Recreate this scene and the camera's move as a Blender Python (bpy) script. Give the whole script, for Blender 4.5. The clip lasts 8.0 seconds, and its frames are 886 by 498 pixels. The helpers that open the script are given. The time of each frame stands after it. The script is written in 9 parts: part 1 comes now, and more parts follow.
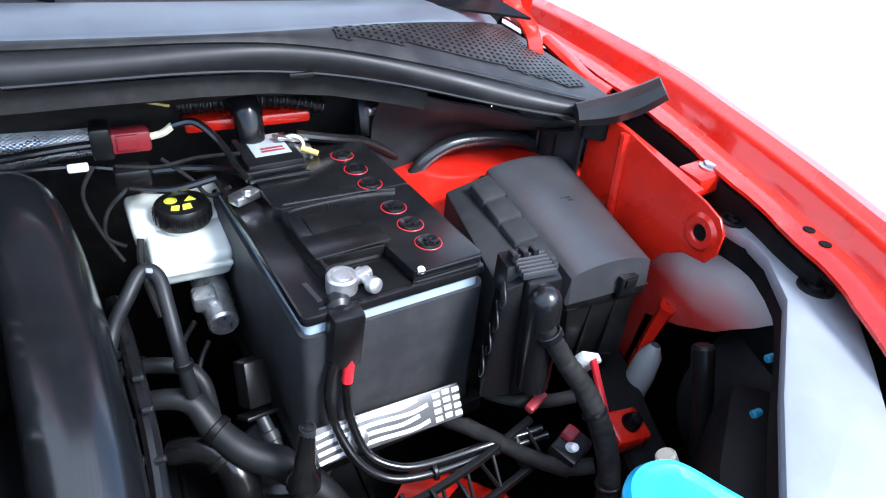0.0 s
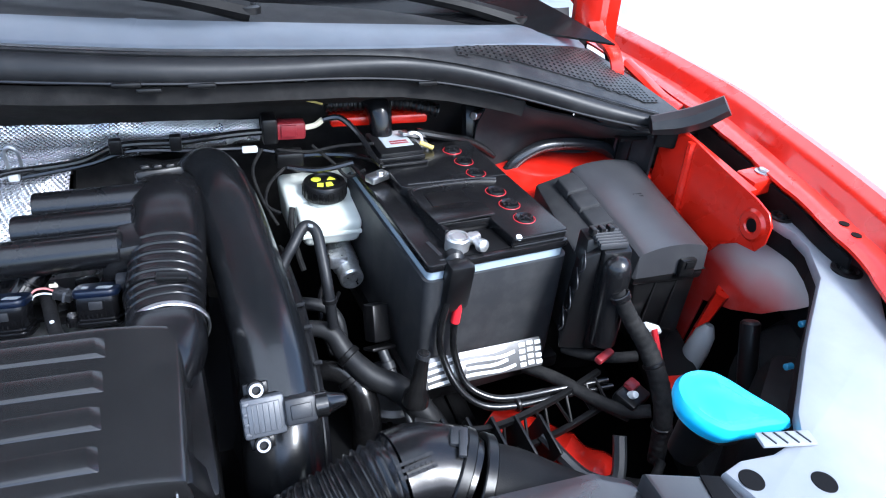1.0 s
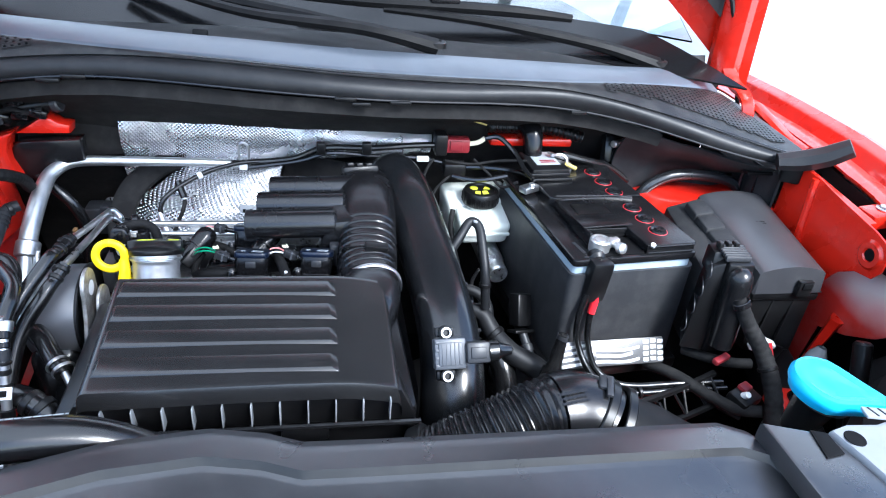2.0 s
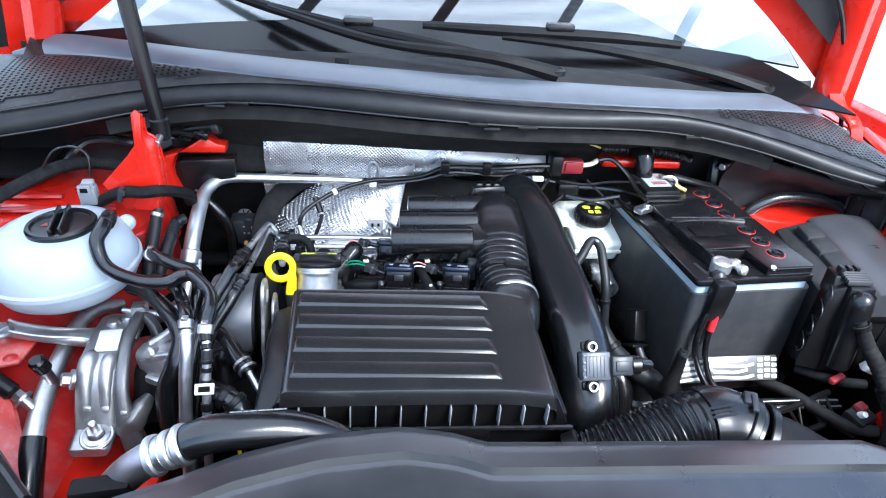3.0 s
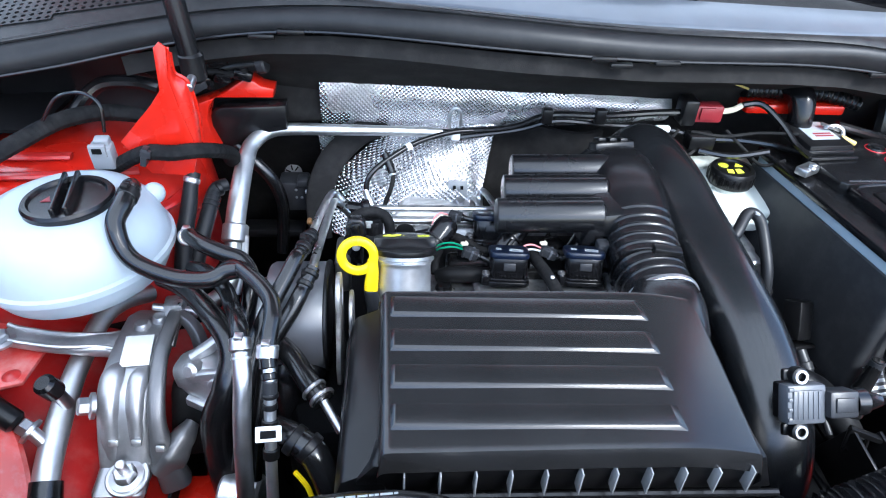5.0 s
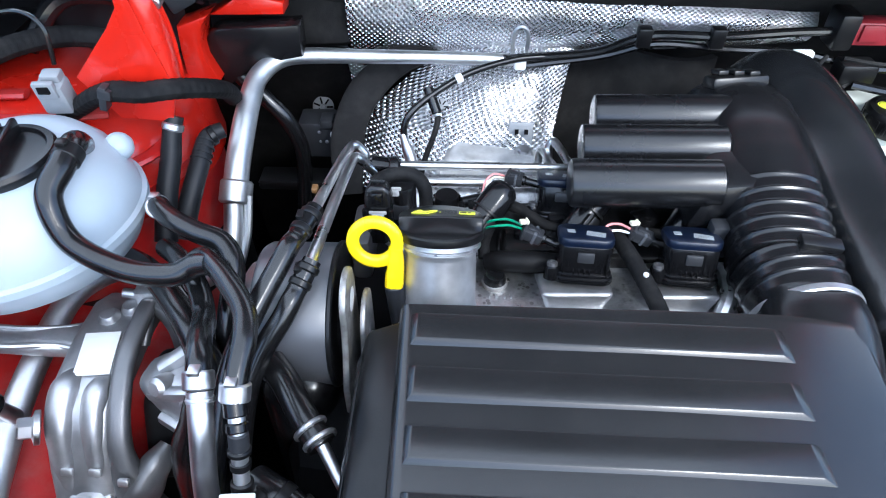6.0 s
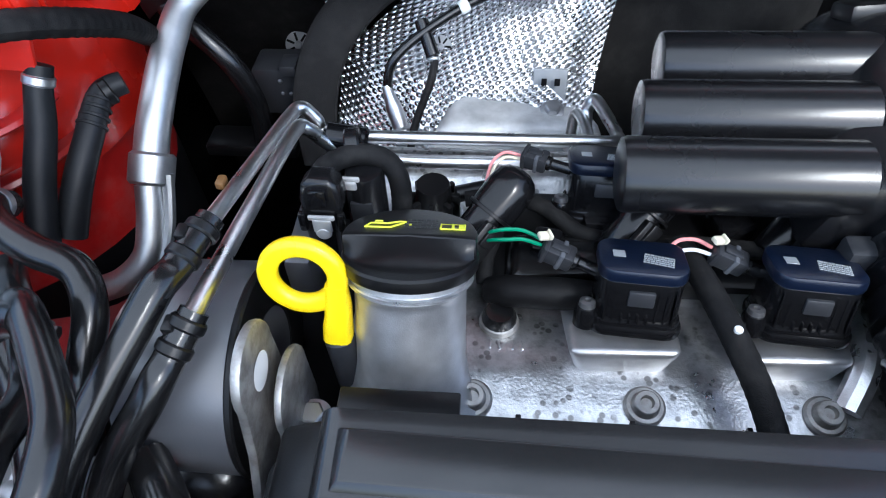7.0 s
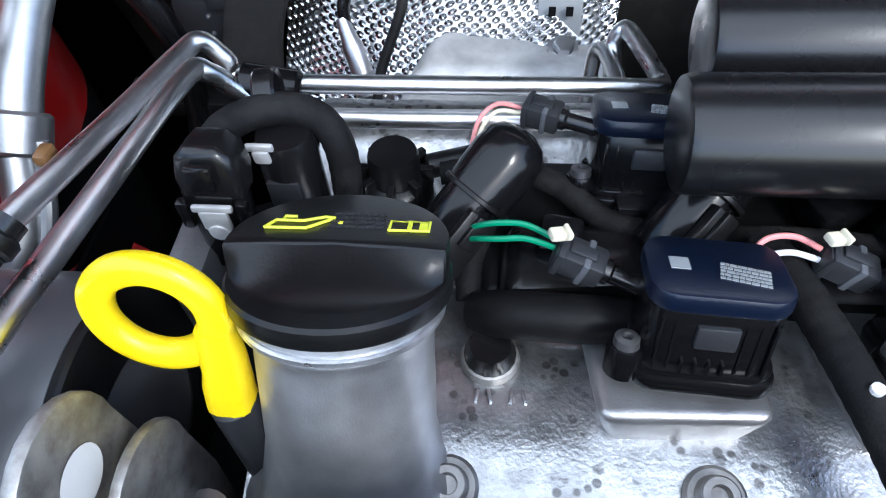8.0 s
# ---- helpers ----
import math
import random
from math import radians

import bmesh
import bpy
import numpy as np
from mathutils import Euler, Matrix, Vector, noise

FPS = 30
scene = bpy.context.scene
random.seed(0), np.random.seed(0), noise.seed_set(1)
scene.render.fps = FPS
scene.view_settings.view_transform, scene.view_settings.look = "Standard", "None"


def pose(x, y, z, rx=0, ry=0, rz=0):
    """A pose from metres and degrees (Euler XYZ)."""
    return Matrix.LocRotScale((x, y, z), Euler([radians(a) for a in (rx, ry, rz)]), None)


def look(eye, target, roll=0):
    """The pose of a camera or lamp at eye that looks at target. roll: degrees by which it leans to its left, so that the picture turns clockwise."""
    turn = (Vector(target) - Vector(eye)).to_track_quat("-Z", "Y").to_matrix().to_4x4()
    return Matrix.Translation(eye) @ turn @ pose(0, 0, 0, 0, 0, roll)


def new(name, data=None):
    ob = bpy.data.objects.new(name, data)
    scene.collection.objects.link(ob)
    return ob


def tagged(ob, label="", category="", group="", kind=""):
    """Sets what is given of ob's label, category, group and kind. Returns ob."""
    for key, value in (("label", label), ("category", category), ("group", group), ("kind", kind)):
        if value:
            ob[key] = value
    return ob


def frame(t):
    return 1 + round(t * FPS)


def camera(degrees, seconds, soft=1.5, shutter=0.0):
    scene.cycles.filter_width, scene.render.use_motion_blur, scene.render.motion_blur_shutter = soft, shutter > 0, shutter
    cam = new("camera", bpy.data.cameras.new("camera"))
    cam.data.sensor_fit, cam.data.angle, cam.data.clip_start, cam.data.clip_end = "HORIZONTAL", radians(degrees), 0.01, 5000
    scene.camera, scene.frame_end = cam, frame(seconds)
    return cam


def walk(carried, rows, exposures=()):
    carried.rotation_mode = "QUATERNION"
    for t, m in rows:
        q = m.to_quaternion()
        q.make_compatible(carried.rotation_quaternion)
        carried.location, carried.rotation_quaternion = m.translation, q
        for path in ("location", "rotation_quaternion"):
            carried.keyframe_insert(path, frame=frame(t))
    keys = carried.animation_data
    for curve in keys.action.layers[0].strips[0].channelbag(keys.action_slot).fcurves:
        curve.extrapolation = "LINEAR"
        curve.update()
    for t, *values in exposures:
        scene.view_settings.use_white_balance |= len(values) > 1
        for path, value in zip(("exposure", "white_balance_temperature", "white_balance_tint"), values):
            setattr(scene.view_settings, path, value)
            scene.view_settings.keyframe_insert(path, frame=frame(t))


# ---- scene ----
cam = camera(68.8, 8.0, soft=1.1)
PATH = [
    (0, (0.309, -0.444, 1.261), (1.115, 1.007, 0.145), 5.7),
    (0.5, (0.253, -0.499, 1.275), (1.016, 0.998, 0.191), 5.7),
    (1, (0.205, -0.574, 1.296), (0.847, 0.986, 0.222), 5.5),
    (1.5, (0.148, -0.648, 1.316), (0.611, 0.998, 0.279), 4.6),
    (1.7, (0.126, -0.673, 1.313), (0.554, 0.999, 0.303), 5.0),
    (2.8, (-0.013, -0.733, 1.351), (0.24, 0.984, 0.358), 5.2),
    (3, (-0.038, -0.732, 1.354), (0.207, 0.986, 0.361), 4.7),
    (3.5, (-0.098, -0.716, 1.351), (0.132, 1.003, 0.354), 4.7),
    (4, (-0.129, -0.688, 1.336), (0.097, 1.02, 0.32), 3.9),
    (4.2, (-0.131, -0.661, 1.329), (0.088, 1.038, 0.298), 3.9),
    (5.3, (-0.1, -0.469, 1.261), (0.034, 1.104, 0.033), 3.3),
    (5.5, (-0.092, -0.436, 1.25), (0.004, 1.103, -0.024), 2.7),
    (6, (-0.087, -0.354, 1.217), (-0.117, 1.107, -0.148), 0.6),
    (6.5, (-0.071, -0.267, 1.179), (-0.161, 1.117, -0.262), -0.6),
    (7, (-0.063, -0.198, 1.133), (-0.191, 1.115, -0.37), -1.8),
    (7.5, (-0.055, -0.148, 1.094), (-0.189, 1.115, -0.451), -2.5),
    (8, (-0.057, -0.112, 1.057), (-0.186, 1.107, -0.524), -2.8),
]
walk(cam, [(t, look(eye, target, roll)) for t, eye, target, roll in PATH], exposures=[(0.0, 1.84, 5600, 8), (0.6, 1.76, 5600, 8), (1.5, 1.94, 5600, 7), (3.5, 2.04, 5600, 6), (5.5, 2.08, 5600, 6), (7.0, 1.66, 5700, 6), (7.5, 1.64, 5700, 6), (8.0, 1.74, 5750, 6)])

# ---- hazy daylight from the front, at the edge of a translucent canopy ----
world = bpy.data.worlds.new("daylight")
scene.world = world
world.use_nodes = True
wn = world.node_tree.nodes
sky = wn.new("ShaderNodeTexSky")
sky.sky_type = "NISHITA"
sky.sun_disc = False
sky.sun_elevation, sky.sun_rotation = radians(47), radians(152)
sky.air_density, sky.dust_density = 1.0, 2.2
wn["Background"].inputs["Strength"].default_value = 0.15
world.node_tree.links.new(sky.outputs[0], wn["Background"].inputs["Color"])
sun_lamp = bpy.data.lights.new("sun", "SUN")
sun_lamp.energy, sun_lamp.angle, sun_lamp.color = 2.6, radians(20), (1.0, 0.97, 0.93)
sun = new("sun", sun_lamp)
sun.matrix_basis = look((1.0, -1.9, 2.3), (0, 0, 0))


# ---- modelling tools ----
def V(*a):
    return Vector(a)


def thing(name, label, category, at=(0, 0, 0), rz=0, group="", kind=""):
    """An empty at the base of a thing; its parts are meshes below it."""
    ob = new(name)
    ob.empty_display_size = 0.02
    ob.matrix_basis = pose(*at, 0, 0, rz)
    return tagged(ob, label, category, group, kind)


def finish(name, bm, material, smooth=35):
    me = bpy.data.meshes.new(name)
    bmesh.ops.recalc_face_normals(bm, faces=bm.faces)
    bm.to_mesh(me)
    bm.free()
    me.materials.append(material)
    if smooth:
        me.shade_smooth()
        me.set_sharp_from_angle(angle=radians(smooth))
    return me


def part(name, bm, material, parent, label="", local=False, smooth=35):
    """One mesh object under a thing or under a part; bm is in world metres unless local."""
    top = parent
    while top.parent:
        top = top.parent
    if not local:
        bm.transform(top.matrix_basis.inverted())
    ob = new(name, finish(name, bm, material, smooth))
    ob.parent = parent
    return tagged(ob, label)


def solo(name, bm, material, label, category, kind="", smooth=35):
    return tagged(new(name, finish(name, bm, material, smooth)), label, category, "", kind)


def blank():
    return bmesh.new()


def merge(bm, other, m=None):
    if m is not None:
        other.transform(m)
    me = bpy.data.meshes.new("t")
    other.to_mesh(me)
    other.free()
    bm.from_mesh(me)
    bpy.data.meshes.remove(me)
    return bm


def box(bm, c, s, bevel=0.0, turn=(0, 0, 0), seg=2, taper=1.0):
    """A box of size s about c, with rounded edges; taper shrinks its top."""
    b = blank()
    bmesh.ops.create_cube(b, size=1.0)
    for v in b.verts:
        k = taper if v.co.z > 0 else 1.0
        v.co = V(v.co.x * s[0] * k, v.co.y * s[1] * k, v.co.z * s[2])
    if bevel:
        bmesh.ops.bevel(b, geom=b.edges[:], offset=bevel, segments=seg, affect="EDGES", profile=0.5)
    return merge(bm, b, pose(*c, *turn))


def hexa(bm, low, high, bevel=0.0, seg=2):
    """A solid between two four-cornered rings."""
    b = blank()
    lo, hi = [b.verts.new(p) for p in low], [b.verts.new(p) for p in high]
    n = len(lo)
    b.faces.new(lo[::-1])
    b.faces.new(hi)
    for i in range(n):
        b.faces.new((lo[i], lo[(i + 1) % n], hi[(i + 1) % n], hi[i]))
    if bevel:
        bmesh.ops.recalc_face_normals(b, faces=b.faces)
        bmesh.ops.bevel(b, geom=b.edges[:], offset=bevel, segments=seg, affect="EDGES", profile=0.5)
    return merge(bm, b)


def prism(bm, outline, z0, z1, bevel=0.0, m=None, seg=2):
    """An outline in x, y drawn up from z0 to z1."""
    b = blank()
    lo, hi = [b.verts.new((x, y, z0)) for x, y in outline], [b.verts.new((x, y, z1)) for x, y in outline]
    n = len(lo)
    b.faces.new(lo[::-1])
    b.faces.new(hi)
    for i in range(n):
        b.faces.new((lo[i], lo[(i + 1) % n], hi[(i + 1) % n], hi[i]))
    if bevel:
        bmesh.ops.recalc_face_normals(b, faces=b.faces)
        rim = [e for e in b.edges if all(abs(v.co.z - z1) < 1e-6 for v in e.verts) or all(abs(v.co.z - z0) < 1e-6 for v in e.verts)]
        bmesh.ops.bevel(b, geom=rim, offset=bevel, segments=seg, affect="EDGES", profile=0.5)
    return merge(bm, b, m)


def spline(pts, steps=8):
    """A smooth line through points."""
    p = [Vector(q) for q in pts]
    if len(p) == 2:
        return [p[0].lerp(p[1], i / steps) for i in range(steps + 1)]
    out = []
    for i in range(len(p) - 1):
        a, b, c, d = p[max(i - 1, 0)], p[i], p[i + 1], p[min(i + 2, len(p) - 1)]
        for k in range(steps):
            t = k / steps
            out.append(0.5 * ((2 * b) + (c - a) * t + (2 * a - 5 * b + 4 * c - d) * t * t + (3 * b - a - 3 * c + d) * t ** 3))
    out.append(p[-1])
    return out


def sweep(bm, pts, r, seg=12, steps=8, caps=True, wide=1.0, up=(0, 0, 1), wave=None, power=2.0):
    """A tube along a smooth line. r: one radius or one a point; wide: stretch sideways; wave: (depth, pitch, start, end) of rings."""
    line = spline(pts, steps)
    n = len(line)
    radii = [r] * len(pts) if not hasattr(r, "__len__") else list(r)
    if wave:
        fine = []
        for a, b in zip(line, line[1:]):
            m = max(1, int((b - a).length / (wave[1] / (14 if len(wave) > 4 else 6))))
            fine += [(a.lerp(b, k / m)) for k in range(m)]
        fine.append(line[-1])
        line, n = fine, len(fine)
    rings, run, side = [], 0.0, None
    total = sum((b - a).length for a, b in zip(line, line[1:]))
    for i, q in enumerate(line):
        d = (line[min(i + 1, n - 1)] - line[max(i - 1, 0)]).normalized()
        if side is None:
            side = d.cross(Vector(up))
            if side.length < 1e-3:
                side = d.cross(V(1, 0, 0))
        side = (side - d * side.dot(d)).normalized()
        over = d.cross(side)
        if i:
            run += (q - line[i - 1]).length
        f = i / (n - 1) * (len(radii) - 1)
        j = min(int(f), len(radii) - 2) if len(radii) > 1 else 0
        w = f - j
        w = w * w * (3 - 2 * w)
        rad = radii[j] * (1 - w) + radii[min(j + 1, len(radii) - 1)] * w
        if wave and wave[2] <= run / total <= wave[3]:
            ripple = math.cos(2 * math.pi * run / wave[1])
            rad += wave[0] * (max(0.0, ripple) ** wave[4] if len(wave) > 4 else ripple)
        ring = []
        for k in range(seg):
            a = 2 * math.pi * k / seg
            ca, sa = math.cos(a), math.sin(a)
            if power != 2.0:
                ca = math.copysign(abs(ca) ** (2 / power), ca)
                sa = math.copysign(abs(sa) ** (2 / power), sa)
            ring.append(bm.verts.new(q + side * (ca * rad * wide) + over * (sa * rad)))
        rings.append(ring)
    for a, b in zip(rings, rings[1:]):
        for k in range(seg):
            bm.faces.new((a[k], a[(k + 1) % seg], b[(k + 1) % seg], b[k]))
    if caps:
        bm.faces.new(rings[0][::-1])
        bm.faces.new(rings[-1])
    return bm


def lathe(bm, profile, m, seg=32):
    """A turned body: (radius, height) pairs about the z of the pose m."""
    rings = []
    for r, z in profile:
        if r < 1e-6:
            rings.append([bm.verts.new(m @ V(0, 0, z))])
        else:
            rings.append([bm.verts.new(m @ V(r * math.cos(2 * math.pi * k / seg), r * math.sin(2 * math.pi * k / seg), z)) for k in range(seg)])
    for a, b in zip(rings, rings[1:]):
        for k in range(seg):
            l = (k + 1) % seg
            if len(a) == 1 and len(b) == 1:
                continue
            if len(a) == 1:
                bm.faces.new((a[0], b[l], b[k]))
            elif len(b) == 1:
                bm.faces.new((a[k], a[l], b[0]))
            else:
                bm.faces.new((a[k], a[l], b[l], b[k]))
    return bm


def aim(p, q):
    """A pose at p whose z points to q."""
    d = Vector(q) - Vector(p)
    return Matrix.Translation(p) @ d.to_track_quat("Z", "Y").to_matrix().to_4x4()


def rod(bm, p, q, r, seg=16, bevel=0.0, r2=None):
    length = (Vector(q) - Vector(p)).length
    r2 = r if r2 is None else r2
    b = min(bevel, length / 3)
    prof = [(0, 0), (r - b, 0), (r, b), (r2, length - b), (r2 - b, length), (0, length)] if b else [(0, 0), (r, 0), (r2, length), (0, length)]
    return lathe(bm, prof, aim(p, q), seg)


def bolt(bm, m, r, h, sides=6):
    """A flanged hexagon bolt head on the pose m."""
    lathe(bm, [(0, 0), (r * 1.5, 0), (r * 1.5, h * 0.25), (r, h * 0.35)], m, 20)
    lathe(bm, [(r, h * 0.3), (r, h * 0.9), (r * 0.85, h), (0, h)], m, sides)
    return bm


def sheet(bm, fn, nu, nv, thick=0.0, uv=None):
    """A surface fn(u, v) for u, v from 0 to 1, with thickness along its normal; uv: its length and width in metres for a texture."""
    g = [[bm.verts.new(fn(i / nu, j / nv)) for j in range(nv + 1)] for i in range(nu + 1)]
    faces = [bm.faces.new((g[i][j], g[i + 1][j], g[i + 1][j + 1], g[i][j + 1])) for i in range(nu) for j in range(nv)]
    if uv:
        lay = bm.loops.layers.uv.new("UVMap")
        k = 0
        for i in range(nu):
            for j in range(nv):
                for loop, (a, b) in zip(faces[k].loops, ((i, j), (i + 1, j), (i + 1, j + 1), (i, j + 1))):
                    loop[lay].uv = (a / nu * uv[0], b / nv * uv[1])
                k += 1
    if thick:
        bm.normal_update()
        bmesh.ops.solidify(bm, geom=faces, thickness=thick)
    return bm


def ring_flat(bm, r0, r1, h, m, seg=32, b=0.001):
    """A flat washer or rim."""
    prof = [(r0, b), (r0 + b, 0), (r1 - b, 0), (r1, b), (r1, h - b), (r1 - b, h), (r0 + b, h), (r0, h - b), (r0, b)]
    return lathe(bm, prof, m, seg)


def arc(cx, cy, r, a0, a1, n):
    return [(cx + r * math.cos(radians(a0 + (a1 - a0) * i / n)), cy + r * math.sin(radians(a0 + (a1 - a0) * i / n))) for i in range(n + 1)]


def rounded(w, d, r, n=5):
    """A rectangle about the origin with round corners."""
    x, y = w / 2 - r, d / 2 - r
    return arc(x, y, r, 0, 90, n) + arc(-x, y, r, 90, 180, n) + arc(-x, -y, r, 180, 270, n) + arc(x, -y, r, 270, 360, n)


# ---- materials ----
def surface(name, col, rough=0.5, metal=0.0, var=0.12, scale=18.0, grain=260.0, bump=0.15, dust=0.0, dust_col=(0.45, 0.43, 0.4), rvar=0.12, coat=0.0, stains=None, spec=0.5):
    """Paint, plastic, rubber or metal with variation at two scales, fine relief and settled dust."""
    mt = bpy.data.materials.new(name)
    mt.use_nodes = True
    nt = mt.node_tree
    nd, lk = nt.nodes, nt.links
    bs = nd["Principled BSDF"]
    tc = nd.new("ShaderNodeTexCoord")
    big, small = nd.new("ShaderNodeTexNoise"), nd.new("ShaderNodeTexNoise")
    big.inputs["Scale"].default_value, big.inputs["Detail"].default_value = scale, 5
    small.inputs["Scale"].default_value, small.inputs["Detail"].default_value = grain, 3
    for n_ in (big, small):
        lk.new(tc.outputs["Object"], n_.inputs["Vector"])
    ramp = nd.new("ShaderNodeMapRange")
    ramp.inputs["From Min"].default_value, ramp.inputs["From Max"].default_value = 0.3, 0.7
    ramp.inputs["To Min"].default_value, ramp.inputs["To Max"].default_value = 1 - var, 1 + var
    lk.new(big.outputs["Fac"], ramp.inputs["Value"])
    mul = nd.new("ShaderNodeMix")
    mul.data_type, mul.blend_type = "RGBA", "MULTIPLY"
    mul.inputs["Factor"].default_value = 1.0
    mul.inputs["A"].default_value = (*col, 1)
    lk.new(ramp.outputs["Result"], mul.inputs["B"])
    colour = mul.outputs["Result"]
    if dust or stains:
        mask = nd.new("ShaderNodeTexNoise")
        mask.inputs["Scale"].default_value, mask.inputs["Detail"].default_value, mask.inputs["Roughness"].default_value = scale * 2.3, 8, 0.65
        lk.new(tc.outputs["Object"], mask.inputs["Vector"])
        cut = nd.new("ShaderNodeMapRange")
        cut.inputs["From Min"].default_value, cut.inputs["From Max"].default_value = 0.45, 0.8
        cut.inputs["To Max"].default_value = dust if dust else stains[1]
        lk.new(mask.outputs["Fac"], cut.inputs["Value"])
        mx = nd.new("ShaderNodeMix")
        mx.data_type = "RGBA"
        lk.new(cut.outputs["Result"], mx.inputs["Factor"])
        lk.new(colour, mx.inputs["A"])
        mx.inputs["B"].default_value = (*(dust_col if dust else stains[0]), 1)
        colour = mx.outputs["Result"]
    lk.new(colour, bs.inputs["Base Color"])
    rr = nd.new("ShaderNodeMapRange")
    rr.inputs["From Min"].default_value, rr.inputs["From Max"].default_value = 0.3, 0.7
    rr.inputs["To Min"].default_value, rr.inputs["To Max"].default_value = max(0.02, rough - rvar * rough), min(1, rough + rvar * rough)
    lk.new(big.outputs["Fac"], rr.inputs["Value"])
    lk.new(rr.outputs["Result"], bs.inputs["Roughness"])
    bs.inputs["Metallic"].default_value = metal
    bs.inputs["Specular IOR Level"].default_value = spec
    bs.inputs["Coat Weight"].default_value = coat
    bs.inputs["Coat Roughness"].default_value = 0.06
    if bump:
        bp = nd.new("ShaderNodeBump")
        bp.inputs["Strength"].default_value, bp.inputs["Distance"].default_value = bump, 0.0006
        lk.new(small.outputs["Fac"], bp.inputs["Height"])
        lk.new(bp.outputs["Normal"], bs.inputs["Normal"])
    return mt


PLASTIC = surface("black_plastic", (0.0048, 0.0048, 0.0053), 0.33, grain=900, bump=0.10, dust=0.012, spec=0.32)
SATIN = surface("satin_black_plastic", (0.006, 0.006, 0.0068), 0.25, grain=700, bump=0.05, dust=0.012, spec=0.42)
MATT = surface("matt_black_plastic", (0.0055, 0.0055, 0.006), 0.55, grain=600, bump=0.25, dust=0.012, spec=0.14)
LID = surface("satin_charcoal_plastic", (0.0115, 0.0113, 0.0116), 0.23, grain=900, bump=0.03, dust=0.008, rvar=0.05, spec=0.62)
GLOSS = surface("gloss_black_plastic", (0.005, 0.005, 0.0057), 0.18, bump=0.02, spec=0.36)
RUBBER = surface("black_rubber", (0.0045, 0.0045, 0.005), 0.22, grain=500, bump=0.08, dust=0.02, spec=0.6)
TAPE = surface("cloth_wiring_tape", (0.0075, 0.0075, 0.008), 0.75, grain=1500, bump=0.5, dust=0.05, spec=0.14)
FELT = surface("black_insulation_felt", (0.0135, 0.013, 0.013), 0.85, grain=1200, bump=0.5, dust=0.03, spec=0.14)
COWL = surface("grained_cowl_plastic", (0.011, 0.0115, 0.0125), 0.42, grain=1400, bump=0.3, dust=0.05, spec=0.35)
WALL = surface("grained_black_wall", (0.017, 0.0175, 0.019), 0.6, grain=1400, bump=0.3, dust=0.03, spec=0.22)
SEALING = surface("dull_black_rubber", (0.010, 0.0105, 0.012), 0.46, grain=900, bump=0.08, dust=0.02, spec=0.3)
# base colour lifted and tinted blue for the sky's sheen on the cowl
PANEL = surface("sky_sheen_cowl_plastic", (0.075, 0.088, 0.108), 0.34, grain=1400, bump=0.06, dust=0.03, spec=0.6)
CORNER = surface("pale_grey_grained_plastic", (0.21, 0.225, 0.25), 0.33, grain=1400, bump=0.15, dust=0.05)
MAT_GREY = surface("dark_insulation_mat", (0.011, 0.011, 0.012), 0.9, grain=300, bump=0.4)
RED_SEALED = surface("wrinkled_red_sealer", (0.52, 0.012, 0.005), 0.26, var=0.15, scale=12, grain=42, bump=1.0, coat=0.5, dust=0.10, dust_col=(0.42, 0.15, 0.13))
PINKISH = surface("dust_coated_red_paint", (0.50, 0.040, 0.032), 0.36, var=0.25, bump=0.2, coat=0.5, grain=70, dust=0.65, dust_col=(0.55, 0.36, 0.33))


def wall_sheen_material():
    """Dusty red paint whose upper part is coloured pale grey for glare."""
    mt = surface("red_paint_pale_sheen", (0.52, 0.030, 0.022), 0.30, var=0.15, scale=9, bump=0.06, coat=0.6, grain=70, dust=0.15, dust_col=(0.60, 0.50, 0.48))
    nd, lk = mt.node_tree.nodes, mt.node_tree.links
    base = nd["Principled BSDF"].inputs["Base Color"]
    before = base.links[0].from_socket
    geo, cut, cloud, add, span, mix = [nd.new(k) for k in ("ShaderNodeNewGeometry", "ShaderNodeSeparateXYZ", "ShaderNodeTexNoise", "ShaderNodeMath", "ShaderNodeMapRange", "ShaderNodeMix")]
    cloud.inputs["Scale"].default_value = 14
    add.operation = "MULTIPLY_ADD"
    add.inputs[1].default_value = 0.05
    # the glare is mixed into the colour by height, above a cloudy edge
    span.inputs["From Min"].default_value, span.inputs["From Max"].default_value = 0.845, 0.895
    lk.new(geo.outputs["Position"], cut.inputs[0])
    lk.new(geo.outputs["Position"], cloud.inputs["Vector"])
    lk.new(cloud.outputs["Fac"], add.inputs[0])
    lk.new(cut.outputs["Z"], add.inputs[2])
    lk.new(add.outputs[0], span.inputs["Value"])
    mix.data_type = "RGBA"
    lk.new(span.outputs["Result"], mix.inputs["Factor"])
    lk.new(before, mix.inputs["A"])
    mix.inputs["B"].default_value = (0.50, 0.45, 0.44, 1)
    lk.new(mix.outputs["Result"], base)
    return mt


WALL_SHEEN = wall_sheen_material()
DARKALU = surface("dark_cast_aluminium", (0.15, 0.15, 0.155), 0.40, 0.7, scale=40, grain=600, bump=0.2)
RED = surface("red_body_paint", (0.56, 0.013, 0.004), 0.28, var=0.08, bump=0.03, coat=0.5, grain=90)
RED_DUSTY = surface("dusty_red_body_paint", (0.42, 0.010, 0.009), 0.38, var=0.25, bump=0.25, coat=0.3, grain=60, dust=0.30, dust_col=(0.40, 0.22, 0.20))
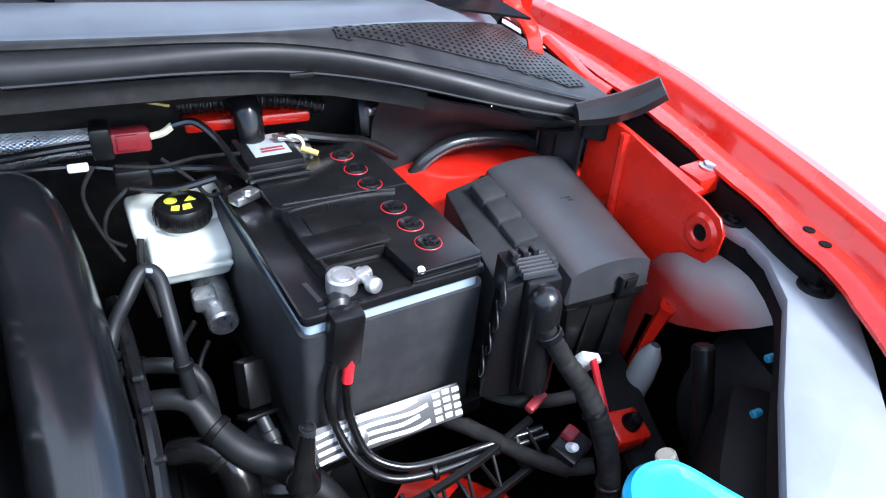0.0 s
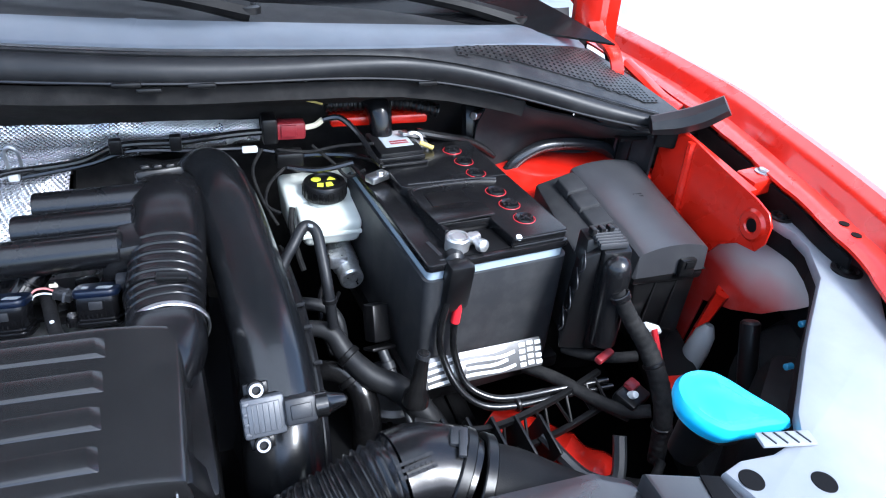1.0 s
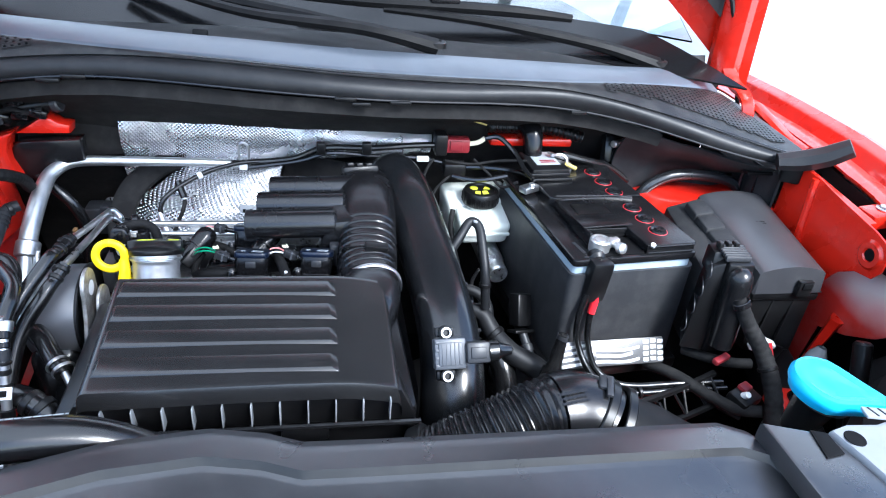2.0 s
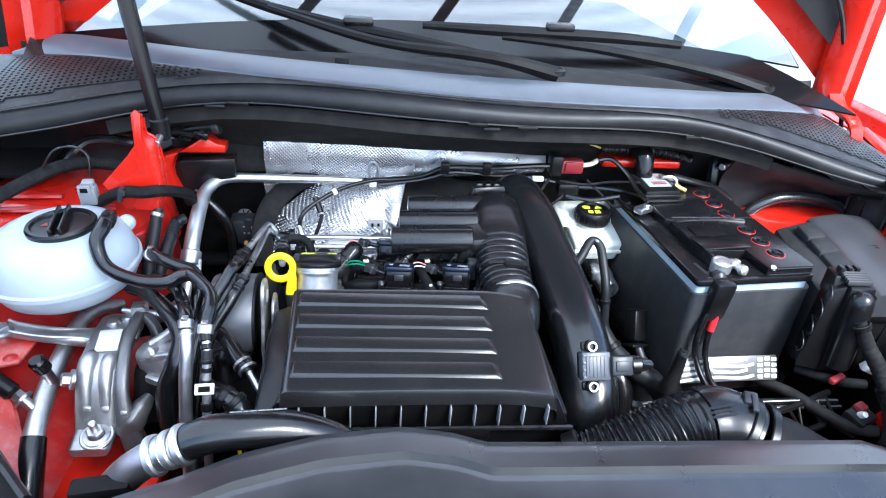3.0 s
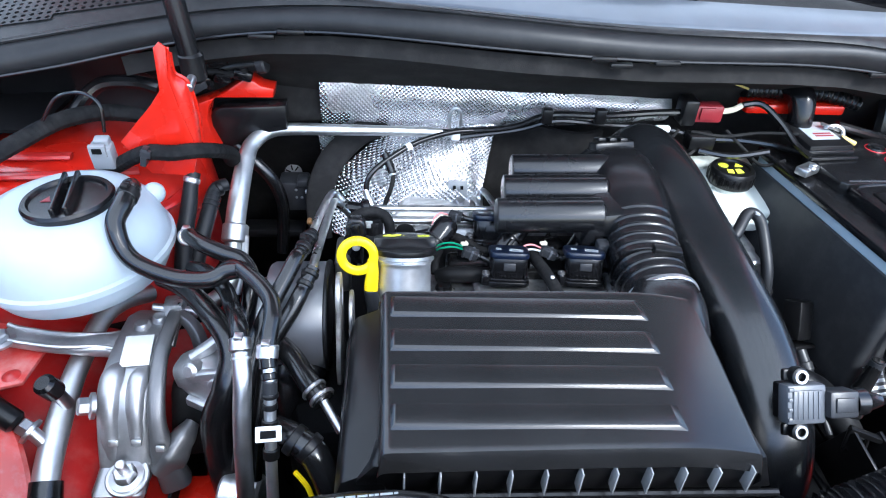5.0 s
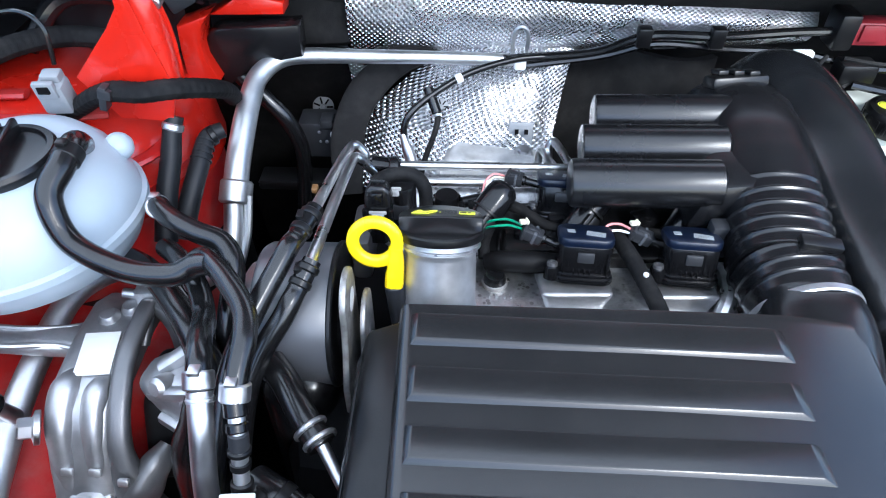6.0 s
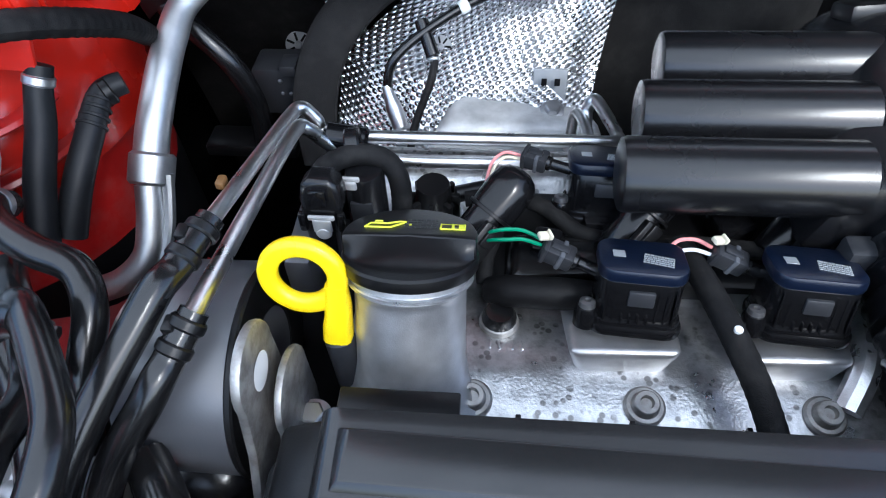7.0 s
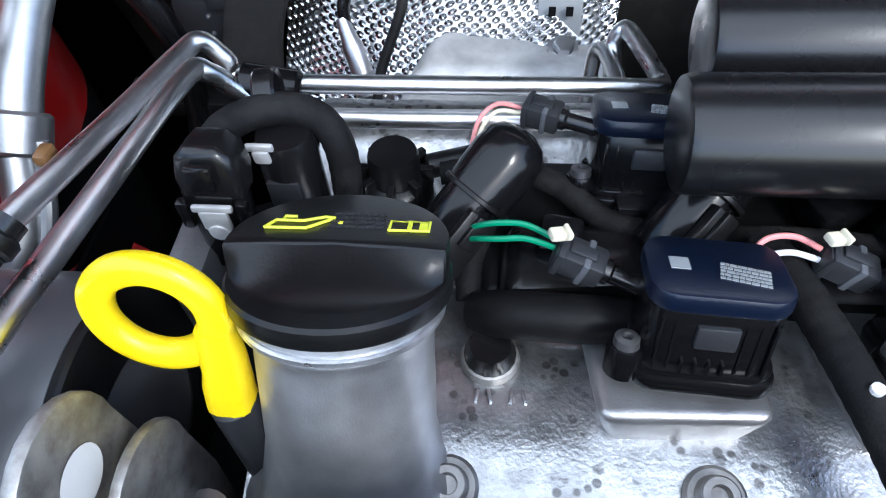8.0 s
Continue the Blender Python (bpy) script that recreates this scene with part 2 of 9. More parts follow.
ALU = surface("cast_aluminium", (0.66, 0.665, 0.675), 0.30, 0.9, var=0.25, scale=80, grain=1300, bump=0.2, stains=((0.22, 0.215, 0.21), 0.40))
ZINC = surface("dull_zinc_clamp", (0.58, 0.58, 0.575), 0.36, 0.85, var=0.15, scale=60, grain=400, bump=0.1)
CAST = surface("matt_cast_aluminium", (0.54, 0.54, 0.545), 0.42, 0.85, var=0.2, scale=60, grain=1300, bump=0.2)
MOUNT = surface("satin_cast_aluminium", (0.45, 0.45, 0.46), 0.40, 0.85, var=0.2, scale=40, grain=1100, bump=0.2, stains=((0.20, 0.20, 0.20), 0.3))
WORN = surface("worn_grey_steel", (0.40, 0.39, 0.375), 0.52, 0.9, var=0.25, scale=70, grain=500, bump=0.2, stains=((0.10, 0.065, 0.045), 0.6))
STEEL = surface("zinc_plated_steel", (0.55, 0.55, 0.56), 0.38, 1.0, var=0.12, scale=60, grain=400, bump=0.08)
TUBE = surface("bright_steel_tube", (0.78, 0.78, 0.78), 0.30, 1.0, var=0.15, scale=45, grain=500, bump=0.06, stains=((0.30, 0.29, 0.28), 0.35))
PIPE = surface("dull_aluminium_pipe", (0.66, 0.67, 0.68), 0.46, 1.0, var=0.10, scale=30, grain=500, bump=0.1, stains=((0.35, 0.35, 0.36), 0.35))
TANK = surface("milky_white_plastic", (0.42, 0.48, 0.53), 0.34, var=0.05, bump=0.05)
RESERVOIR = surface("cream_white_plastic", (0.62, 0.65, 0.60), 0.36, var=0.05, bump=0.05)
YELLOW = surface("yellow_plastic", (0.90, 0.66, 0.0), 0.30, var=0.04, bump=0.03)
PRINT = surface("yellow_print", (0.75, 0.80, 0.05), 0.5, var=0.03, bump=0)
WHITE = surface("white_plastic", (0.75, 0.76, 0.76), 0.4, var=0.05)
BLUE = surface("sky_blue_plastic", (0.05, 0.48, 0.80), 0.30, var=0.04, bump=0.03)
TEAL = surface("dull_blue_plastic", (0.02, 0.16, 0.28), 0.4)
SENSOR = surface("mid_grey_plastic", (0.075, 0.08, 0.09), 0.4, grain=700)
LIGHTGREY = surface("pale_grey_plastic", (0.26, 0.27, 0.28), 0.42, grain=700)
CORD = surface("yellow_cord", (0.42, 0.33, 0.10), 0.6)
SLEEVE = surface("grey_insulating_sleeve", (0.021, 0.022, 0.0245), 0.55, grain=700, bump=0.25, dust=0.05)
NAVY = surface("dark_blue_plastic", (0.0032, 0.0065, 0.018), 0.30, var=0.08, grain=800, bump=0.15)
CASE = surface("pale_grey_battery_case", (0.26, 0.32, 0.37), 0.45, var=0.1)
REDWIRE = surface("red_plastic", (0.62, 0.02, 0.03), 0.35, var=0.05)
MAROON = surface("dark_red_connector", (0.20, 0.016, 0.022), 0.4, var=0.1)
GREEN = surface("green_wire", (0.01, 0.24, 0.12), 0.35)
PINK = surface("pink_wire", (0.75, 0.28, 0.27), 0.35)
CREAM = surface("cream_wire", (0.72, 0.66, 0.50), 0.4)
GREY = surface("grey_plastic", (0.022, 0.023, 0.026), 0.4, grain=700, spec=0.42)
SILVER_LABEL = surface("silver_label", (0.36, 0.39, 0.41), 0.3, 0.3)
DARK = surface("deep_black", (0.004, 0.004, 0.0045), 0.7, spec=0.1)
CONCRETE = surface("pale_concrete", (0.44, 0.44, 0.43), 0.8, scale=1.2, grain=40, bump=0.3, stains=((0.31, 0.30, 0.29), 0.5))


HOUSING = surface("smooth_dark_grey_plastic", (0.065, 0.068, 0.077), 0.34, grain=800, bump=0.04, spec=1.0)
LIGHTCAST = surface("pale_cast_metal", (0.50, 0.50, 0.50), 0.5, 0.35, var=0.25, scale=50, grain=700, bump=0.3, stains=((0.30, 0.29, 0.28), 0.4))
RADTOP = surface("satin_grey_black_cover", (0.015, 0.0155, 0.018), 0.30, grain=900, bump=0.06, dust=0.02, spec=1.0)
BOXLID = surface("satin_black_lid_plastic", (0.030, 0.0305, 0.034), 0.36, grain=900, bump=0.1, dust=0.02, spec=0.6)
AMBER = surface("amber_plastic", (0.15, 0.075, 0.025), 0.4)
EDGE = surface("soft_grey_black_rubber", (0.016, 0.0165, 0.018), 0.26, grain=700, bump=0.05, spec=0.7)
DUCT = surface("sheened_black_plastic", (0.0055, 0.006, 0.007), 0.24, grain=900, bump=0.03, dust=0.012, coat=0.10, spec=0.62)
DRUM = surface("polished_black_plastic", (0.006, 0.006, 0.0068), 0.27, grain=900, bump=0.04, spec=0.55)


def spotted_material():
    """Cast aluminium with dark dried drops."""
    mt = surface("spotted_cast_aluminium", (0.55, 0.55, 0.555), 0.30, 0.92, var=0.3, scale=60, grain=620, bump=0.45, stains=((0.16, 0.155, 0.15), 0.75))
    nt = mt.node_tree
    nd, lk = nt.nodes, nt.links
    bs = nd["Principled BSDF"]
    before = bs.inputs["Base Color"].links[0].from_socket
    tc, vo, pick = nd.new("ShaderNodeTexCoord"), nd.new("ShaderNodeTexVoronoi"), nd.new("ShaderNodeTexNoise")
    vo.inputs["Scale"].default_value = 200
    pick.inputs["Scale"].default_value, pick.inputs["Detail"].default_value = 34, 4
    lk.new(tc.outputs["Object"], vo.inputs["Vector"])
    lk.new(tc.outputs["Object"], pick.inputs["Vector"])
    spot, where = nd.new("ShaderNodeMapRange"), nd.new("ShaderNodeMapRange")
    spot.inputs["From Min"].default_value, spot.inputs["From Max"].default_value = 0.38, 0.26
    where.inputs["From Min"].default_value, where.inputs["From Max"].default_value = 0.48, 0.58
    where.inputs["To Max"].default_value = 0.8
    lk.new(vo.outputs["Distance"], spot.inputs["Value"])
    lk.new(pick.outputs["Fac"], where.inputs["Value"])
    both, mix = nd.new("ShaderNodeMath"), nd.new("ShaderNodeMix")
    both.operation = "MULTIPLY"
    lk.new(spot.outputs["Result"], both.inputs[0])
    lk.new(where.outputs["Result"], both.inputs[1])
    mix.data_type = "RGBA"
    lk.new(both.outputs[0], mix.inputs["Factor"])
    lk.new(before, mix.inputs["A"])
    mix.inputs["B"].default_value = (0.12, 0.115, 0.11, 1)
    lk.new(mix.outputs["Result"], bs.inputs["Base Color"])
    return mt


SPOTTED = spotted_material()


def foil_material():
    """Aluminium heat shield embossed with small round dimples."""
    mt = surface("dimpled_aluminium_foil", (0.80, 0.80, 0.81), 0.27, 1.0, var=0.08, scale=14, bump=0.0)
    nt = mt.node_tree
    nd, lk = nt.nodes, nt.links
    tc = nd.new("ShaderNodeTexCoord")
    vo = nd.new("ShaderNodeTexVoronoi")
    vo.voronoi_dimensions = "2D"
    vo.inputs["Scale"].default_value, vo.inputs["Randomness"].default_value = 235, 0.12
    turn = nd.new("ShaderNodeMapping")
    turn.inputs["Rotation"].default_value = (0, 0, radians(40))
    lk.new(tc.outputs["UV"], turn.inputs["Vector"])
    lk.new(turn.outputs[0], vo.inputs["Vector"])
    mr = nd.new("ShaderNodeMapRange")
    mr.interpolation_type = "SMOOTHSTEP"
    mr.inputs["From Min"].default_value, mr.inputs["From Max"].default_value = 0.05, 0.5
    mr.inputs["To Min"].default_value, mr.inputs["To Max"].default_value = 1, 0
    lk.new(vo.outputs["Distance"], mr.inputs["Value"])
    bp = nd.new("ShaderNodeBump")
    bp.inputs["Strength"].default_value, bp.inputs["Distance"].default_value = 1.0, 0.0020
    lk.new(mr.outputs["Result"], bp.inputs["Height"])
    lk.new(bp.outputs["Normal"], nd["Principled BSDF"].inputs["Normal"])
    return mt


FOIL = foil_material()


def glass_material():
    mt = bpy.data.materials.new("windscreen_glass")
    mt.use_nodes = True
    bs = mt.node_tree.nodes["Principled BSDF"]
    bs.inputs["Base Color"].default_value = (0.85, 0.92, 0.90, 1)
    bs.inputs["Roughness"].default_value = 0.0
    bs.inputs["IOR"].default_value = 1.52
    bs.inputs["Transmission Weight"].default_value = 1.0
    bs.inputs["Coat Weight"].default_value = 1.0
    bs.inputs["Coat IOR"].default_value = 1.6
    bs.inputs["Coat Roughness"].default_value = 0.0
    return mt


GLASS = glass_material()


def canopy_material():
    """Ribbed translucent roof sheet that the sun shines through."""
    mt = bpy.data.materials.new("translucent_roof_sheet")
    mt.use_nodes = True
    nt = mt.node_tree
    nd, lk = nt.nodes, nt.links
    tr = nd.new("ShaderNodeBsdfTranslucent")
    tr.inputs["Color"].default_value = (0.64, 0.66, 0.67, 1)
    lk.new(tr.outputs[0], nd["Material Output"].inputs["Surface"])
    return mt


CANOPY = canopy_material()


# ---- the setting ----
def ground():
    bm = blank()
    sheet(bm, lambda u, v: V(-400 + 800 * u, -400 + 800 * v, 0), 8, 8)
    solo("ground", bm, CONCRETE, "pale sunlit concrete ground round the car", "ground", "structure")


def canopy():
    """A canopy of ribbed translucent sheets over the car's cabin; the windscreen mirrors it."""
    root = thing("canopy", "translucent ribbed canopy roof over the car on dark steel ribs", "canopy", (0.1, 3.0, 0), kind="structure")
    bm = blank()

    def roof(u, v):
        y = -2.6 + 9.35 * v
        x = -4 + (5.1 + 5.0 * min(1.0, max(0.0, (y - 0.9) / 1.2))) * u
        return V(x, y, 3.0 + 0.004 * math.sin(y * 2 * math.pi / 0.09))
    sheet(bm, roof, 8, 620)
    part("roof_sheet", bm, CANOPY, root)
    for i in range(15):
        x = -2.6 + 0.46 * i
        bm = blank()
        sweep(bm, [(x - 0.3, -0.6, 2.93), (x, 0.75, 2.93), (x + 0.22, 1.3, 2.94), (x + 0.60, 2.0, 2.94), (x + 1.2, 2.9, 2.94), (x + 2.2, 4.2, 2.92)], 0.022, 8)
        part("rib", bm, DARK, root)
    for x in (-3.9, 0.7):
        bm = blank()
        rod(bm, (x, 6.6, 0), (x, 6.6, 3.0), 0.06)
        part("post", bm, STEEL, root)


ground()
canopy()


# ---- car body round the engine bay ----
# front lip of the bonnet seal, its upper edge, and the lower and upper edge of the cowl's pale strip
SEAL = [(-0.66, 0.098, 0.998), (-0.53, 0.136, 1.015), (-0.46, 0.158, 1.022), (-0.39, 0.180, 1.034), (-0.32, 0.196, 1.045), (-0.25, 0.201, 1.053), (-0.18, 0.196, 1.057), (-0.11, 0.187, 1.056), (-0.04, 0.181, 1.053), (0.03, 0.178, 1.049), (0.10, 0.178, 1.045), (0.17, 0.181, 1.041), (0.24, 0.188, 1.038), (0.31, 0.194, 1.037), (0.38, 0.199, 1.036), (0.45, 0.203, 1.031), (0.52, 0.199, 1.023), (0.59, 0.182, 1.012), (0.66, 0.163, 0.997), (0.73, 0.143, 0.983), (0.80, 0.118, 0.976)]
SEAL_TOP = [(-0.66, 0.112, 1.022), (-0.53, 0.150, 1.041), (-0.46, 0.170, 1.050), (-0.39, 0.190, 1.060), (-0.32, 0.206, 1.069), (-0.25, 0.212, 1.076), (-0.18, 0.208, 1.081), (-0.11, 0.200, 1.082), (-0.04, 0.193, 1.080), (0.03, 0.190, 1.076), (0.10, 0.190, 1.071), (0.17, 0.195, 1.066), (0.24, 0.203, 1.062), (0.31, 0.208, 1.060), (0.38, 0.207, 1.060), (0.45, 0.203, 1.058), (0.52, 0.196, 1.049), (0.59, 0.184, 1.036), (0.66, 0.172, 1.021), (0.73, 0.157, 1.004), (0.80, 0.128, 0.990), (0.86, 0.110, 0.984)]
STRIP_LOW = [(-0.60, 0.328, 1.070), (-0.53, 0.310, 1.079), (-0.46, 0.289, 1.086), (-0.39, 0.268, 1.088), (-0.32, 0.247, 1.088), (-0.25, 0.227, 1.088), (-0.18, 0.213, 1.087), (-0.11, 0.206, 1.085), (-0.04, 0.202, 1.082), (0.03, 0.201, 1.078), (0.10, 0.202, 1.073), (0.17, 0.206, 1.069), (0.24, 0.212, 1.066), (0.31, 0.215, 1.064), (0.38, 0.213, 1.064), (0.45, 0.212, 1.064), (0.52, 0.226, 1.061), (0.59, 0.245, 1.057), (0.66, 0.263, 1.051), (0.73, 0.286, 1.042), (0.79, 0.335, 1.024), (0.86, 0.38, 1.00)]
STRIP_TOP = [(-0.57, 0.350, 1.090), (-0.50, 0.338, 1.106), (-0.46, 0.331, 1.106), (-0.39, 0.318, 1.104), (-0.32, 0.304, 1.102), (-0.25, 0.290, 1.101), (-0.18, 0.280, 1.099), (-0.11, 0.275, 1.096), (-0.04, 0.271, 1.094), (0.03, 0.270, 1.091), (0.10, 0.270, 1.088), (0.17, 0.272, 1.085), (0.24, 0.273, 1.083), (0.31, 0.275, 1.081), (0.38, 0.277, 1.079), (0.45, 0.281, 1.077), (0.52, 0.291, 1.073), (0.59, 0.304, 1.069), (0.66, 0.318, 1.066), (0.73, 0.334, 1.062), (0.765, 0.345, 1.055), (0.80, 0.36, 1.03)]


def along(pts, x):
    """Where a line of points, in order of x, passes x."""
    for a, b in zip(pts, pts[1:]):
        if a[0] <= x <= b[0]:
            t = (x - a[0]) / (b[0] - a[0])
            return V(*[a[i] + (b[i] - a[i]) * t for i in range(3)])
    return V(*(pts[0] if x < pts[0][0] else pts[-1]))


def firewall():
    prof = [(0.50, 0.40), (0.46, 0.60), (0.425, 0.74), (0.405, 0.78), (0.368, 0.86), (0.335, 0.93), (0.305, 0.98), (0.272, 1.01)]
    bm = blank()

    def fn(u, v):
        x = -0.40 + 1.02 * u
        k = v * (len(prof) - 1)
        i = min(int(k), len(prof) - 2)
        y, z = [prof[i][j] + (prof[i + 1][j] - prof[i][j]) * (k - i) for j in (0, 1)]
        top = along(SEAL, x)
        f = v ** 10
        y = y * (1 - f) + (top.y + 0.012) * f
        z = z * (1 - f) + (top.z - 0.008) * f
        y += 0.005 * noise.noise(V(x * 9, z * 9, 3))
        return V(x, y, z)
    sheet(bm, fn, 60, 40, -0.02)
    solo("firewall", bm, FELT, "black felt insulated firewall under the cowl", "firewall", "structure")


def smooth_along(pts, x):
    """The same with its corners rounded off."""
    return (along(pts, x - 0.03) + along(pts, x - 0.015) + along(pts, x) * 2 + along(pts, x + 0.015) + along(pts, x + 0.03)) / 6


def cowl_side(x, v):
    """The cowl's sloping end at x, from the seal (v 0) up to the pale strip (v 1)."""
    a, b = smooth_along(SEAL_TOP, x), smooth_along(STRIP_LOW, x)
    a.x = b.x = x
    p = a.lerp(b, v)
    p.z += 0.006 * math.sin(v * math.pi) * min(1.0, (b - a).length / 0.06)
    return p


def cowl():
    root = thing("cowl_panel", "dark grey grained plastic cowl below the windscreen", "cowl", (0.135, 0.3, 1.0))
    bm = blank()

    def strip(u, v):
        x = -0.565 + 1.35 * u
        a, b = smooth_along(STRIP_LOW, x), smooth_along(STRIP_TOP, x)
        a.x = b.x = x
        if x > 0.755:
            b = b.lerp(a, (x - 0.755) / 0.034)
        if x < -0.515:
            b = b.lerp(a, (-0.515 - x) / 0.055)
        p = a.lerp(b, v)
        p.z += 0.003 * math.sin(v * math.pi) - 0.004 * max(0.0, 1 - v / 0.06) - 0.004 * max(0.0, 1 - (1 - v) / 0.06)
        return p
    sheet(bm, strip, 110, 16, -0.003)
    part("front_band", bm, PANEL, root, "cowl strip with a blue-grey sky sheen in its colour")
    bm = blank()
    sheet(bm, lambda u, v: cowl_side(-0.60 + (1.445 - 0.045 * v) * u, v), 110, 12, -0.003)
    part("lower_band", bm, COWL, root)
    bm = blank()

    def shelf(u, v):
        x = -0.565 + 1.33 * u
        c = smooth_along(STRIP_TOP, x)
        c.x = x
        rear = V(x, max(c.y + 0.02, 0.46 - 0.10 * ((x - 0.135) / 0.6) ** 2), 1.085)
        p = c.lerp(rear, v)
        p.z -= 0.012 * math.sin(min(1, v * 6) * math.pi / 2) * (1 - v) + 0.003
        return p
    sheet(bm, shelf, 60, 14, -0.003)
    part("wiper_shelf", bm, WALL, root)
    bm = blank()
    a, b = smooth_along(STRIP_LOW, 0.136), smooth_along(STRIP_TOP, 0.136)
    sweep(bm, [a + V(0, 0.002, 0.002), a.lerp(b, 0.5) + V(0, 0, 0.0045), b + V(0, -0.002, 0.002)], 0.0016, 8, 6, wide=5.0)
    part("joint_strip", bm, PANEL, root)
    bm = blank()
    box(bm, (-0.075, 0.305, 1.092), (0.022, 0.008, 0.012), 0.003, (-20, 0, -8))
    part("drain_tab", bm, MATT, root)
    grille(root, 0.52, 0.822, 1)
    grille(root, -0.27, -0.56, -1)


def grille(root, start, end, side):
    """A perforated air inlet in the cowl's sloping end: a sheet of round holes over flat black discs that paint their
    shade, widening outward.
    """
    bm, well = blank(), blank()
    pitch, half, rise = 0.0083, 0.0083 / 2, 0.0072
    for i in range(int(abs(end - start) / pitch)):
        x = start + side * pitch * (i + 0.5)
        length = (cowl_side(x, 1.0) - cowl_side(x, 0.0)).length
        out = abs(x - start) / abs(end - start)
        for j in range(24):
            v = 0.93 - (j + 0.5 + (0.5 if i % 2 else 0.0)) * rise / length
            if v < 0.10 + 0.28 * (1 - out) or (side > 0 and v > 1.02 - max(0.0, x - 0.765) * 16):
                continue
            c = cowl_side(x, v)
            e1 = (cowl_side(x + half, v) - cowl_side(x - half, v)) / 2
            e2 = (cowl_side(x, v + 0.02) - c).normalized() * (rise / 2)
            n = e1.cross(e2).normalized()
            if n.z < 0:
                n = -n
            outer, inner, deep, floor = [], [], [], []
            for k in range(8):
                a = k * math.pi / 4
                ca, sa = math.cos(a), math.sin(a)
                big = 1.0 / max(abs(ca), abs(sa))
                outer.append(bm.verts.new(c + e1 * ca * big + e2 * sa * big + n * 0.0046))
                inner.append(bm.verts.new(c + e1 * ca * 0.58 + e2 * sa * 0.62 + n * 0.0046))
                deep.append(bm.verts.new(c + e1 * ca * 0.56 + e2 * sa * 0.60 + n * 0.0034))
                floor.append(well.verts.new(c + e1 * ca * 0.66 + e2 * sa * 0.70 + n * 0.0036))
            for k in range(8):
                l = (k + 1) % 8
                bm.faces.new((outer[k], outer[l], inner[l], inner[k]))
                bm.faces.new((inner[k], inner[l], deep[l], deep[k]))
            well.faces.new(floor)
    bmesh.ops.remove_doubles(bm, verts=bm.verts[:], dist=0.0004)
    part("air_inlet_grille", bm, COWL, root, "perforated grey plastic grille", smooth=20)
    part("hole_shade", well, DARK, root)


def seal():
    root = thing("bonnet_seal", "long black rubber bonnet seal along the cowl's front edge", "seal", (0.135, 0.22, 1.0))
    bm = blank()

    def bulb(u, v):
        x = -0.65 + 1.45 * u
        a, b = smooth_along(SEAL, x), smooth_along(SEAL_TOP, x)
        a.x = b.x = x
        p = a.lerp(b, v)
        return p + V(0, -0.007, 0.003) * math.sin(v * math.pi) ** 0.7
    sheet(bm, bulb, 120, 12, 0.003)
    part("seal_bulb", bm, SEALING, root)
    bm = blank()
    sweep(bm, [smooth_along(SEAL, x) + V(0, -0.002, 0) for x in [-0.65 + 0.05 * i for i in range(30)]], 0.0022, 8, 3)
    part("seal_lip", bm, SATIN, root)
    bm = blank()
    sweep(bm, [smooth_along(SEAL_TOP, x) + V(0, 0.004, 0.001) for x in [-0.65 + 0.05 * i for i in range(30)]], 0.0042, 10, 3)
    part("seal_foot", bm, SATIN, root)
    for x, dz, wide_ in ((0.128, 0.0, 0.030), (0.150, -0.006, 0.026), (0.205, -0.001, 0.030), (0.479, -0.001, 0.026), (-0.218, 0.001, 0.030), (-0.250, -0.003, 0.028)):
        p = smooth_along(SEAL, x)
        bm = blank()
        box(bm, (x, p.y - 0.003, p.z + dz - 0.001), (wide_, 0.007, 0.006), 0.0018)
        part("seal_clip", bm, PLASTIC, root)
    bm = blank()
    sweep(bm, [(0.775, 0.112, 0.986), (0.805, 0.098, 0.994), (0.83, 0.082, 1.008), (0.852, 0.066, 1.028)], [0.013, 0.016, 0.016, 0.014], 8, 6, wide=1.3)
    part("seal_end", bm, SEALING, root, "upturned rubber end piece")
    bm = blank()
    box(bm, (0.803, 0.108, 0.972), (0.030, 0.022, 0.034), 0.005, (0, 0, -30))
    part("end_clip", bm, MATT, root)


GLASS_LOW = V(0, 0.40, 1.075)
GLASS_UP = V(0, 0.87, 0.49).normalized()


def glass_at(x, d):
    k = ((x - 0.135) / 0.62) ** 2
    return V(x, GLASS_LOW.y - 0.13 * k + GLASS_UP.y * d, GLASS_LOW.z - 0.02 * k + GLASS_UP.z * d)


def windscreen():
    root = thing("windscreen", "sloping windscreen glass mirroring the canopy roof", "windscreen", (0.135, 0.6, 1.05), kind="structure")
    bm = blank()
    sheet(bm, lambda u, v: glass_at(-0.53 + 1.265 * u - 0.08 * (u - 0.5) * v, 0.10 + 0.75 * v), 24, 12, 0.004)
    part("pane", bm, GLASS, root)
    bm = blank()
    sheet(bm, lambda u, v: glass_at(-0.54 + 1.33 * u, 0.10 * v * (1 - max(0.0, (1.33 * u - 1.19) / 0.14) ** 1.3)), 48, 4, -0.004)
    part("black_edge_band", bm, GLOSS, root)
    for s in (-0.50, 0.735):
        bm = blank()
        e = 0.02 if s > 0 else -0.02
        sweep(bm, [glass_at(s + e, 0.20), glass_at(s + e * 0.6, 0.4), glass_at(s - e, 0.9)], 0.016, 8, 6)
        part("windscreen_pillar", bm, GLOSS, root)


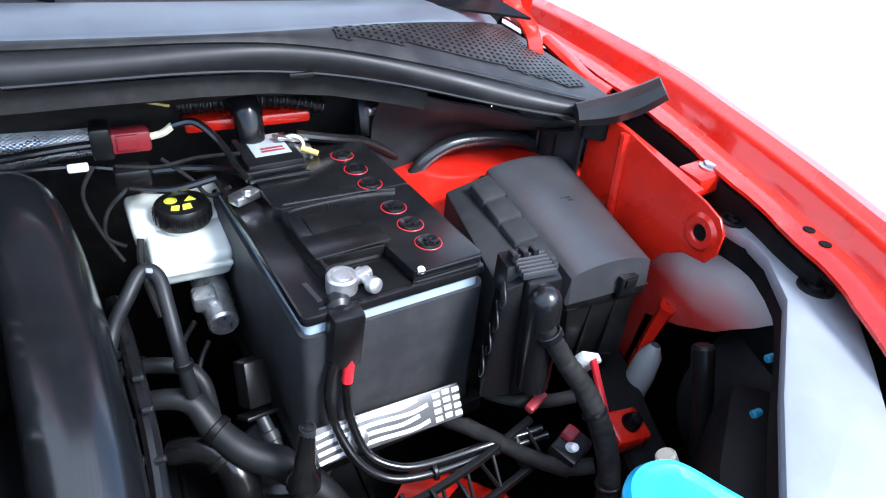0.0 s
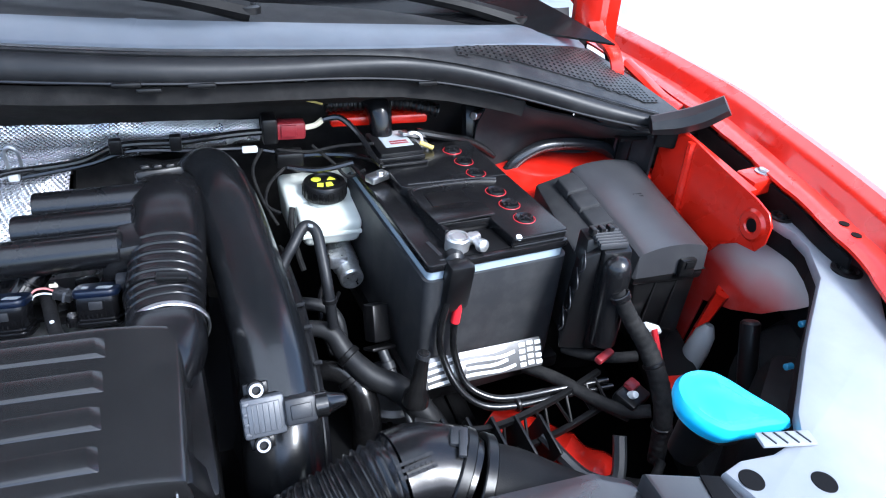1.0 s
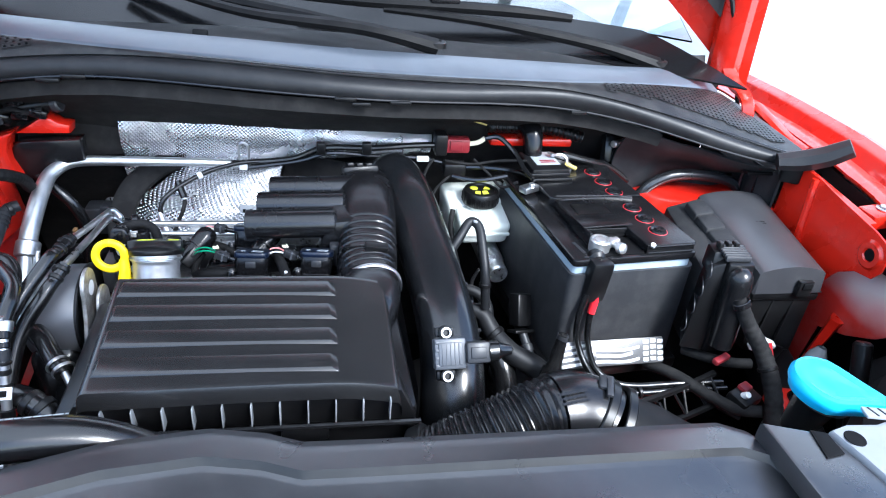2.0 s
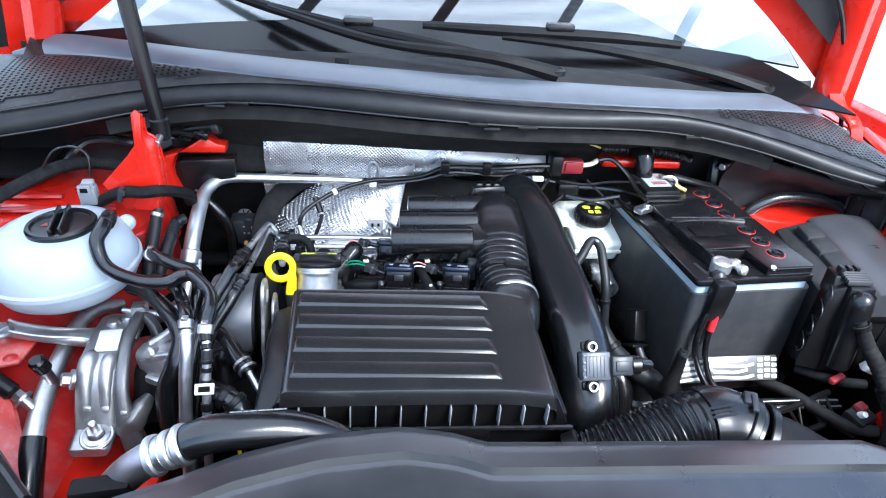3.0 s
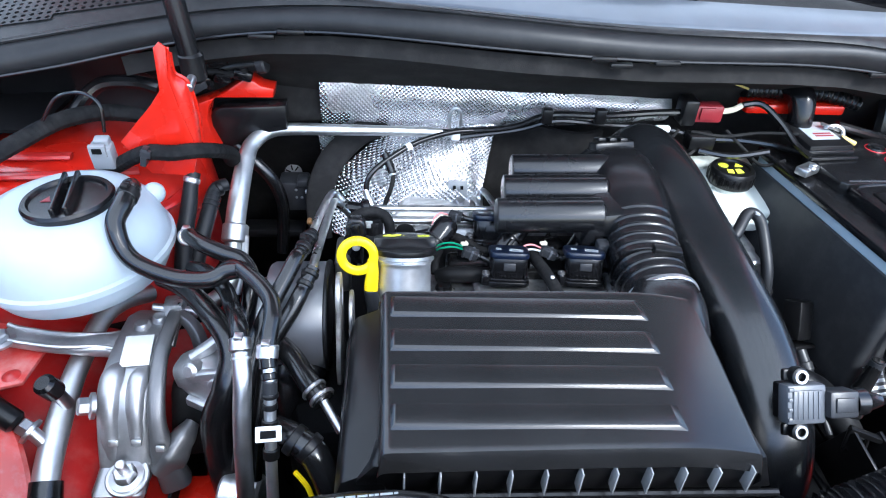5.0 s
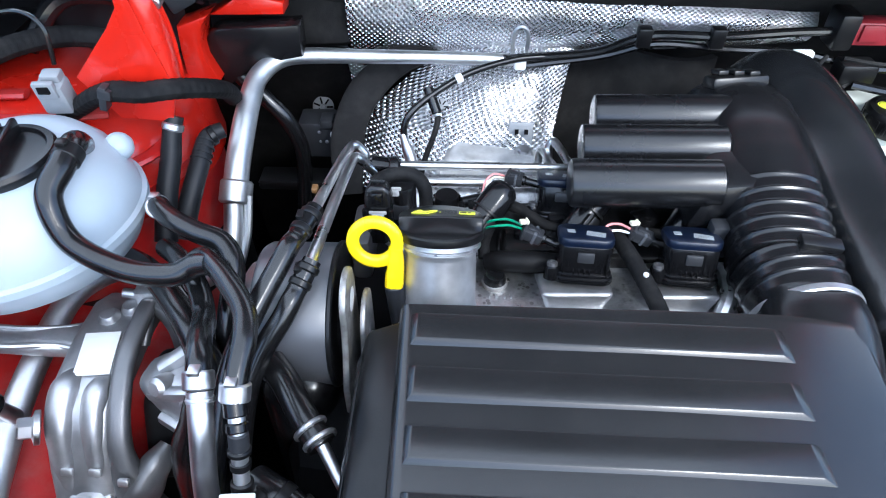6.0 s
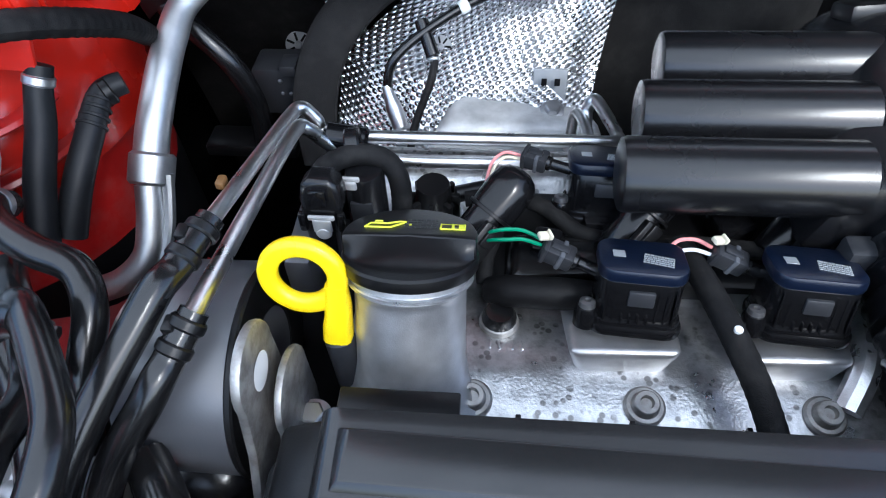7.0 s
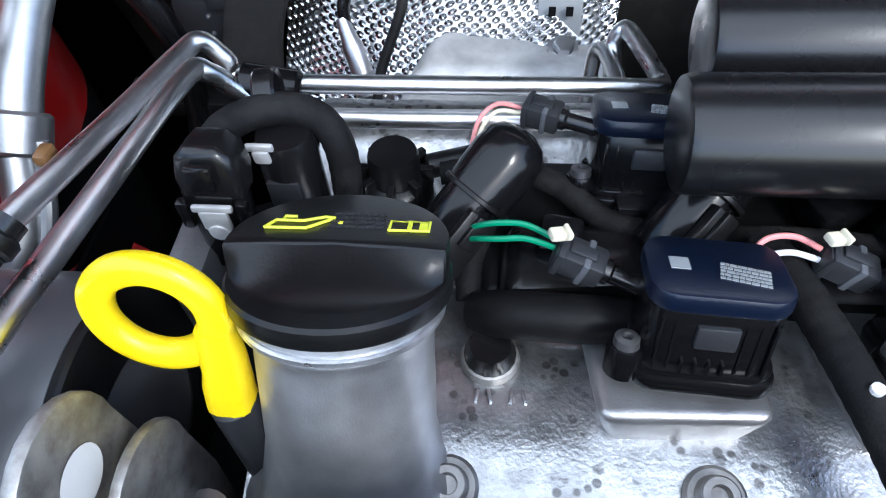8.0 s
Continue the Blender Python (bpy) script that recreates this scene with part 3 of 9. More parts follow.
def cabin():
    """Closes the car behind the glass."""
    bm = blank()
    box(bm, (0.135, 1.05, 0.95), (1.42, 1.0, 0.16), 0.05)
    solo("dashboard", bm, MATT, "black dashboard top behind the windscreen", "dashboard")
    bm = blank()
    box(bm, (0.135, 2.3, 0.75), (1.6, 0.06, 1.4), 0.01)
    solo("cabin_rear", bm, DARK, "dark rear of the car's cabin", "cabin", "structure")
    bm = blank()
    box(bm, (0.135, 1.9, 1.52), (1.25, 1.4, 0.05), 0.02)
    solo("car_roof", bm, RED, "red painted car roof above the cabin", "roof", "structure")


def wiper(name_points, label, blade):
    root = thing("wiper", label, "wiper", tuple(name_points[0]), group="windscreen wipers")
    bm = blank()
    sweep(bm, name_points, [0.013, 0.010, 0.008, 0.006][:len(name_points)], 8, 8, wide=1.3)
    part("wiper_arm", bm, MATT, root)
    bm = blank()
    lathe(bm, [(0, 0), (0.016, 0), (0.016, 0.008), (0.011, 0.010), (0.009, 0.007), (0, 0.007)], pose(*name_points[0]), 20)
    part("pivot_cap", bm, PLASTIC, root)
    bm = blank()
    sweep(bm, blade, [0.007, 0.010, 0.010, 0.006], 8, 8)
    part("wiper_blade", bm, MATT, root)
    bm = blank()
    m = blade[1].lerp(blade[2], 0.5)
    box(bm, m + V(0, 0, 0.012), (0.05, 0.02, 0.014), 0.004)
    part("blade_joint", bm, SATIN, root)


def bonnet():
    root = thing("bonnet", "red painted car bonnet propped wide open", "bonnet", (0.135, 0.45, 1.3))
    bm = blank()

    def fn(u, v):
        x = -0.605 + 1.48 * u
        k = (x - 0.135) / 0.70
        rear = V(x, 0.40 - 0.02 * k * k, 1.42 - 0.38 * abs(k) ** 1.65)
        w = 0.70
        tip = V(0.135 + (x - 0.135) * w, 0.03 + 0.05 * k * k, 2.14 - 0.04 * k * k)
        p = rear.lerp(tip, v)
        p += V(0, 0.05, 0.03) * math.sin(v * math.pi) * (1 - k * k * 0.6)
        return p
    sheet(bm, fn, 40, 24, 0.018)
    part("outer_skin", bm, RED, root)
    bm = blank()
    for s in (-1, 1):
        sweep(bm, [fn((s * 0.46) + 0.5, v) + V(-s * 0.01, -0.02, -0.01) for v in (0.0, 0.3, 0.6, 0.95)], 0.02, 8, 6, wide=1.4)
        part("inner_frame", bm, RED, root)
        bm = blank()
    sheet(bm, lambda u, v: fn(0.07 + 0.86 * u, 0.07 + 0.88 * v) + V(0, -0.03, -0.018), 20, 16, 0.006)
    part("insulation_mat", bm, MAT_GREY, root, "dark insulation mat under the bonnet")
    bm = blank()
    sweep(bm, [fn(0.99, 0.0) + V(0, -0.02, -0.03), fn(0.93, 0.05) + V(0, -0.05, 0.03), fn(0.90, 0.10) + V(0, -0.05, 0.03), fn(0.95, 0.2) + V(0, -0.05, 0.0)], 0.004, 8)
    part("washer_hose", bm, RUBBER, root)
    return root


def bonnet_prop():
    root = thing("bonnet_strut", "black gas strut standing on a red bracket", "strut", (-0.311, 0.14, 1.03))
    bm = blank()
    rod(bm, (-0.312, 0.140, 1.040), (-0.354, 0.138, 1.42), 0.0105, 20, 0.002)
    part("cylinder", bm, SATIN, root)
    bm = blank()
    rod(bm, (-0.354, 0.138, 1.42), (-0.388, 0.130, 1.72), 0.005, 12)
    part("piston_rod", bm, STEEL, root)
    bm = blank()
    rod(bm, (-0.311, 0.140, 1.018), (-0.312, 0.140, 1.050), 0.0125, 18, 0.004)
    part("ball_socket", bm, PLASTIC, root)
    bm = blank()
    rod(bm, (-0.311, 0.110, 1.022), (-0.311, 0.142, 1.028), 0.005, 14, 0.001)
    part("ball_stud", bm, STEEL, root)


INNER = [(0.935, 0.62, 0.975), (0.905, 0.37, 0.985), (0.885, 0.16, 0.985), (0.866, 0.04, 0.98), (0.848, -0.063, 0.975), (0.828, -0.154, 0.97), (0.81, -0.22, 0.965), (0.775, -0.30, 0.955), (0.70, -0.42, 0.94), (0.60, -0.52, 0.92)]


def fender(side):
    """A front wing: toothed inner flange, gutter, crest and outer side."""
    root = thing("front_wing", "glossy red front wing with a stepped inner flange", "fender", (0.135 + side * 0.8, 0.0, 0.0), group="front wings")
    line = spline(INNER, 10)
    cross = [(0.0, -0.004), (0.0, 0.0), (0.012, 0.004), (0.03, 0.004), (0.034, 0.012), (0.042, 0.026), (0.056, 0.034), (0.075, 0.030), (0.11, 0.002), (0.14, -0.06), (0.155, -0.18), (0.15, -0.40), (0.13, -0.70)]
    bm = blank()
    n = len(line) - 1

    def fn(u, v):
        i = min(int(u * n), n - 1)
        q = line[i].lerp(line[i + 1], u * n - i)
        d = (line[i + 1] - line[i]).normalized()
        out = V(-d.y, d.x, 0)
        if out.x < 0:
            out = -out
        k = v * (len(cross) - 1)
        j = min(int(k), len(cross) - 2)
        a = cross[j][0] + (cross[j + 1][0] - cross[j][0]) * (k - j)
        h = cross[j][1] + (cross[j + 1][1] - cross[j][1]) * (k - j)
        if v < 0.30:
            tooth = 0.0013 * math.tanh(3 * (math.sin(q.y * 52) + 0.6 * math.sin(q.y * 31) - 0.2))
            a += tooth if v < 0.1 else tooth * 0.4
        p = q + out * a + V(0, 0, h)
        if side < 0:
            p.x = 0.27 - p.x
            p.z += 0.004
        return p
    sheet(bm, fn, 120, 36, 0.0015)
    part("wing_skin", bm, RED, root)
    for t in (0.548, 0.580):
        p = fn(t, 0.20)
        bm = blank()
        lathe(bm, [(0, 0.0012), (0.0055, 0.0012), (0.0055, 0)], pose(p.x, p.y, p.z), 16)
        part("flange_hole", bm, DARK, root)
    # added black sheet that stands for the unlit hollow under the flange
    bm = blank()
    sheet(bm, lambda u, v: fn(0.12 + 0.50 * u, 0.02) + V(side * (0.004 + 0.035 * v), 0, -0.006 - 0.15 * v), 40, 6, 0.003)
    part("wing_shade_sheet", bm, MATT, root, "added black sheet for the shade under the wing flange")
    bm = blank()
    p = fn(0.18, 0.1)
    sweep(bm, [p + V(-0.05 * side, 0.06, 0.03), p + V(-0.035 * side, 0.02, 0.012), p + V(-0.03 * side, -0.02, 0.0), p + V(-0.015 * side, -0.05, -0.01)], 0.008, 8, 6, wide=1.5)
    part("hinge_strap", bm, RED, root)
    return root


def bonnet_hinge(side, wing, hood):
    """Red hinge arm of the bonnet, standing in the wing's dark gap beside the cowl."""
    def at(x, y, z):
        return V(0.135 + side * (x - 0.135), y, z)
    # flat black sheet that stands for the shade down in the gap
    bm = blank()
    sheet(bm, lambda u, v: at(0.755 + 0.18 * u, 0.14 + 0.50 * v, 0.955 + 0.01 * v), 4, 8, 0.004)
    part("gap_shade", bm, DARK, wing, "black sheet for the shade in the gap")
    bm = blank()
    sweep(bm, [at(0.80, 0.24, 0.99), at(0.795, 0.245, 1.028), at(0.80, 0.275, 1.042), at(0.805, 0.32, 1.05), at(0.80, 0.36, 1.09), at(0.79, 0.40, 1.15)], [0.010, 0.010, 0.011, 0.012, 0.012, 0.012], 8, 8, wide=0.5, power=4)
    arm = part("hinge_arm", bm, RED, hood)
    bm = blank()
    rod(bm, at(0.785, 0.33, 1.05), at(0.82, 0.33, 1.05), 0.007, 14, 0.001)
    part("hinge_pin", bm, STEEL, arm)


def inner_wing_right():
    root = thing("inner_wing", "red painted inner wing with black wheel arch cavity", "inner wing", (0.8, 0, 0.6))
    bm = blank()
    # strut tower dome
    lathe(bm, [(0.166, -0.075), (0.165, -0.06), (0.158, -0.03), (0.14, -0.012), (0.11, 0.0), (0.06, 0.004), (0, 0.004)], pose(0.735, 0.215, 0.889), 48)
    part("strut_tower", bm, RED_SEALED, root, "red domed strut tower")
    bm = blank()
    lathe(bm, [(0.170, 0.0), (0.164, 0.21)], pose(0.735, 0.22, 0.61), 40)
    part("tower_foot", bm, MATT, root, "black foot of the strut tower")
    bm = blank()
    # side wall of the bay above the wheel arch
    m = Matrix(((0, 0, 1, 0), (1, 0, 0, 0), (0, 1, 0, 0), (0, 0, 0, 1)))
    prism(bm, [(0.16, 0.60), (0.16, 0.935), (-0.06, 0.925), (-0.125, 0.917), (-0.170, 0.898), (-0.165, 0.872), (-0.145, 0.85), (-0.125, 0.832), (-0.105, 0.812), (-0.06, 0.785), (-0.01, 0.765), (0.01, 0.60)], 0.846, 0.850, 0.001, m)
    part("side_wall", bm, WALL_SHEEN, root)
    bm = blank()
    sweep(bm, [(0.845, -0.040, 0.802), (0.842, -0.037, 0.780), (0.832, -0.036, 0.742), (0.822, -0.033, 0.693), (0.812, -0.035, 0.644), (0.806, -0.037, 0.615)], [0.010, 0.009, 0.0075, 0.006, 0.005, 0.005], 10, 8, wide=1.6, power=3)
    part("arch_flange", bm, RED, root, "red flange edge below the fuse box")
    bm = blank()
    lathe(bm, [(0, 0.05), (0.07, 0.045), (0.105, 0.02), (0.115, -0.05)], aim((0.92, -0.17, 0.70), (0.6, -0.25, 0.78)), 36)
    part("wheel_arch_liner", bm, WALL, root, "black wheel arch liner")
    bm = blank()
    # chassis leg
    sweep(bm, [(0.80, 0.14, 0.70), (0.79, 0.0, 0.695), (0.765, -0.12, 0.67), (0.72, -0.3, 0.64)], 0.03, 12, 8, power=5)
    part("chassis_leg", bm, MATT, root)
    bm = blank()
    sweep(bm, [(0.50, -0.07, 0.645), (0.55, -0.13, 0.645), (0.60, -0.20, 0.63), (0.62, -0.32, 0.58)], [0.045, 0.05, 0.05, 0.045], 24, 10, power=2.2, wave=(0.004, 0.045, 0.3, 1.0))
    part("cross_member", bm, RED_SEALED, root)
    bm = blank()
    box(bm, (0.738, -0.118, 0.712), (0.05, 0.04, 0.03), 0.006, (15, 10, 0))
    bracket = part("lamp_bracket", bm, RED, root)
    bm = blank()
    lathe(bm, [(0, 0.016), (0.007, 0.014), (0.010, 0.006), (0.011, 0)], pose(0.742, -0.122, 0.727, 20, 10, 0), 18)
    part("rubber_stop", bm, GLOSS, bracket)


def bracket_right():
    root = thing("wing_bracket", "red steel bracket plate with round hole beside the wing", "bracket", (0.815, 0.0, 0.9))
    m = Matrix(((0, 0, 1, 0), (1, 0, 0, 0), (0, 1, 0, 0), (0, 0, 0, 1)))
    out = [(0.125, 0.80), (0.125, 0.975), (0.118, 0.985), (0.06, 0.983), (0.0, 0.972), (-0.065, 0.962), (-0.088, 0.955), (-0.098, 0.942), (-0.098, 0.918), (-0.088, 0.902), (-0.06, 0.897), (-0.035, 0.88), (-0.015, 0.85), (0.0, 0.80)]
    bm = blank()
    prism(bm, out, 0.0, 0.0035, 0.001, Matrix.Translation((0.811, 0, 0)) @ m)
    part("plate", bm, RED, root)
    bm = blank()
    sweep(bm, [(0.809, 0.062, 0.98), (0.808, 0.055, 0.90), (0.809, 0.05, 0.82)], 0.006, 8)
    part("pressed_bead", bm, RED, root)
    bm = blank()
    sheet(bm, lambda u, v: V(0.812 + 0.011 * v, 0.12 - 0.17 * u, 0.984 - 0.020 * u + 0.002 * v), 12, 3, 0.003)
    part("top_flange", bm, RED, root)
    bm = blank()
    lathe(bm, [(0.0085, 0.0), (0.010, 0.003), (0.017, 0.003), (0.021, 0.0)], aim((0.811, -0.072, 0.930), (0.70, -0.072, 0.930)), 28)
    part("hole_rim", bm, RED, root)
    bm = blank()
    lathe(bm, [(0, 0.0008), (0.0085, 0.0008)], aim((0.811, -0.072, 0.930), (0.70, -0.072, 0.930)), 24)
    part("hole", bm, DARK, root)
    bm = blank()
    box(bm, (0.852, -0.022, 0.962), (0.045, 0.036, 0.022), 0.004, (0, -8, 0))
    part("welded_tab", bm, RED, root)
    bm = blank()
    bolt(bm, pose(0.857, -0.022, 0.973), 0.008, 0.005)
    part("bolt", bm, STEEL, root)
    bm = blank()
    bolt(bm, aim((0.805, 0.125, 0.972), (0.74, 0.06, 0.98)), 0.007, 0.014)
    part("bolt", bm, STEEL, root)


def cowl_side_box():
    root = thing("side_water_box", "glossy black plastic water box beside the strut tower", "water box", (0.68, 0.3, 0.9))
    bm = blank()

    def fn(u, v):
        x = 0.575 + 0.235 * u
        top = along(SEAL, x)
        low = V(x, 0.232, 0.82)
        p = low.lerp(V(x, top.y + 0.02, top.z - 0.012), v)
        k = max(0.0, (v - 0.62) / 0.38)
        p.y = 0.240 + (top.y + 0.02 - 0.240) * k * k * (3 - 2 * k)
        p.y += 0.006 * math.cos(u * 12)
        return p
    sheet(bm, fn, 24, 16, -0.004)
    part("wall", bm, WALL, root)
    bm = blank()
    sweep(bm, [(0.622, 0.214, 0.880), (0.640, 0.212, 0.903), (0.676, 0.211, 0.919), (0.735, 0.210, 0.919), (0.784, 0.210, 0.907), (0.806, 0.210, 0.886)], 0.0095, 16)
    part("rubber_edge", bm, EDGE, root)
    bm = blank()
    sheet(bm, lambda u, v: V(0.800 + 0.004 * math.sin(u * 9), 0.232 - 0.112 * u, 0.82 + (along(SEAL, 0.80).z - 0.838) * v), 20, 6, -0.004)
    part("end_panel", bm, WALL, root)
    for y in (0.205, 0.165):
        bm = blank()
        sweep(bm, [(0.797, y, 0.84), (0.797, y, 0.90), (0.798, y, 0.955)], 0.005, 10)
        part("panel_rib", bm, SATIN, root)
    bm = blank()
    sweep(bm, [(0.585, 0.30, 0.99), (0.58, 0.27, 0.95), (0.582, 0.26, 0.90)], 0.012, 8, wide=1.5)
    part("corner_rib", bm, SATIN, root)
    bm = blank()
    rod(bm, (0.565, 0.235, 0.962), (0.60, 0.255, 0.960), 0.006, 12, 0.001)
    part("drain_nozzle", bm, STEEL, root)


def inner_wing_left():
    root = thing("inner_wing", "dusty red painted inner wing under the coolant tank", "inner wing", (-0.5, 0, 0.6))
    bm = blank()
    lathe(bm, [(0.15, -0.085), (0.145, -0.05), (0.135, -0.025), (0.11, -0.008), (0.08, 0.0), (0, 0.002)], pose(-0.468, 0.172, 0.932), 48)
    part("strut_tower", bm, RED_SEALED, root, "red strut tower with wrinkled sealer")
    for pts in ([(-0.56, 0.10, 0.926), (-0.50, 0.085, 0.934), (-0.44, 0.09, 0.934), (-0.38, 0.115, 0.926)], [(-0.55, 0.13, 0.934), (-0.50, 0.12, 0.938), (-0.45, 0.125, 0.937)], [(-0.335, 0.12, 0.90), (-0.345, 0.09, 0.90), (-0.37, 0.062, 0.90)], [(-0.330, 0.125, 0.87), (-0.342, 0.085, 0.87), (-0.375, 0.05, 0.868)]):
        bm = blank()
        sweep(bm, pts, 0.0035, 8, 8, wide=2.0)
        part("sealer_bead", bm, RED_DUSTY, root)
    bm = blank()

    def apron(u, v):
        x = -0.66 + 0.36 * u
        y = 0.16 - 0.50 * v
        z = 0.865 - 0.175 * u * u - 0.075 * v + 0.012 * noise.noise(V(x * 8, y * 8, 0))
        return V(x, y, z)
    sheet(bm, apron, 30, 40, -0.003)
    part("apron", bm, RED_DUSTY, root)
    bm = blank()
    sheet(bm, lambda u, v: V(-0.31 + 0.015 * u, 0.16 - 0.50 * v, 0.735 - 0.35 * u), 8, 12, -0.003)
    part("side_wall", bm, MATT, root)
    bm = blank()
    lathe(bm, [(0.1445, 0.0), (0.140, 0.075)], pose(-0.468, 0.172, 0.775), 40)
    part("tower_neck", bm, RED_DUSTY, root, "shaded red neck of the strut tower")
    bm = blank()
    lathe(bm, [(0.148, 0.0), (0.1445, 0.165)], pose(-0.468, 0.172, 0.61), 40)
    part("tower_foot", bm, MATT, root, "black foot of the strut tower")
    bm = blank()
    box(bm, (-0.330, -0.195, 0.680), (0.115, 0.16, 0.075), 0.012)
    part("mount_pedestal", bm, RED, root)
    bm = blank()
    sheet(bm, lambda u, v: V(-0.655 - 0.01 * v, 0.16 - 0.50 * u, 0.85 + 0.13 * v), 10, 4, -0.003)
    part("upper_wall", bm, RED_DUSTY, root)
    bm = blank()
    m = Matrix(((1, 0, 0, 0), (0, 0, 1, 0), (0, 1, 0, 0), (0, 0, 0, 1)))
    prism(bm, [(-0.323, 0.960), (-0.307, 0.969), (-0.288, 0.982), (-0.282, 0.986), (-0.272, 0.983), (-0.264, 0.977), (-0.249, 0.974), (-0.251, 0.962)], 0.234, 0.262, 0.003, m)
    prism(bm, [(-0.345, 0.960), (-0.312, 0.972), (-0.321, 0.961), (-0.3255, 0.945), (-0.325, 0.929), (-0.316, 0.906), (-0.348, 0.896), (-0.347, 0.935)], 0.209, 0.240, 0.003, m)
    part("cross_beam", bm, RED, root)
    bm = blank()
    prism(bm, [(-0.327, 0.930), (-0.326, 0.942), (-0.321, 0.949), (-0.312, 0.952), (-0.236, 0.957), (-0.236, 0.925), (-0.284, 0.915), (-0.316, 0.890)], 0.224, 0.250, 0.003, m)
    part("drain_box", bm, SATIN, root, "black plastic box corner behind the beam")
    bm = blank()
    sheet(bm, lambda u, v: V(-0.62 + 0.26 * u, 0.205 + 0.05 * u + 0.02 * math.sin(v * 3.1), 0.86 + 0.145 * v + 0.018 * u), 20, 10, -0.004)
    part("water_box_wall", bm, SATIN, root, "black plastic water box wall")
    bm = blank()
    prism(bm, [(-0.56, -0.005), (-0.50, -0.018), (-0.455, -0.03), (-0.432, -0.055), (-0.435, -0.10), (-0.47, -0.112), (-0.56, -0.085)], 0.826, 0.830, 0.001)
    part("arm_plate", bm, PINKISH, root)
    for pts, r in (([(-0.60, -0.055, 0.835), (-0.54, -0.085, 0.826), (-0.50, -0.098, 0.816), (-0.462, -0.125, 0.798), (-0.435, -0.17, 0.77), (-0.42, -0.22, 0.74)], 0.015), ([(-0.60, 0.02, 0.86), (-0.55, -0.05, 0.855), (-0.545, -0.12, 0.84)], 0.012)):
        bm = blank()
        sweep(bm, pts, r, 12, 8, wide=1.2, power=4)
        part("wing_beam", bm, PINKISH, root)
    for x, y in ((-0.545, -0.045), (-0.50, -0.085), (-0.448, -0.092)):
        bm = blank()
        lathe(bm, [(0, 0.002), (0.006, 0.0015), (0.008, 0)], pose(x, y, 0.830), 16)
        part("spot_weld", bm, RED_DUSTY, root)


def bump_stop():
    """A ribbed black rubber bush with a red core on the wing beam."""
    root = thing("rubber_bush", "round black ribbed rubber bush with red core on the wing", "bush", (-0.518, -0.052, 0.826))
    m = pose(-0.520, -0.052, 0.827, 12, 10, 0) @ Matrix.Scale(0.82, 4)
    bm = blank()
    lathe(bm, [(0.027, 0.0), (0.028, 0.006), (0.024, 0.012), (0.0265, 0.016), (0.0255, 0.022), (0.020, 0.025), (0.012, 0.0235), (0.011, 0.018), (0, 0.018)], m, 32)
    part("bush_body", bm, RUBBER, root)
    bm = blank()
    lathe(bm, [(0.0095, 0.017), (0.0090, 0.023), (0.005, 0.025), (0, 0.025)], m, 20)
    part("core", bm, REDWIRE, root, "red core")
    for k in range(8):
        a = k * math.pi / 4
        bm = blank()
        box(bm, m @ V(0.0245 * math.cos(a), 0.0245 * math.sin(a), 0.013), (0.005, 0.005, 0.010), 0.0015, (0, 0, math.degrees(a)))
        part("rib", bm, MATT, root)


def pillar_trim():
    """Black trim at the foot of the windscreen pillar, beyond the wing."""
    bm = blank()
    sheet(bm, lambda u, v: V(-0.98 + 0.30 * u, 0.70 + 0.05 * u, 0.90 + (0.05 + 0.22 * u ** 1.3) * v + 0.04), 14, 6, 0.01)
    solo("pillar_trim", bm, MATT, "black plastic trim at the foot of the windscreen pillar", "trim", kind="structure")


def bracket_left():
    root = thing("strut_bracket", "red pressed steel bracket carrying the gas strut", "bracket", (-0.34, 0.15, 0.93))
    bm = blank()
    m = Matrix(((1, 0, 0, 0), (0, 0, 1, 0), (0, 1, 0, 0), (0, 0, 0, 1)))
    out = [(-0.384, 0.968), (-0.362, 0.992), (-0.347, 1.008), (-0.335, 1.024), (-0.334, 1.045), (-0.333, 1.066), (-0.327, 1.072), (-0.321, 1.067), (-0.3245, 1.036), (-0.319, 1.005), (-0.312, 0.975), (-0.309, 0.958), (-0.318, 0.930), (-0.360, 0.932)]
    prism(bm, out, 0.098, 0.1012, 0.001, m)
    part("fin", bm, RED, root)
    fold = spline([V(x, 0.0996, z) for x, z in out[7:12]], 6)
    rear = spline([V(-0.320, 0.104, 1.060), V(-0.3205, 0.108, 1.039), V(-0.311, 0.112, 1.029), V(-0.3070, 0.116, 0.996), V(-0.3095, 0.118, 0.956)], 6)
    bm = blank()
    sheet(bm, lambda u, v: fold[int(round(u * 24))].lerp(rear[int(round(u * 24))], v) + V(0.002, -0.003, 0.0) * math.sin(v * math.pi), 24, 6, 0.0025)
    part("side_flange", bm, RED, root)
    bm = blank()
    sweep(bm, rear[::3], 0.0022, 8, 3)
    part("rolled_edge", bm, RED, root)


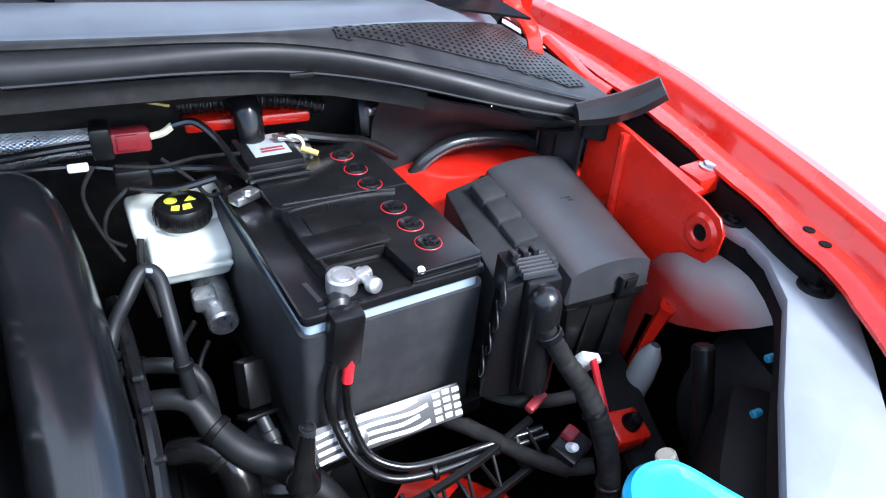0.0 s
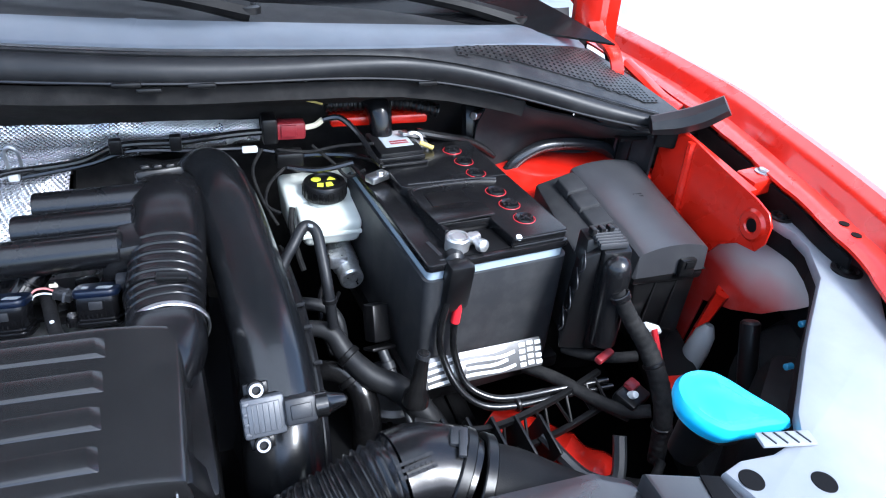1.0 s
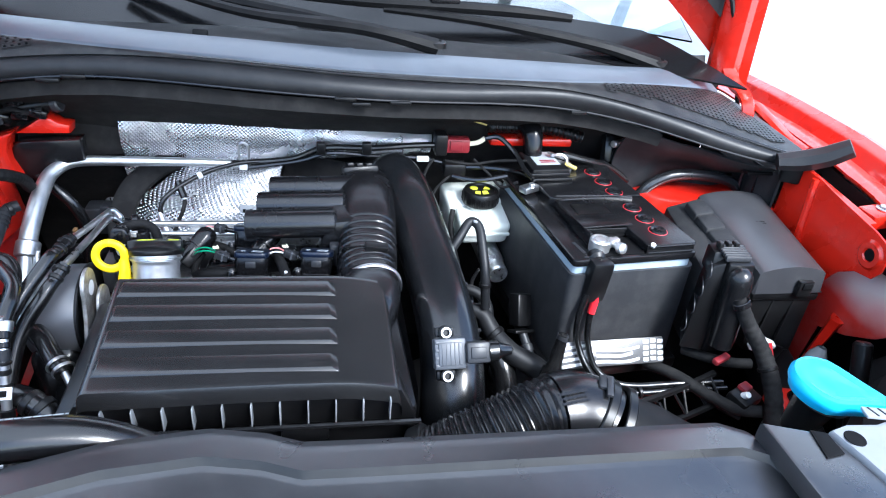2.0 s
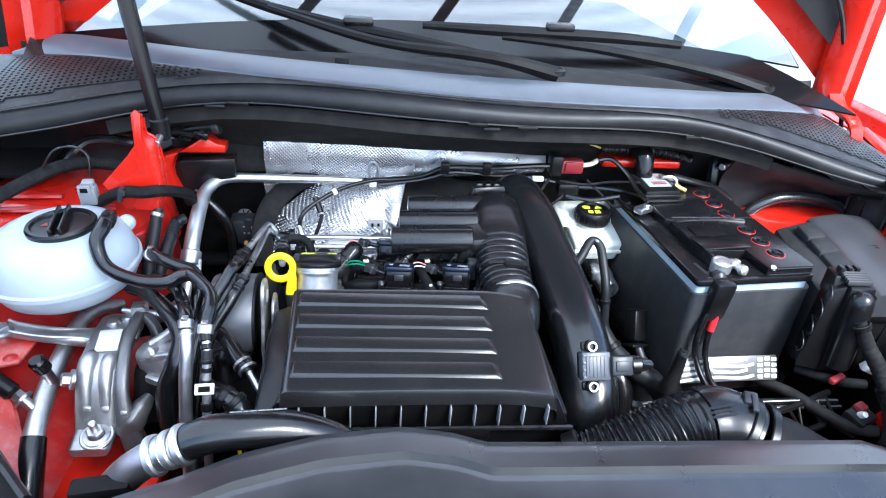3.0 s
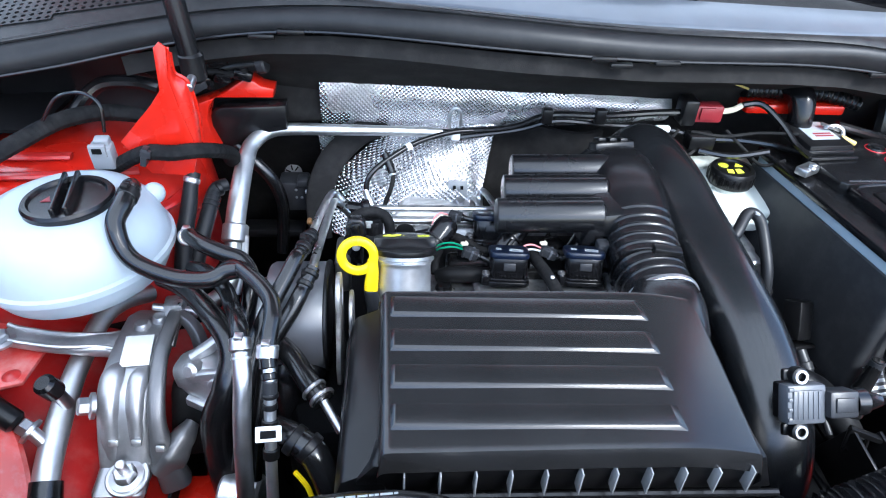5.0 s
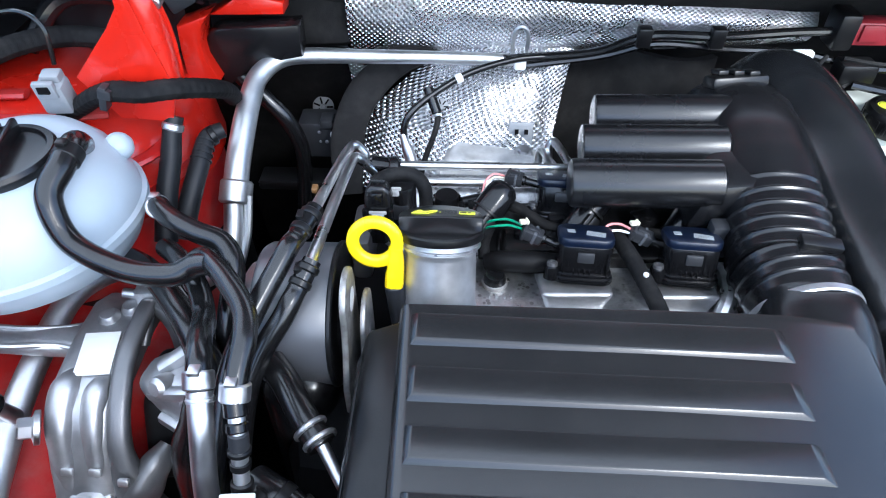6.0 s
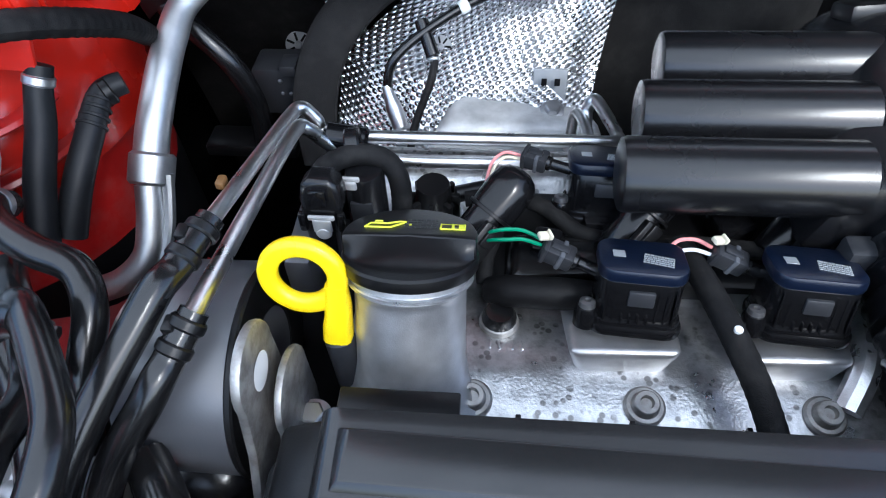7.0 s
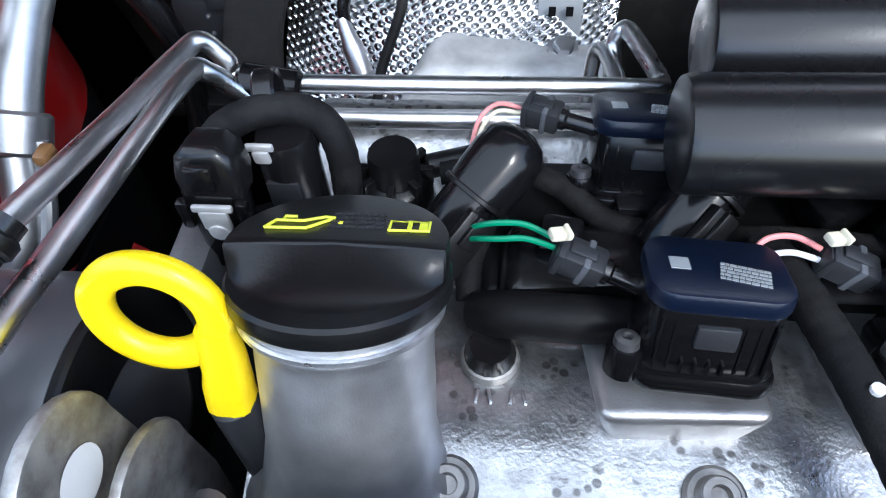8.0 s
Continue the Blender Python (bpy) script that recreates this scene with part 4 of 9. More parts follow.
def slam_panel_right():
    """The plastic corner panel above the headlamp."""
    root = thing("headlamp_cover", "grey-black plastic corner panel above the headlamp", "panel", (0.78, -0.2, 0.93))
    inner = [(0.832, -0.062), (0.835, -0.11), (0.826, -0.14), (0.79, -0.192), (0.69, -0.272), (0.614, -0.338), (0.598, -0.358), (0.564, -0.366), (0.535, -0.364), (0.516, -0.369)]
    outer = [(0.524, -0.400), (0.535, -0.46), (0.60, -0.44), (0.70, -0.36), (0.79, -0.275), (0.838, -0.225), (0.868, -0.165), (0.880, -0.10), (0.876, -0.06)]
    bm = blank()
    prism(bm, [(p[0], p[1]) for p in inner + outer], 0.925, 0.940, 0.004)
    part("panel", bm, CORNER, root)
    bm = blank()
    line = spline([(x + 0.003, y - 0.003, 0.93) for x, y in inner], 5)
    sheet(bm, lambda u, v: line[min(int(u * (len(line) - 1)), len(line) - 1)] + V(0, 0, -0.024 * v), len(line) - 1, 3, 0.003)
    part("inner_skirt", bm, MATT, root)
    for x, y, r in ((0.829, -0.19, 0.016), (0.846, -0.078, 0.014)):
        bm = blank()
        lathe(bm, [(r, 0), (r, 0.002), (r * 0.75, 0.003), (r * 0.6, 0.0005), (r * 0.42, 0.0005), (r * 0.38, 0.004), (r * 0.15, 0.0045), (r * 0.12, 0.002), (0, 0.002)], pose(x, y, 0.940), 24)
        part("fixing_screw", bm, PLASTIC, root)
    for x, y in ((0.530, -0.381), (0.580, -0.397)):
        bm = blank()
        lathe(bm, [(0, 0.0006), (0.0085, 0.0006), (0.009, 0)], pose(x, y, 0.940), 24)
        part("hole", bm, DARK, root)
    for x, y, z in ((0.765, -0.215, 0.90), (0.735, -0.24, 0.87)):
        bm = blank()
        rod(bm, (x - 0.006, y, z), (x + 0.004, y, z), 0.0035, 12, 0.001)
        part("blue_clip", bm, TEAL, root)


def radiator_cover():
    root = thing("radiator_cover", "wide satin black plastic cover over the radiator support", "cover", (0.1, -0.36, 0.85))
    back = [(-0.30, -0.40), (-0.235, -0.365), (-0.19, -0.347), (-0.14, -0.322), (-0.072, -0.302), (0.0, -0.295), (0.045, -0.304), (0.075, -0.316), (0.13, -0.318), (0.297, -0.322), (0.44, -0.326), (0.462, -0.338), (0.475, -0.365), (0.47, -0.43)]

    def fn(u, v):
        k = u * (len(back) - 1)
        i = min(int(k), len(back) - 2)
        x, y = [back[i][j] + (back[i + 1][j] - back[i][j]) * (k - i) for j in (0, 1)]
        prof = [(0.012, -0.07), (0.0, -0.012), (0.004, -0.003), (0.012, 0.0), (0.035, 0.003), (0.037, -0.004), (0.045, -0.006), (0.12, -0.010), (0.22, -0.03), (0.30, -0.09), (0.33, -0.25), (0.33, -0.5)]
        kk = v * (len(prof) - 1)
        j = min(int(kk), len(prof) - 2)
        d = prof[j][0] + (prof[j + 1][0] - prof[j][0]) * (kk - j)
        h = prof[j][1] + (prof[j + 1][1] - prof[j][1]) * (kk - j)
        return V(x * (1 + 0.2 * d), y - d if v > 0.1 else y, 0.913 + h)
    bm = blank()
    sheet(bm, fn, 100, 33, 0.003)
    part("cover_panel", bm, RADTOP, root)
    bm = blank()
    lathe(bm, [(0.008, 0), (0.008, 0.002), (0.005, 0.003), (0, 0.003)], pose(0.448, -0.348, 0.912), 16)
    part("push_pin", bm, PLASTIC, root)
    bm = blank()
    prism(bm, [(0.462, -0.352), (0.497, -0.364), (0.5135, -0.370), (0.5215, -0.400), (0.532, -0.46), (0.462, -0.46)], 0.915, 0.936, 0.003)
    part("corner_plate", bm, RADTOP, root)
    bm = blank()
    prism(bm, [(0.499, -0.3655), (0.5125, -0.3705), (0.5120, -0.393), (0.493, -0.396)], 0.936, 0.9372, 0.0004)
    part("corner_slot", bm, DARK, root)


def closing():
    """Under tray and front closing panel of the bay."""
    bm = blank()
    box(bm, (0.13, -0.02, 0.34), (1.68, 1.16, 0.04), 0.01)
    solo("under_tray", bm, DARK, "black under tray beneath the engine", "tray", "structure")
    # walls in near-black, so the depth of the bay reads as shade
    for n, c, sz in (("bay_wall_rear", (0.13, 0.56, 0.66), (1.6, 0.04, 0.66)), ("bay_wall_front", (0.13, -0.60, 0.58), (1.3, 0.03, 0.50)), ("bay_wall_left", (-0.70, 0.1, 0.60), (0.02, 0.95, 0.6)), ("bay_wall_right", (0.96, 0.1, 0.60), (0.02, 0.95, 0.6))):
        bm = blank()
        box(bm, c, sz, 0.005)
        solo(n, bm, DARK, "inner body wall closing the engine bay, coloured black for shade", "wall", "structure")
    bm = blank()
    box(bm, (0.13, -0.50, 0.60), (1.3, 0.16, 0.5), 0.05)
    solo("radiator_support", bm, MATT, "black radiator support at the front", "radiator", "structure")


def headlamp_left_cover():
    root = thing("headlamp_housing", "black plastic headlamp housing edge", "headlamp", (-0.5, -0.3, 0.86))
    bm = blank()
    out = [(-0.66, -0.09), (-0.55, -0.145), (-0.443, -0.217), (-0.397, -0.255), (-0.353, -0.296), (-0.306, -0.345), (-0.30, -0.45), (-0.60, -0.52), (-0.72, -0.35)]
    prism(bm, [(x, y - 0.008) for x, y in out], 0.86, 0.90, 0.006)
    part("housing", bm, MATT, root)
    bm = blank()
    sweep(bm, [(x, y - 0.006, 0.895) for x, y in out[:6]], 0.005, 8, 6)
    part("rim", bm, SATIN, root)
    bm = blank()
    box(bm, (-0.50, -0.23, 0.902), (0.05, 0.03, 0.008), 0.003, (0, 0, -32))
    part("mount_tab", bm, PLASTIC, root)


def headlamp_right():
    root = thing("headlamp_unit", "dark headlamp rear housing below the corner panel", "headlamp", (0.75, -0.15, 0.7))
    bm = blank()
    box(bm, (0.77, -0.25, 0.72), (0.16, 0.10, 0.22), 0.03, (0, 0, 38))
    part("housing", bm, MATT, root)
    bm = blank()
    rod(bm, (0.79, -0.19, 0.70), (0.80, -0.13, 0.83), 0.012, 12, 0.003)
    part("support_rib", bm, PLASTIC, root)
    bm = blank()
    rod(bm, (0.705, -0.205, 0.775), (0.700, -0.20, 0.787), 0.010, 18, 0.002)
    part("cream_cap", bm, CREAM, root)
    bm = blank()
    lathe(bm, [(0.010, 0), (0.015, 0.03), (0.017, 0.07), (0.014, 0.10), (0.006, 0.115)], pose(0.800, -0.060, 0.650, 0, 10, 0), 24)
    part("reflector_shell", bm, LIGHTGREY, root)


firewall()
cowl()
seal()
windscreen()
cabin()
hood = bonnet()
bonnet_prop()
bonnet_hinge(1, fender(1), hood)
bonnet_hinge(-1, fender(-1), hood)
inner_wing_right()
bracket_right()
cowl_side_box()
inner_wing_left()
pillar_trim()
bump_stop()
bracket_left()
slam_panel_right()
radiator_cover()
closing()
headlamp_left_cover()
headlamp_right()
wiper([V(0.27, 0.298, 1.090), V(0.158, 0.297, 1.112), V(-0.02, 0.345, 1.118), V(-0.20, 0.43, 1.145)], "black windscreen wiper arm with long blade parked on the glass", [V(0.20, 0.33, 1.10), V(0.05, 0.37, 1.115), V(-0.15, 0.43, 1.135), V(-0.30, 0.49, 1.16)])
wiper([V(0.66, 0.33, 1.07), V(0.55, 0.345, 1.095), V(0.36, 0.385, 1.115), V(0.20, 0.42, 1.12)], "black windscreen wiper with its blade lying across the other arm", [V(0.52, 0.40, 1.125), V(0.40, 0.41, 1.13), V(0.20, 0.42, 1.13), V(0.06, 0.43, 1.13)])


# ---- battery side ----
def plate_bars(bm, m, w, h, rows, seed, thick=0.0004):
    """Rows of small bars for print that cannot be read."""
    rnd = random.Random(seed)
    for i in range(rows):
        x, y = -w / 2, h / 2 - (i + 0.5) * h / rows
        while x < w / 2:
            l = rnd.uniform(0.06, 0.2) * w
            l = min(l, w / 2 - x)
            b = blank()
            box(b, (x + l / 2, y, 0), (l * 0.85, h / rows * 0.55, thick))
            merge(bm, b, m)
            x += l
    return bm


def battery():
    """Local frame: x across, y along the car, z from the battery's foot; origin at the front left corner of the lid."""
    root = thing("car_battery", "black car battery with red-ringed plugs in a grey insulating sleeve", "battery", (0.408, -0.045, 0.74), 5.5)
    w, l, top = 0.18, 0.278, 0.188
    bm = blank()
    prism(bm, [(w / 2 + x, l / 2 + y) for x, y in rounded(w - 0.006, l - 0.006, 0.006)], 0.0, top - 0.020, 0.002)
    part("case", bm, CASE, root, "pale grey casing edge", True)
    bm = blank()
    o, i = [(w / 2 + x, l / 2 + y) for x, y in rounded(w + 0.004, l + 0.004, 0.010)], [(w / 2 + x, l / 2 + y) for x, y in rounded(w - 0.004, l - 0.004, 0.008)]
    n = len(o)
    a0, a1 = [bm.verts.new((*p, -0.002)) for p in o], [bm.verts.new((p[0], p[1], top - 0.038 + 0.003 * noise.noise(V(p[0] * 30, p[1] * 30, 0)))) for p in o]
    b1 = [bm.verts.new((p[0], p[1], v.co.z)) for p, v in zip(i, a1)]
    for k in range(n):
        q = (k + 1) % n
        bm.faces.new((a0[k], a0[q], a1[q], a1[k]))
        bm.faces.new((a1[k], a1[q], b1[q], b1[k]))
    part("insulating_sleeve", bm, SLEEVE, root, "dark grey insulating sleeve", True)
    bm = blank()
    prism(bm, [(w / 2 + x, l / 2 + y) for x, y in rounded(w + 0.002, l + 0.002, 0.007)], top - 0.026, top - 0.016, 0.002)
    lid = part("lid", bm, SATIN, root, "", True)
    bm = blank()
    # raised deck that leaves a ledge on one side and the terminal niche free
    prism(bm, [(0.104, 0.003), (w - 0.006, 0.002), (w - 0.002, 0.006), (w - 0.002, 0.146), (0.036, 0.146), (0.033, 0.142), (0.033, 0.088), (0.040, 0.054), (0.100, 0.052)], top - 0.017, top - 0.002, 0.0022)
    prism(bm, [(0.036, 0.149), (w - 0.002, 0.149), (w - 0.002, l - 0.006), (w - 0.008, l - 0.002), (0.10, l - 0.002), (0.095, l - 0.045), (0.030, l - 0.050), (0.030, 0.156)], top - 0.017, top - 0.002, 0.0022)
    deck = part("deck", bm, SATIN, lid, "", True)
    for pts in ([(0.040, 0.156, top - 0.002), (0.08, 0.153, top - 0.002), (0.13, 0.149, top - 0.002), (0.158, 0.142, top - 0.002)], [(0.037, 0.100, top - 0.003), (0.036, 0.130, top - 0.002), (0.043, 0.141, top - 0.002), (0.07, 0.144, top - 0.002), (0.12, 0.143, top - 0.002), (0.155, 0.136, top - 0.002)]):
        bm = blank()
        sweep(bm, pts, 0.0015, 8, 6)
        part("moulded_rib", bm, SATIN, deck, "", True)
    bm = blank()
    box(bm, (0.072, 0.103, top - 0.001), (0.050, 0.042, 0.002), 0.0008, (0, 0, -3))
    part("warning_plate", bm, PLASTIC, lid, "", True)
    for z_, x0_ in ((top - 0.004, 0.106), (top - 0.013, 0.106)):
        bm = blank()
        box(bm, ((x0_ + w - 0.006) / 2, 0.0012, z_), (w - 0.006 - x0_, 0.0016, 0.0014), 0.0004)
        part("edge_line", bm, GREY, lid, "", True)
    for x_ in (0.014, 0.022):
        bm = blank()
        box(bm, (x_ + 0.012, 0.006, top - 0.0155), (0.020, 0.0016, 0.0014), 0.0004)
        part("edge_line", bm, GREY, lid, "", True)
    for k, y in enumerate((0.038, 0.073, 0.108, 0.162, 0.198, 0.235)):
        bm = blank()
        lathe(bm, [(0, 0.002), (0.008, 0.002), (0.0105, 0.0035), (0.0115, 0.0)], pose(0.139, y, top - 0.0028), 28)
        box(bm, (0.139, y, top), (0.012, 0.0022, 0.002), 0.0004, (0, 0, 35))
        box(bm, (0.139, y, top), (0.012, 0.0022, 0.002), 0.0004, (0, 0, 125))
        plug = part("cell_plug", bm, SATIN, lid, "", True)
        bm = blank()
        ring_flat(bm, 0.0125, 0.0133, 0.0012, pose(0.139, y, top - 0.0027), 36, 0.0003)
        part("red_ring", bm, REDWIRE, plug, "thin red ring", True)
    bm = blank()
    lathe(bm, [(0, 0.0022), (0.0034, 0.0014), (0.004, 0)], pose(0.112, 0.0042, top - 0.0035, 35, 0, 0), 16)
    part("white_dot", bm, WHITE, lid, "", True)
    # front terminal cover flap
    bm = blank()
    box(bm, (0.067, 0.067, top + 0.003), (0.074, 0.040, 0.003), 0.001, (-3, 0, 1))
    box(bm, (0.034, 0.058, top - 0.006), (0.004, 0.05, 0.018), 0.001, (0, 0, 4))
    part("terminal_flap", bm, SATIN, lid, "", True)
    bm = blank()
    box(bm, (0.068, 0.026, top - 0.0152), (0.070, 0.042, 0.0016), 0.0005)
    part("terminal_niche", bm, DARK, lid, "", True)
    bm = blank()
    plate_bars(bm, pose(0.020, 0.030, top - 0.0158, 0, 0, 96), 0.03, 0.008, 1, 4)
    part("small_print", bm, GREY, lid, "", True)
    # rear label and sensor
    bm = blank()
    box(bm, (0.058, 0.252, top + 0.006), (0.062, 0.066, 0.016), 0.003, (3, 0, 0))
    sensor = part("battery_sensor", bm, PLASTIC, root, "black battery sensor", True)
    bm = blank()
    box(bm, (0.060, 0.258, top + 0.0145), (0.040, 0.046, 0.001), 0.0003, (3, 0, 0))
    part("sticker", bm, SILVER_LABEL, sensor, "silver warning sticker", True)
    bm = blank()
    plate_bars(bm, pose(0.062, 0.246, top + 0.0148, 3, 0, 0), 0.026, 0.012, 2, 2)
    part("sticker_print", bm, MAROON, sensor, "", True)
    bm = blank()
    box(bm, (0.056, 0.217, top + 0.004), (0.066, 0.006, 0.008), 0.002)
    box(bm, (0.056, 0.207, top + 0.001), (0.066, 0.005, 0.005), 0.002)
    part("handle_groove", bm, SATIN, lid, "", True)


def at_battery(x, y, z):
    return pose(0.408, -0.045, 0.74, 0, 0, 5.5) @ V(x, y, z)


def terminal_clamp():
    root = thing("battery_terminal", "bright metal battery clamp with black cable boot", "terminal", tuple(at_battery(0.055, 0.02, 0.168)))
    c = at_battery(0.044, 0.022, 0.172)
    bm = blank()
    lathe(bm, [(0.0135, 0.0), (0.0140, 0.004), (0.0140, 0.015), (0.0125, 0.017), (0.0105, 0.0168), (0.0100, 0.0140), (0.0085, 0.0138), (0.0075, 0.0170), (0, 0.0172)], pose(*c), 28)
    box(bm, c + V(0.018, 0.002, 0.010), (0.020, 0.011, 0.011), 0.003, (0, -8, 12))
    clamp = part("clamp_ring", bm, ZINC, root)
    bm = blank()
    p = c + V(0.026, -0.004, 0.010)
    rod(bm, p + V(-0.008, 0.014, 0), p + V(-0.004, -0.012, 0), 0.0045, 14, 0.0008)
    lathe(bm, [(0, 0), (0.0072, 0.0), (0.0076, 0.002), (0.0070, 0.007), (0.004, 0.009), (0, 0.0095)], aim(p + V(-0.004, -0.008, 0), p + V(0.004, -0.03, 0.006)), 20)
    part("clamp_bolt", bm, ZINC, clamp)
    bm = blank()
    d = c + V(-0.009, -0.024, -0.006)
    box(bm, d + V(0.002, -0.002, -0.024), (0.031, 0.022, 0.064), 0.006, (5, 2, 5))
    rod(bm, c + V(-0.008, -0.006, -0.004), d + V(0.0, 0.0, 0.002), 0.0125, 20, 0.004)
    part("cable_boot", bm, PLASTIC, root)
    # two cables hang from the boot, swing forward and run to the fuse box side
    for pts in ([(0.437, -0.046, 0.885), (0.433, -0.050, 0.868), (0.425, -0.055, 0.831), (0.428, -0.060, 0.796), (0.441, -0.083, 0.765), (0.468, -0.098, 0.743), (0.508, -0.105, 0.738), (0.572, -0.110, 0.744), (0.636, -0.112, 0.744)],
                [(0.448, -0.044, 0.885), (0.447, -0.048, 0.868), (0.443, -0.051, 0.826), (0.444, -0.060, 0.793), (0.454, -0.078, 0.762), (0.478, -0.092, 0.748), (0.510, -0.099, 0.745), (0.572, -0.105, 0.751), (0.630, -0.108, 0.752)]):
        bm = blank()
        sweep(bm, pts, 0.0044, 12, 8)
        part("cable", bm, RUBBER, root, "thick black battery cable")
    bm = blank()
    sweep(bm, [(0.4475, -0.0475, 0.874), (0.4455, -0.0490, 0.852), (0.4435, -0.0505, 0.834)], 0.0054, 12, 4)
    part("red_sleeve", bm, REDWIRE, root, "red cable sleeve")
    q = V(0.510, -0.104, 0.738)
    bm = blank()
    ring_flat(bm, 0.006, 0.009, 0.005, aim(q, q + V(1, 0.05, 0.1)), 16)
    part("cable_tie", bm, PLASTIC, root)


def rear_terminal():
    root = thing("negative_terminal", "zinc battery clamp with black earth lead behind the battery", "terminal", tuple(at_battery(0.06, 0.262, 0.19)))
    c = at_battery(0.085, 0.258, 0.175)
    bm = blank()
    lathe(bm, [(0.014, 0), (0.014, 0.018), (0.010, 0.022), (0, 0.022)], pose(*c), 24)
    box(bm, c + V(0.016, 0.004, 0.012), (0.02, 0.014, 0.014), 0.003)
    box(bm, c + V(-0.002, 0.004, 0.030), (0.03, 0.012, 0.004), 0.001, (0, 20, 20))
    part("clamp", bm, STEEL, root)
    bm = blank()
    rod(bm, c + V(0.012, -0.004, 0.020), c + V(0.030, -0.012, 0.014), 0.0035, 12, 0.001)
    part("brass_nut", bm, CORD, root)
    bm = blank()
    sweep(bm, [c + V(-0.010, 0.004, 0.018), c + V(-0.008, 0.005, 0.028), c + V(0.004, 0.004, 0.032), c + V(0.014, 0.001, 0.028), c + V(0.016, -0.002, 0.020)], 0.0024, 10, 6, power=4)
    part("clamp_lever", bm, STEEL, root)
    bm = blank()
    rod(bm, c + V(-0.018, -0.006, 0.010), c + V(-0.010, -0.010, 0.012), 0.005, 14, 0.001)
    part("red_insert", bm, REDWIRE, root)
    bm = blank()
    sweep(bm, [c + V(0.01, 0.01, 0.03), c + V(0.05, 0.012, 0.02), c + V(0.10, 0.02, 0.005), c + V(0.14, 0.02, -0.02)], 0.006, 10)
    part("earth_lead", bm, RUBBER, root)
    p = at_battery(0.008, 0.196, 0.185)
    bm = blank()
    box(bm, p + V(0.006, 0, -0.004), (0.030, 0.016, 0.010), 0.002, (0, 0, 30))
    bolt(bm, pose(*(p + V(0.008, -0.004, 0.0))), 0.005, 0.006)
    part("sensor_stud", bm, STEEL, root)


def battery_tray():
    root = thing("battery_tray", "black ribbed battery tray with a white-striped foil plate", "tray", (0.50, -0.06, 0.70))
    bm = blank()
    box(bm, (0.487, 0.098, 0.728), (0.205, 0.29, 0.02), 0.004, (0, 0, 5.5))
    part("tray_floor", bm, PLASTIC, root)
    # printed plate on the front wall, leaning back
    m = pose(0.484, -0.060, 0.772, 60, 0, 2)
    bm = blank()
    box(bm, (0, 0, 0), (0.152, 0.036, 0.003), 0.001)
    bm.transform(m)
    plate = part("foil_plate", bm, DARKALU, root, "silver plate with white stripes")
    for i in range(4):
        y = -0.0125 + 0.0082 * i
        bm = blank()
        x1 = 0.040 - 0.010 * (i % 2)
        sweep(bm, [(-0.074, y - 0.003, 0.0018), (-0.055, y - 0.001, 0.0018), (-0.02, y + 0.001, 0.0018), (x1 - 0.02, y - 0.001, 0.0018), (x1, y + 0.002, 0.0018)], 0.0007, 6, 6, wide=3.0)
        bm.transform(m)
        part("stripe", bm, WHITE, plate)
        for k in range(3):
            bm = blank()
            box(bm, (0.050 + 0.011 * k, y + 0.001 * (k % 2), 0.0018), (0.008, 0.0052, 0.0012), 0.0004)
            bm.transform(m)
            part("stripe", bm, WHITE, plate)
    bm = blank()
    bolt(bm, m @ pose(-0.035, -0.004, 0.002), 0.007, 0.006)
    part("hold_down_bolt", bm, STEEL, root)
    bm = blank()
    lathe(bm, [(0.016, 0), (0.015, 0.012), (0.010, 0.02), (0.008, 0.055), (0.006, 0.07), (0, 0.072)], pose(0.393, -0.078, 0.748, -4, 6, 0), 18)
    spig = part("rubber_stub", bm, RUBBER, root)
    bm = blank()
    lathe(bm, [(0.0075, 0), (0.0075, 0.010), (0, 0.010)], pose(0.3995, -0.0735, 0.806, -4, 6, 0), 14)
    part("stub_tip", bm, GREY, spig)
    # truss of thin ribs that sweeps to the right below the cables
    top = [(0.385, -0.10, 0.742), (0.46, -0.122, 0.730), (0.54, -0.118, 0.744), (0.62, -0.10, 0.762)]
    low = [(0.385, -0.105, 0.715), (0.46, -0.138, 0.700), (0.54, -0.142, 0.716), (0.62, -0.13, 0.738)]
    for rail in (top, low):
        bm = blank()
        sweep(bm, rail, 0.0038, 8, power=4)
        part("carrier_rail", bm, PLASTIC, root)
    ta, la = spline(top, 6), spline(low, 6)
    for i in range(0, len(ta) - 1):
        j = min(i + 1, len(la) - 1)
        bm = blank()
        sweep(bm, [ta[i], la[j] if i % 2 else la[i]], 0.0020, 6, 1)
        part("carrier_rib", bm, PLASTIC, root)
    for i in range(6):
        bm = blank()
        box(bm, (0.39 + 0.028 * i, -0.11 - 0.006 * i, 0.70), (0.004, 0.05, 0.075), 0.001, (20, 0, 10))
        part("tray_rib", bm, PLASTIC, root)
    bm = blank()
    sweep(bm, [(0.425, -0.125, 0.72), (0.44, -0.14, 0.705), (0.46, -0.14, 0.70), (0.475, -0.13, 0.715)], 0.005, 8)
    sweep(bm, [(0.53, -0.14, 0.72), (0.56, -0.19, 0.70), (0.59, -0.21, 0.705), (0.605, -0.18, 0.74)], 0.008, 8)
    part("guide_hook", bm, GREY, root)


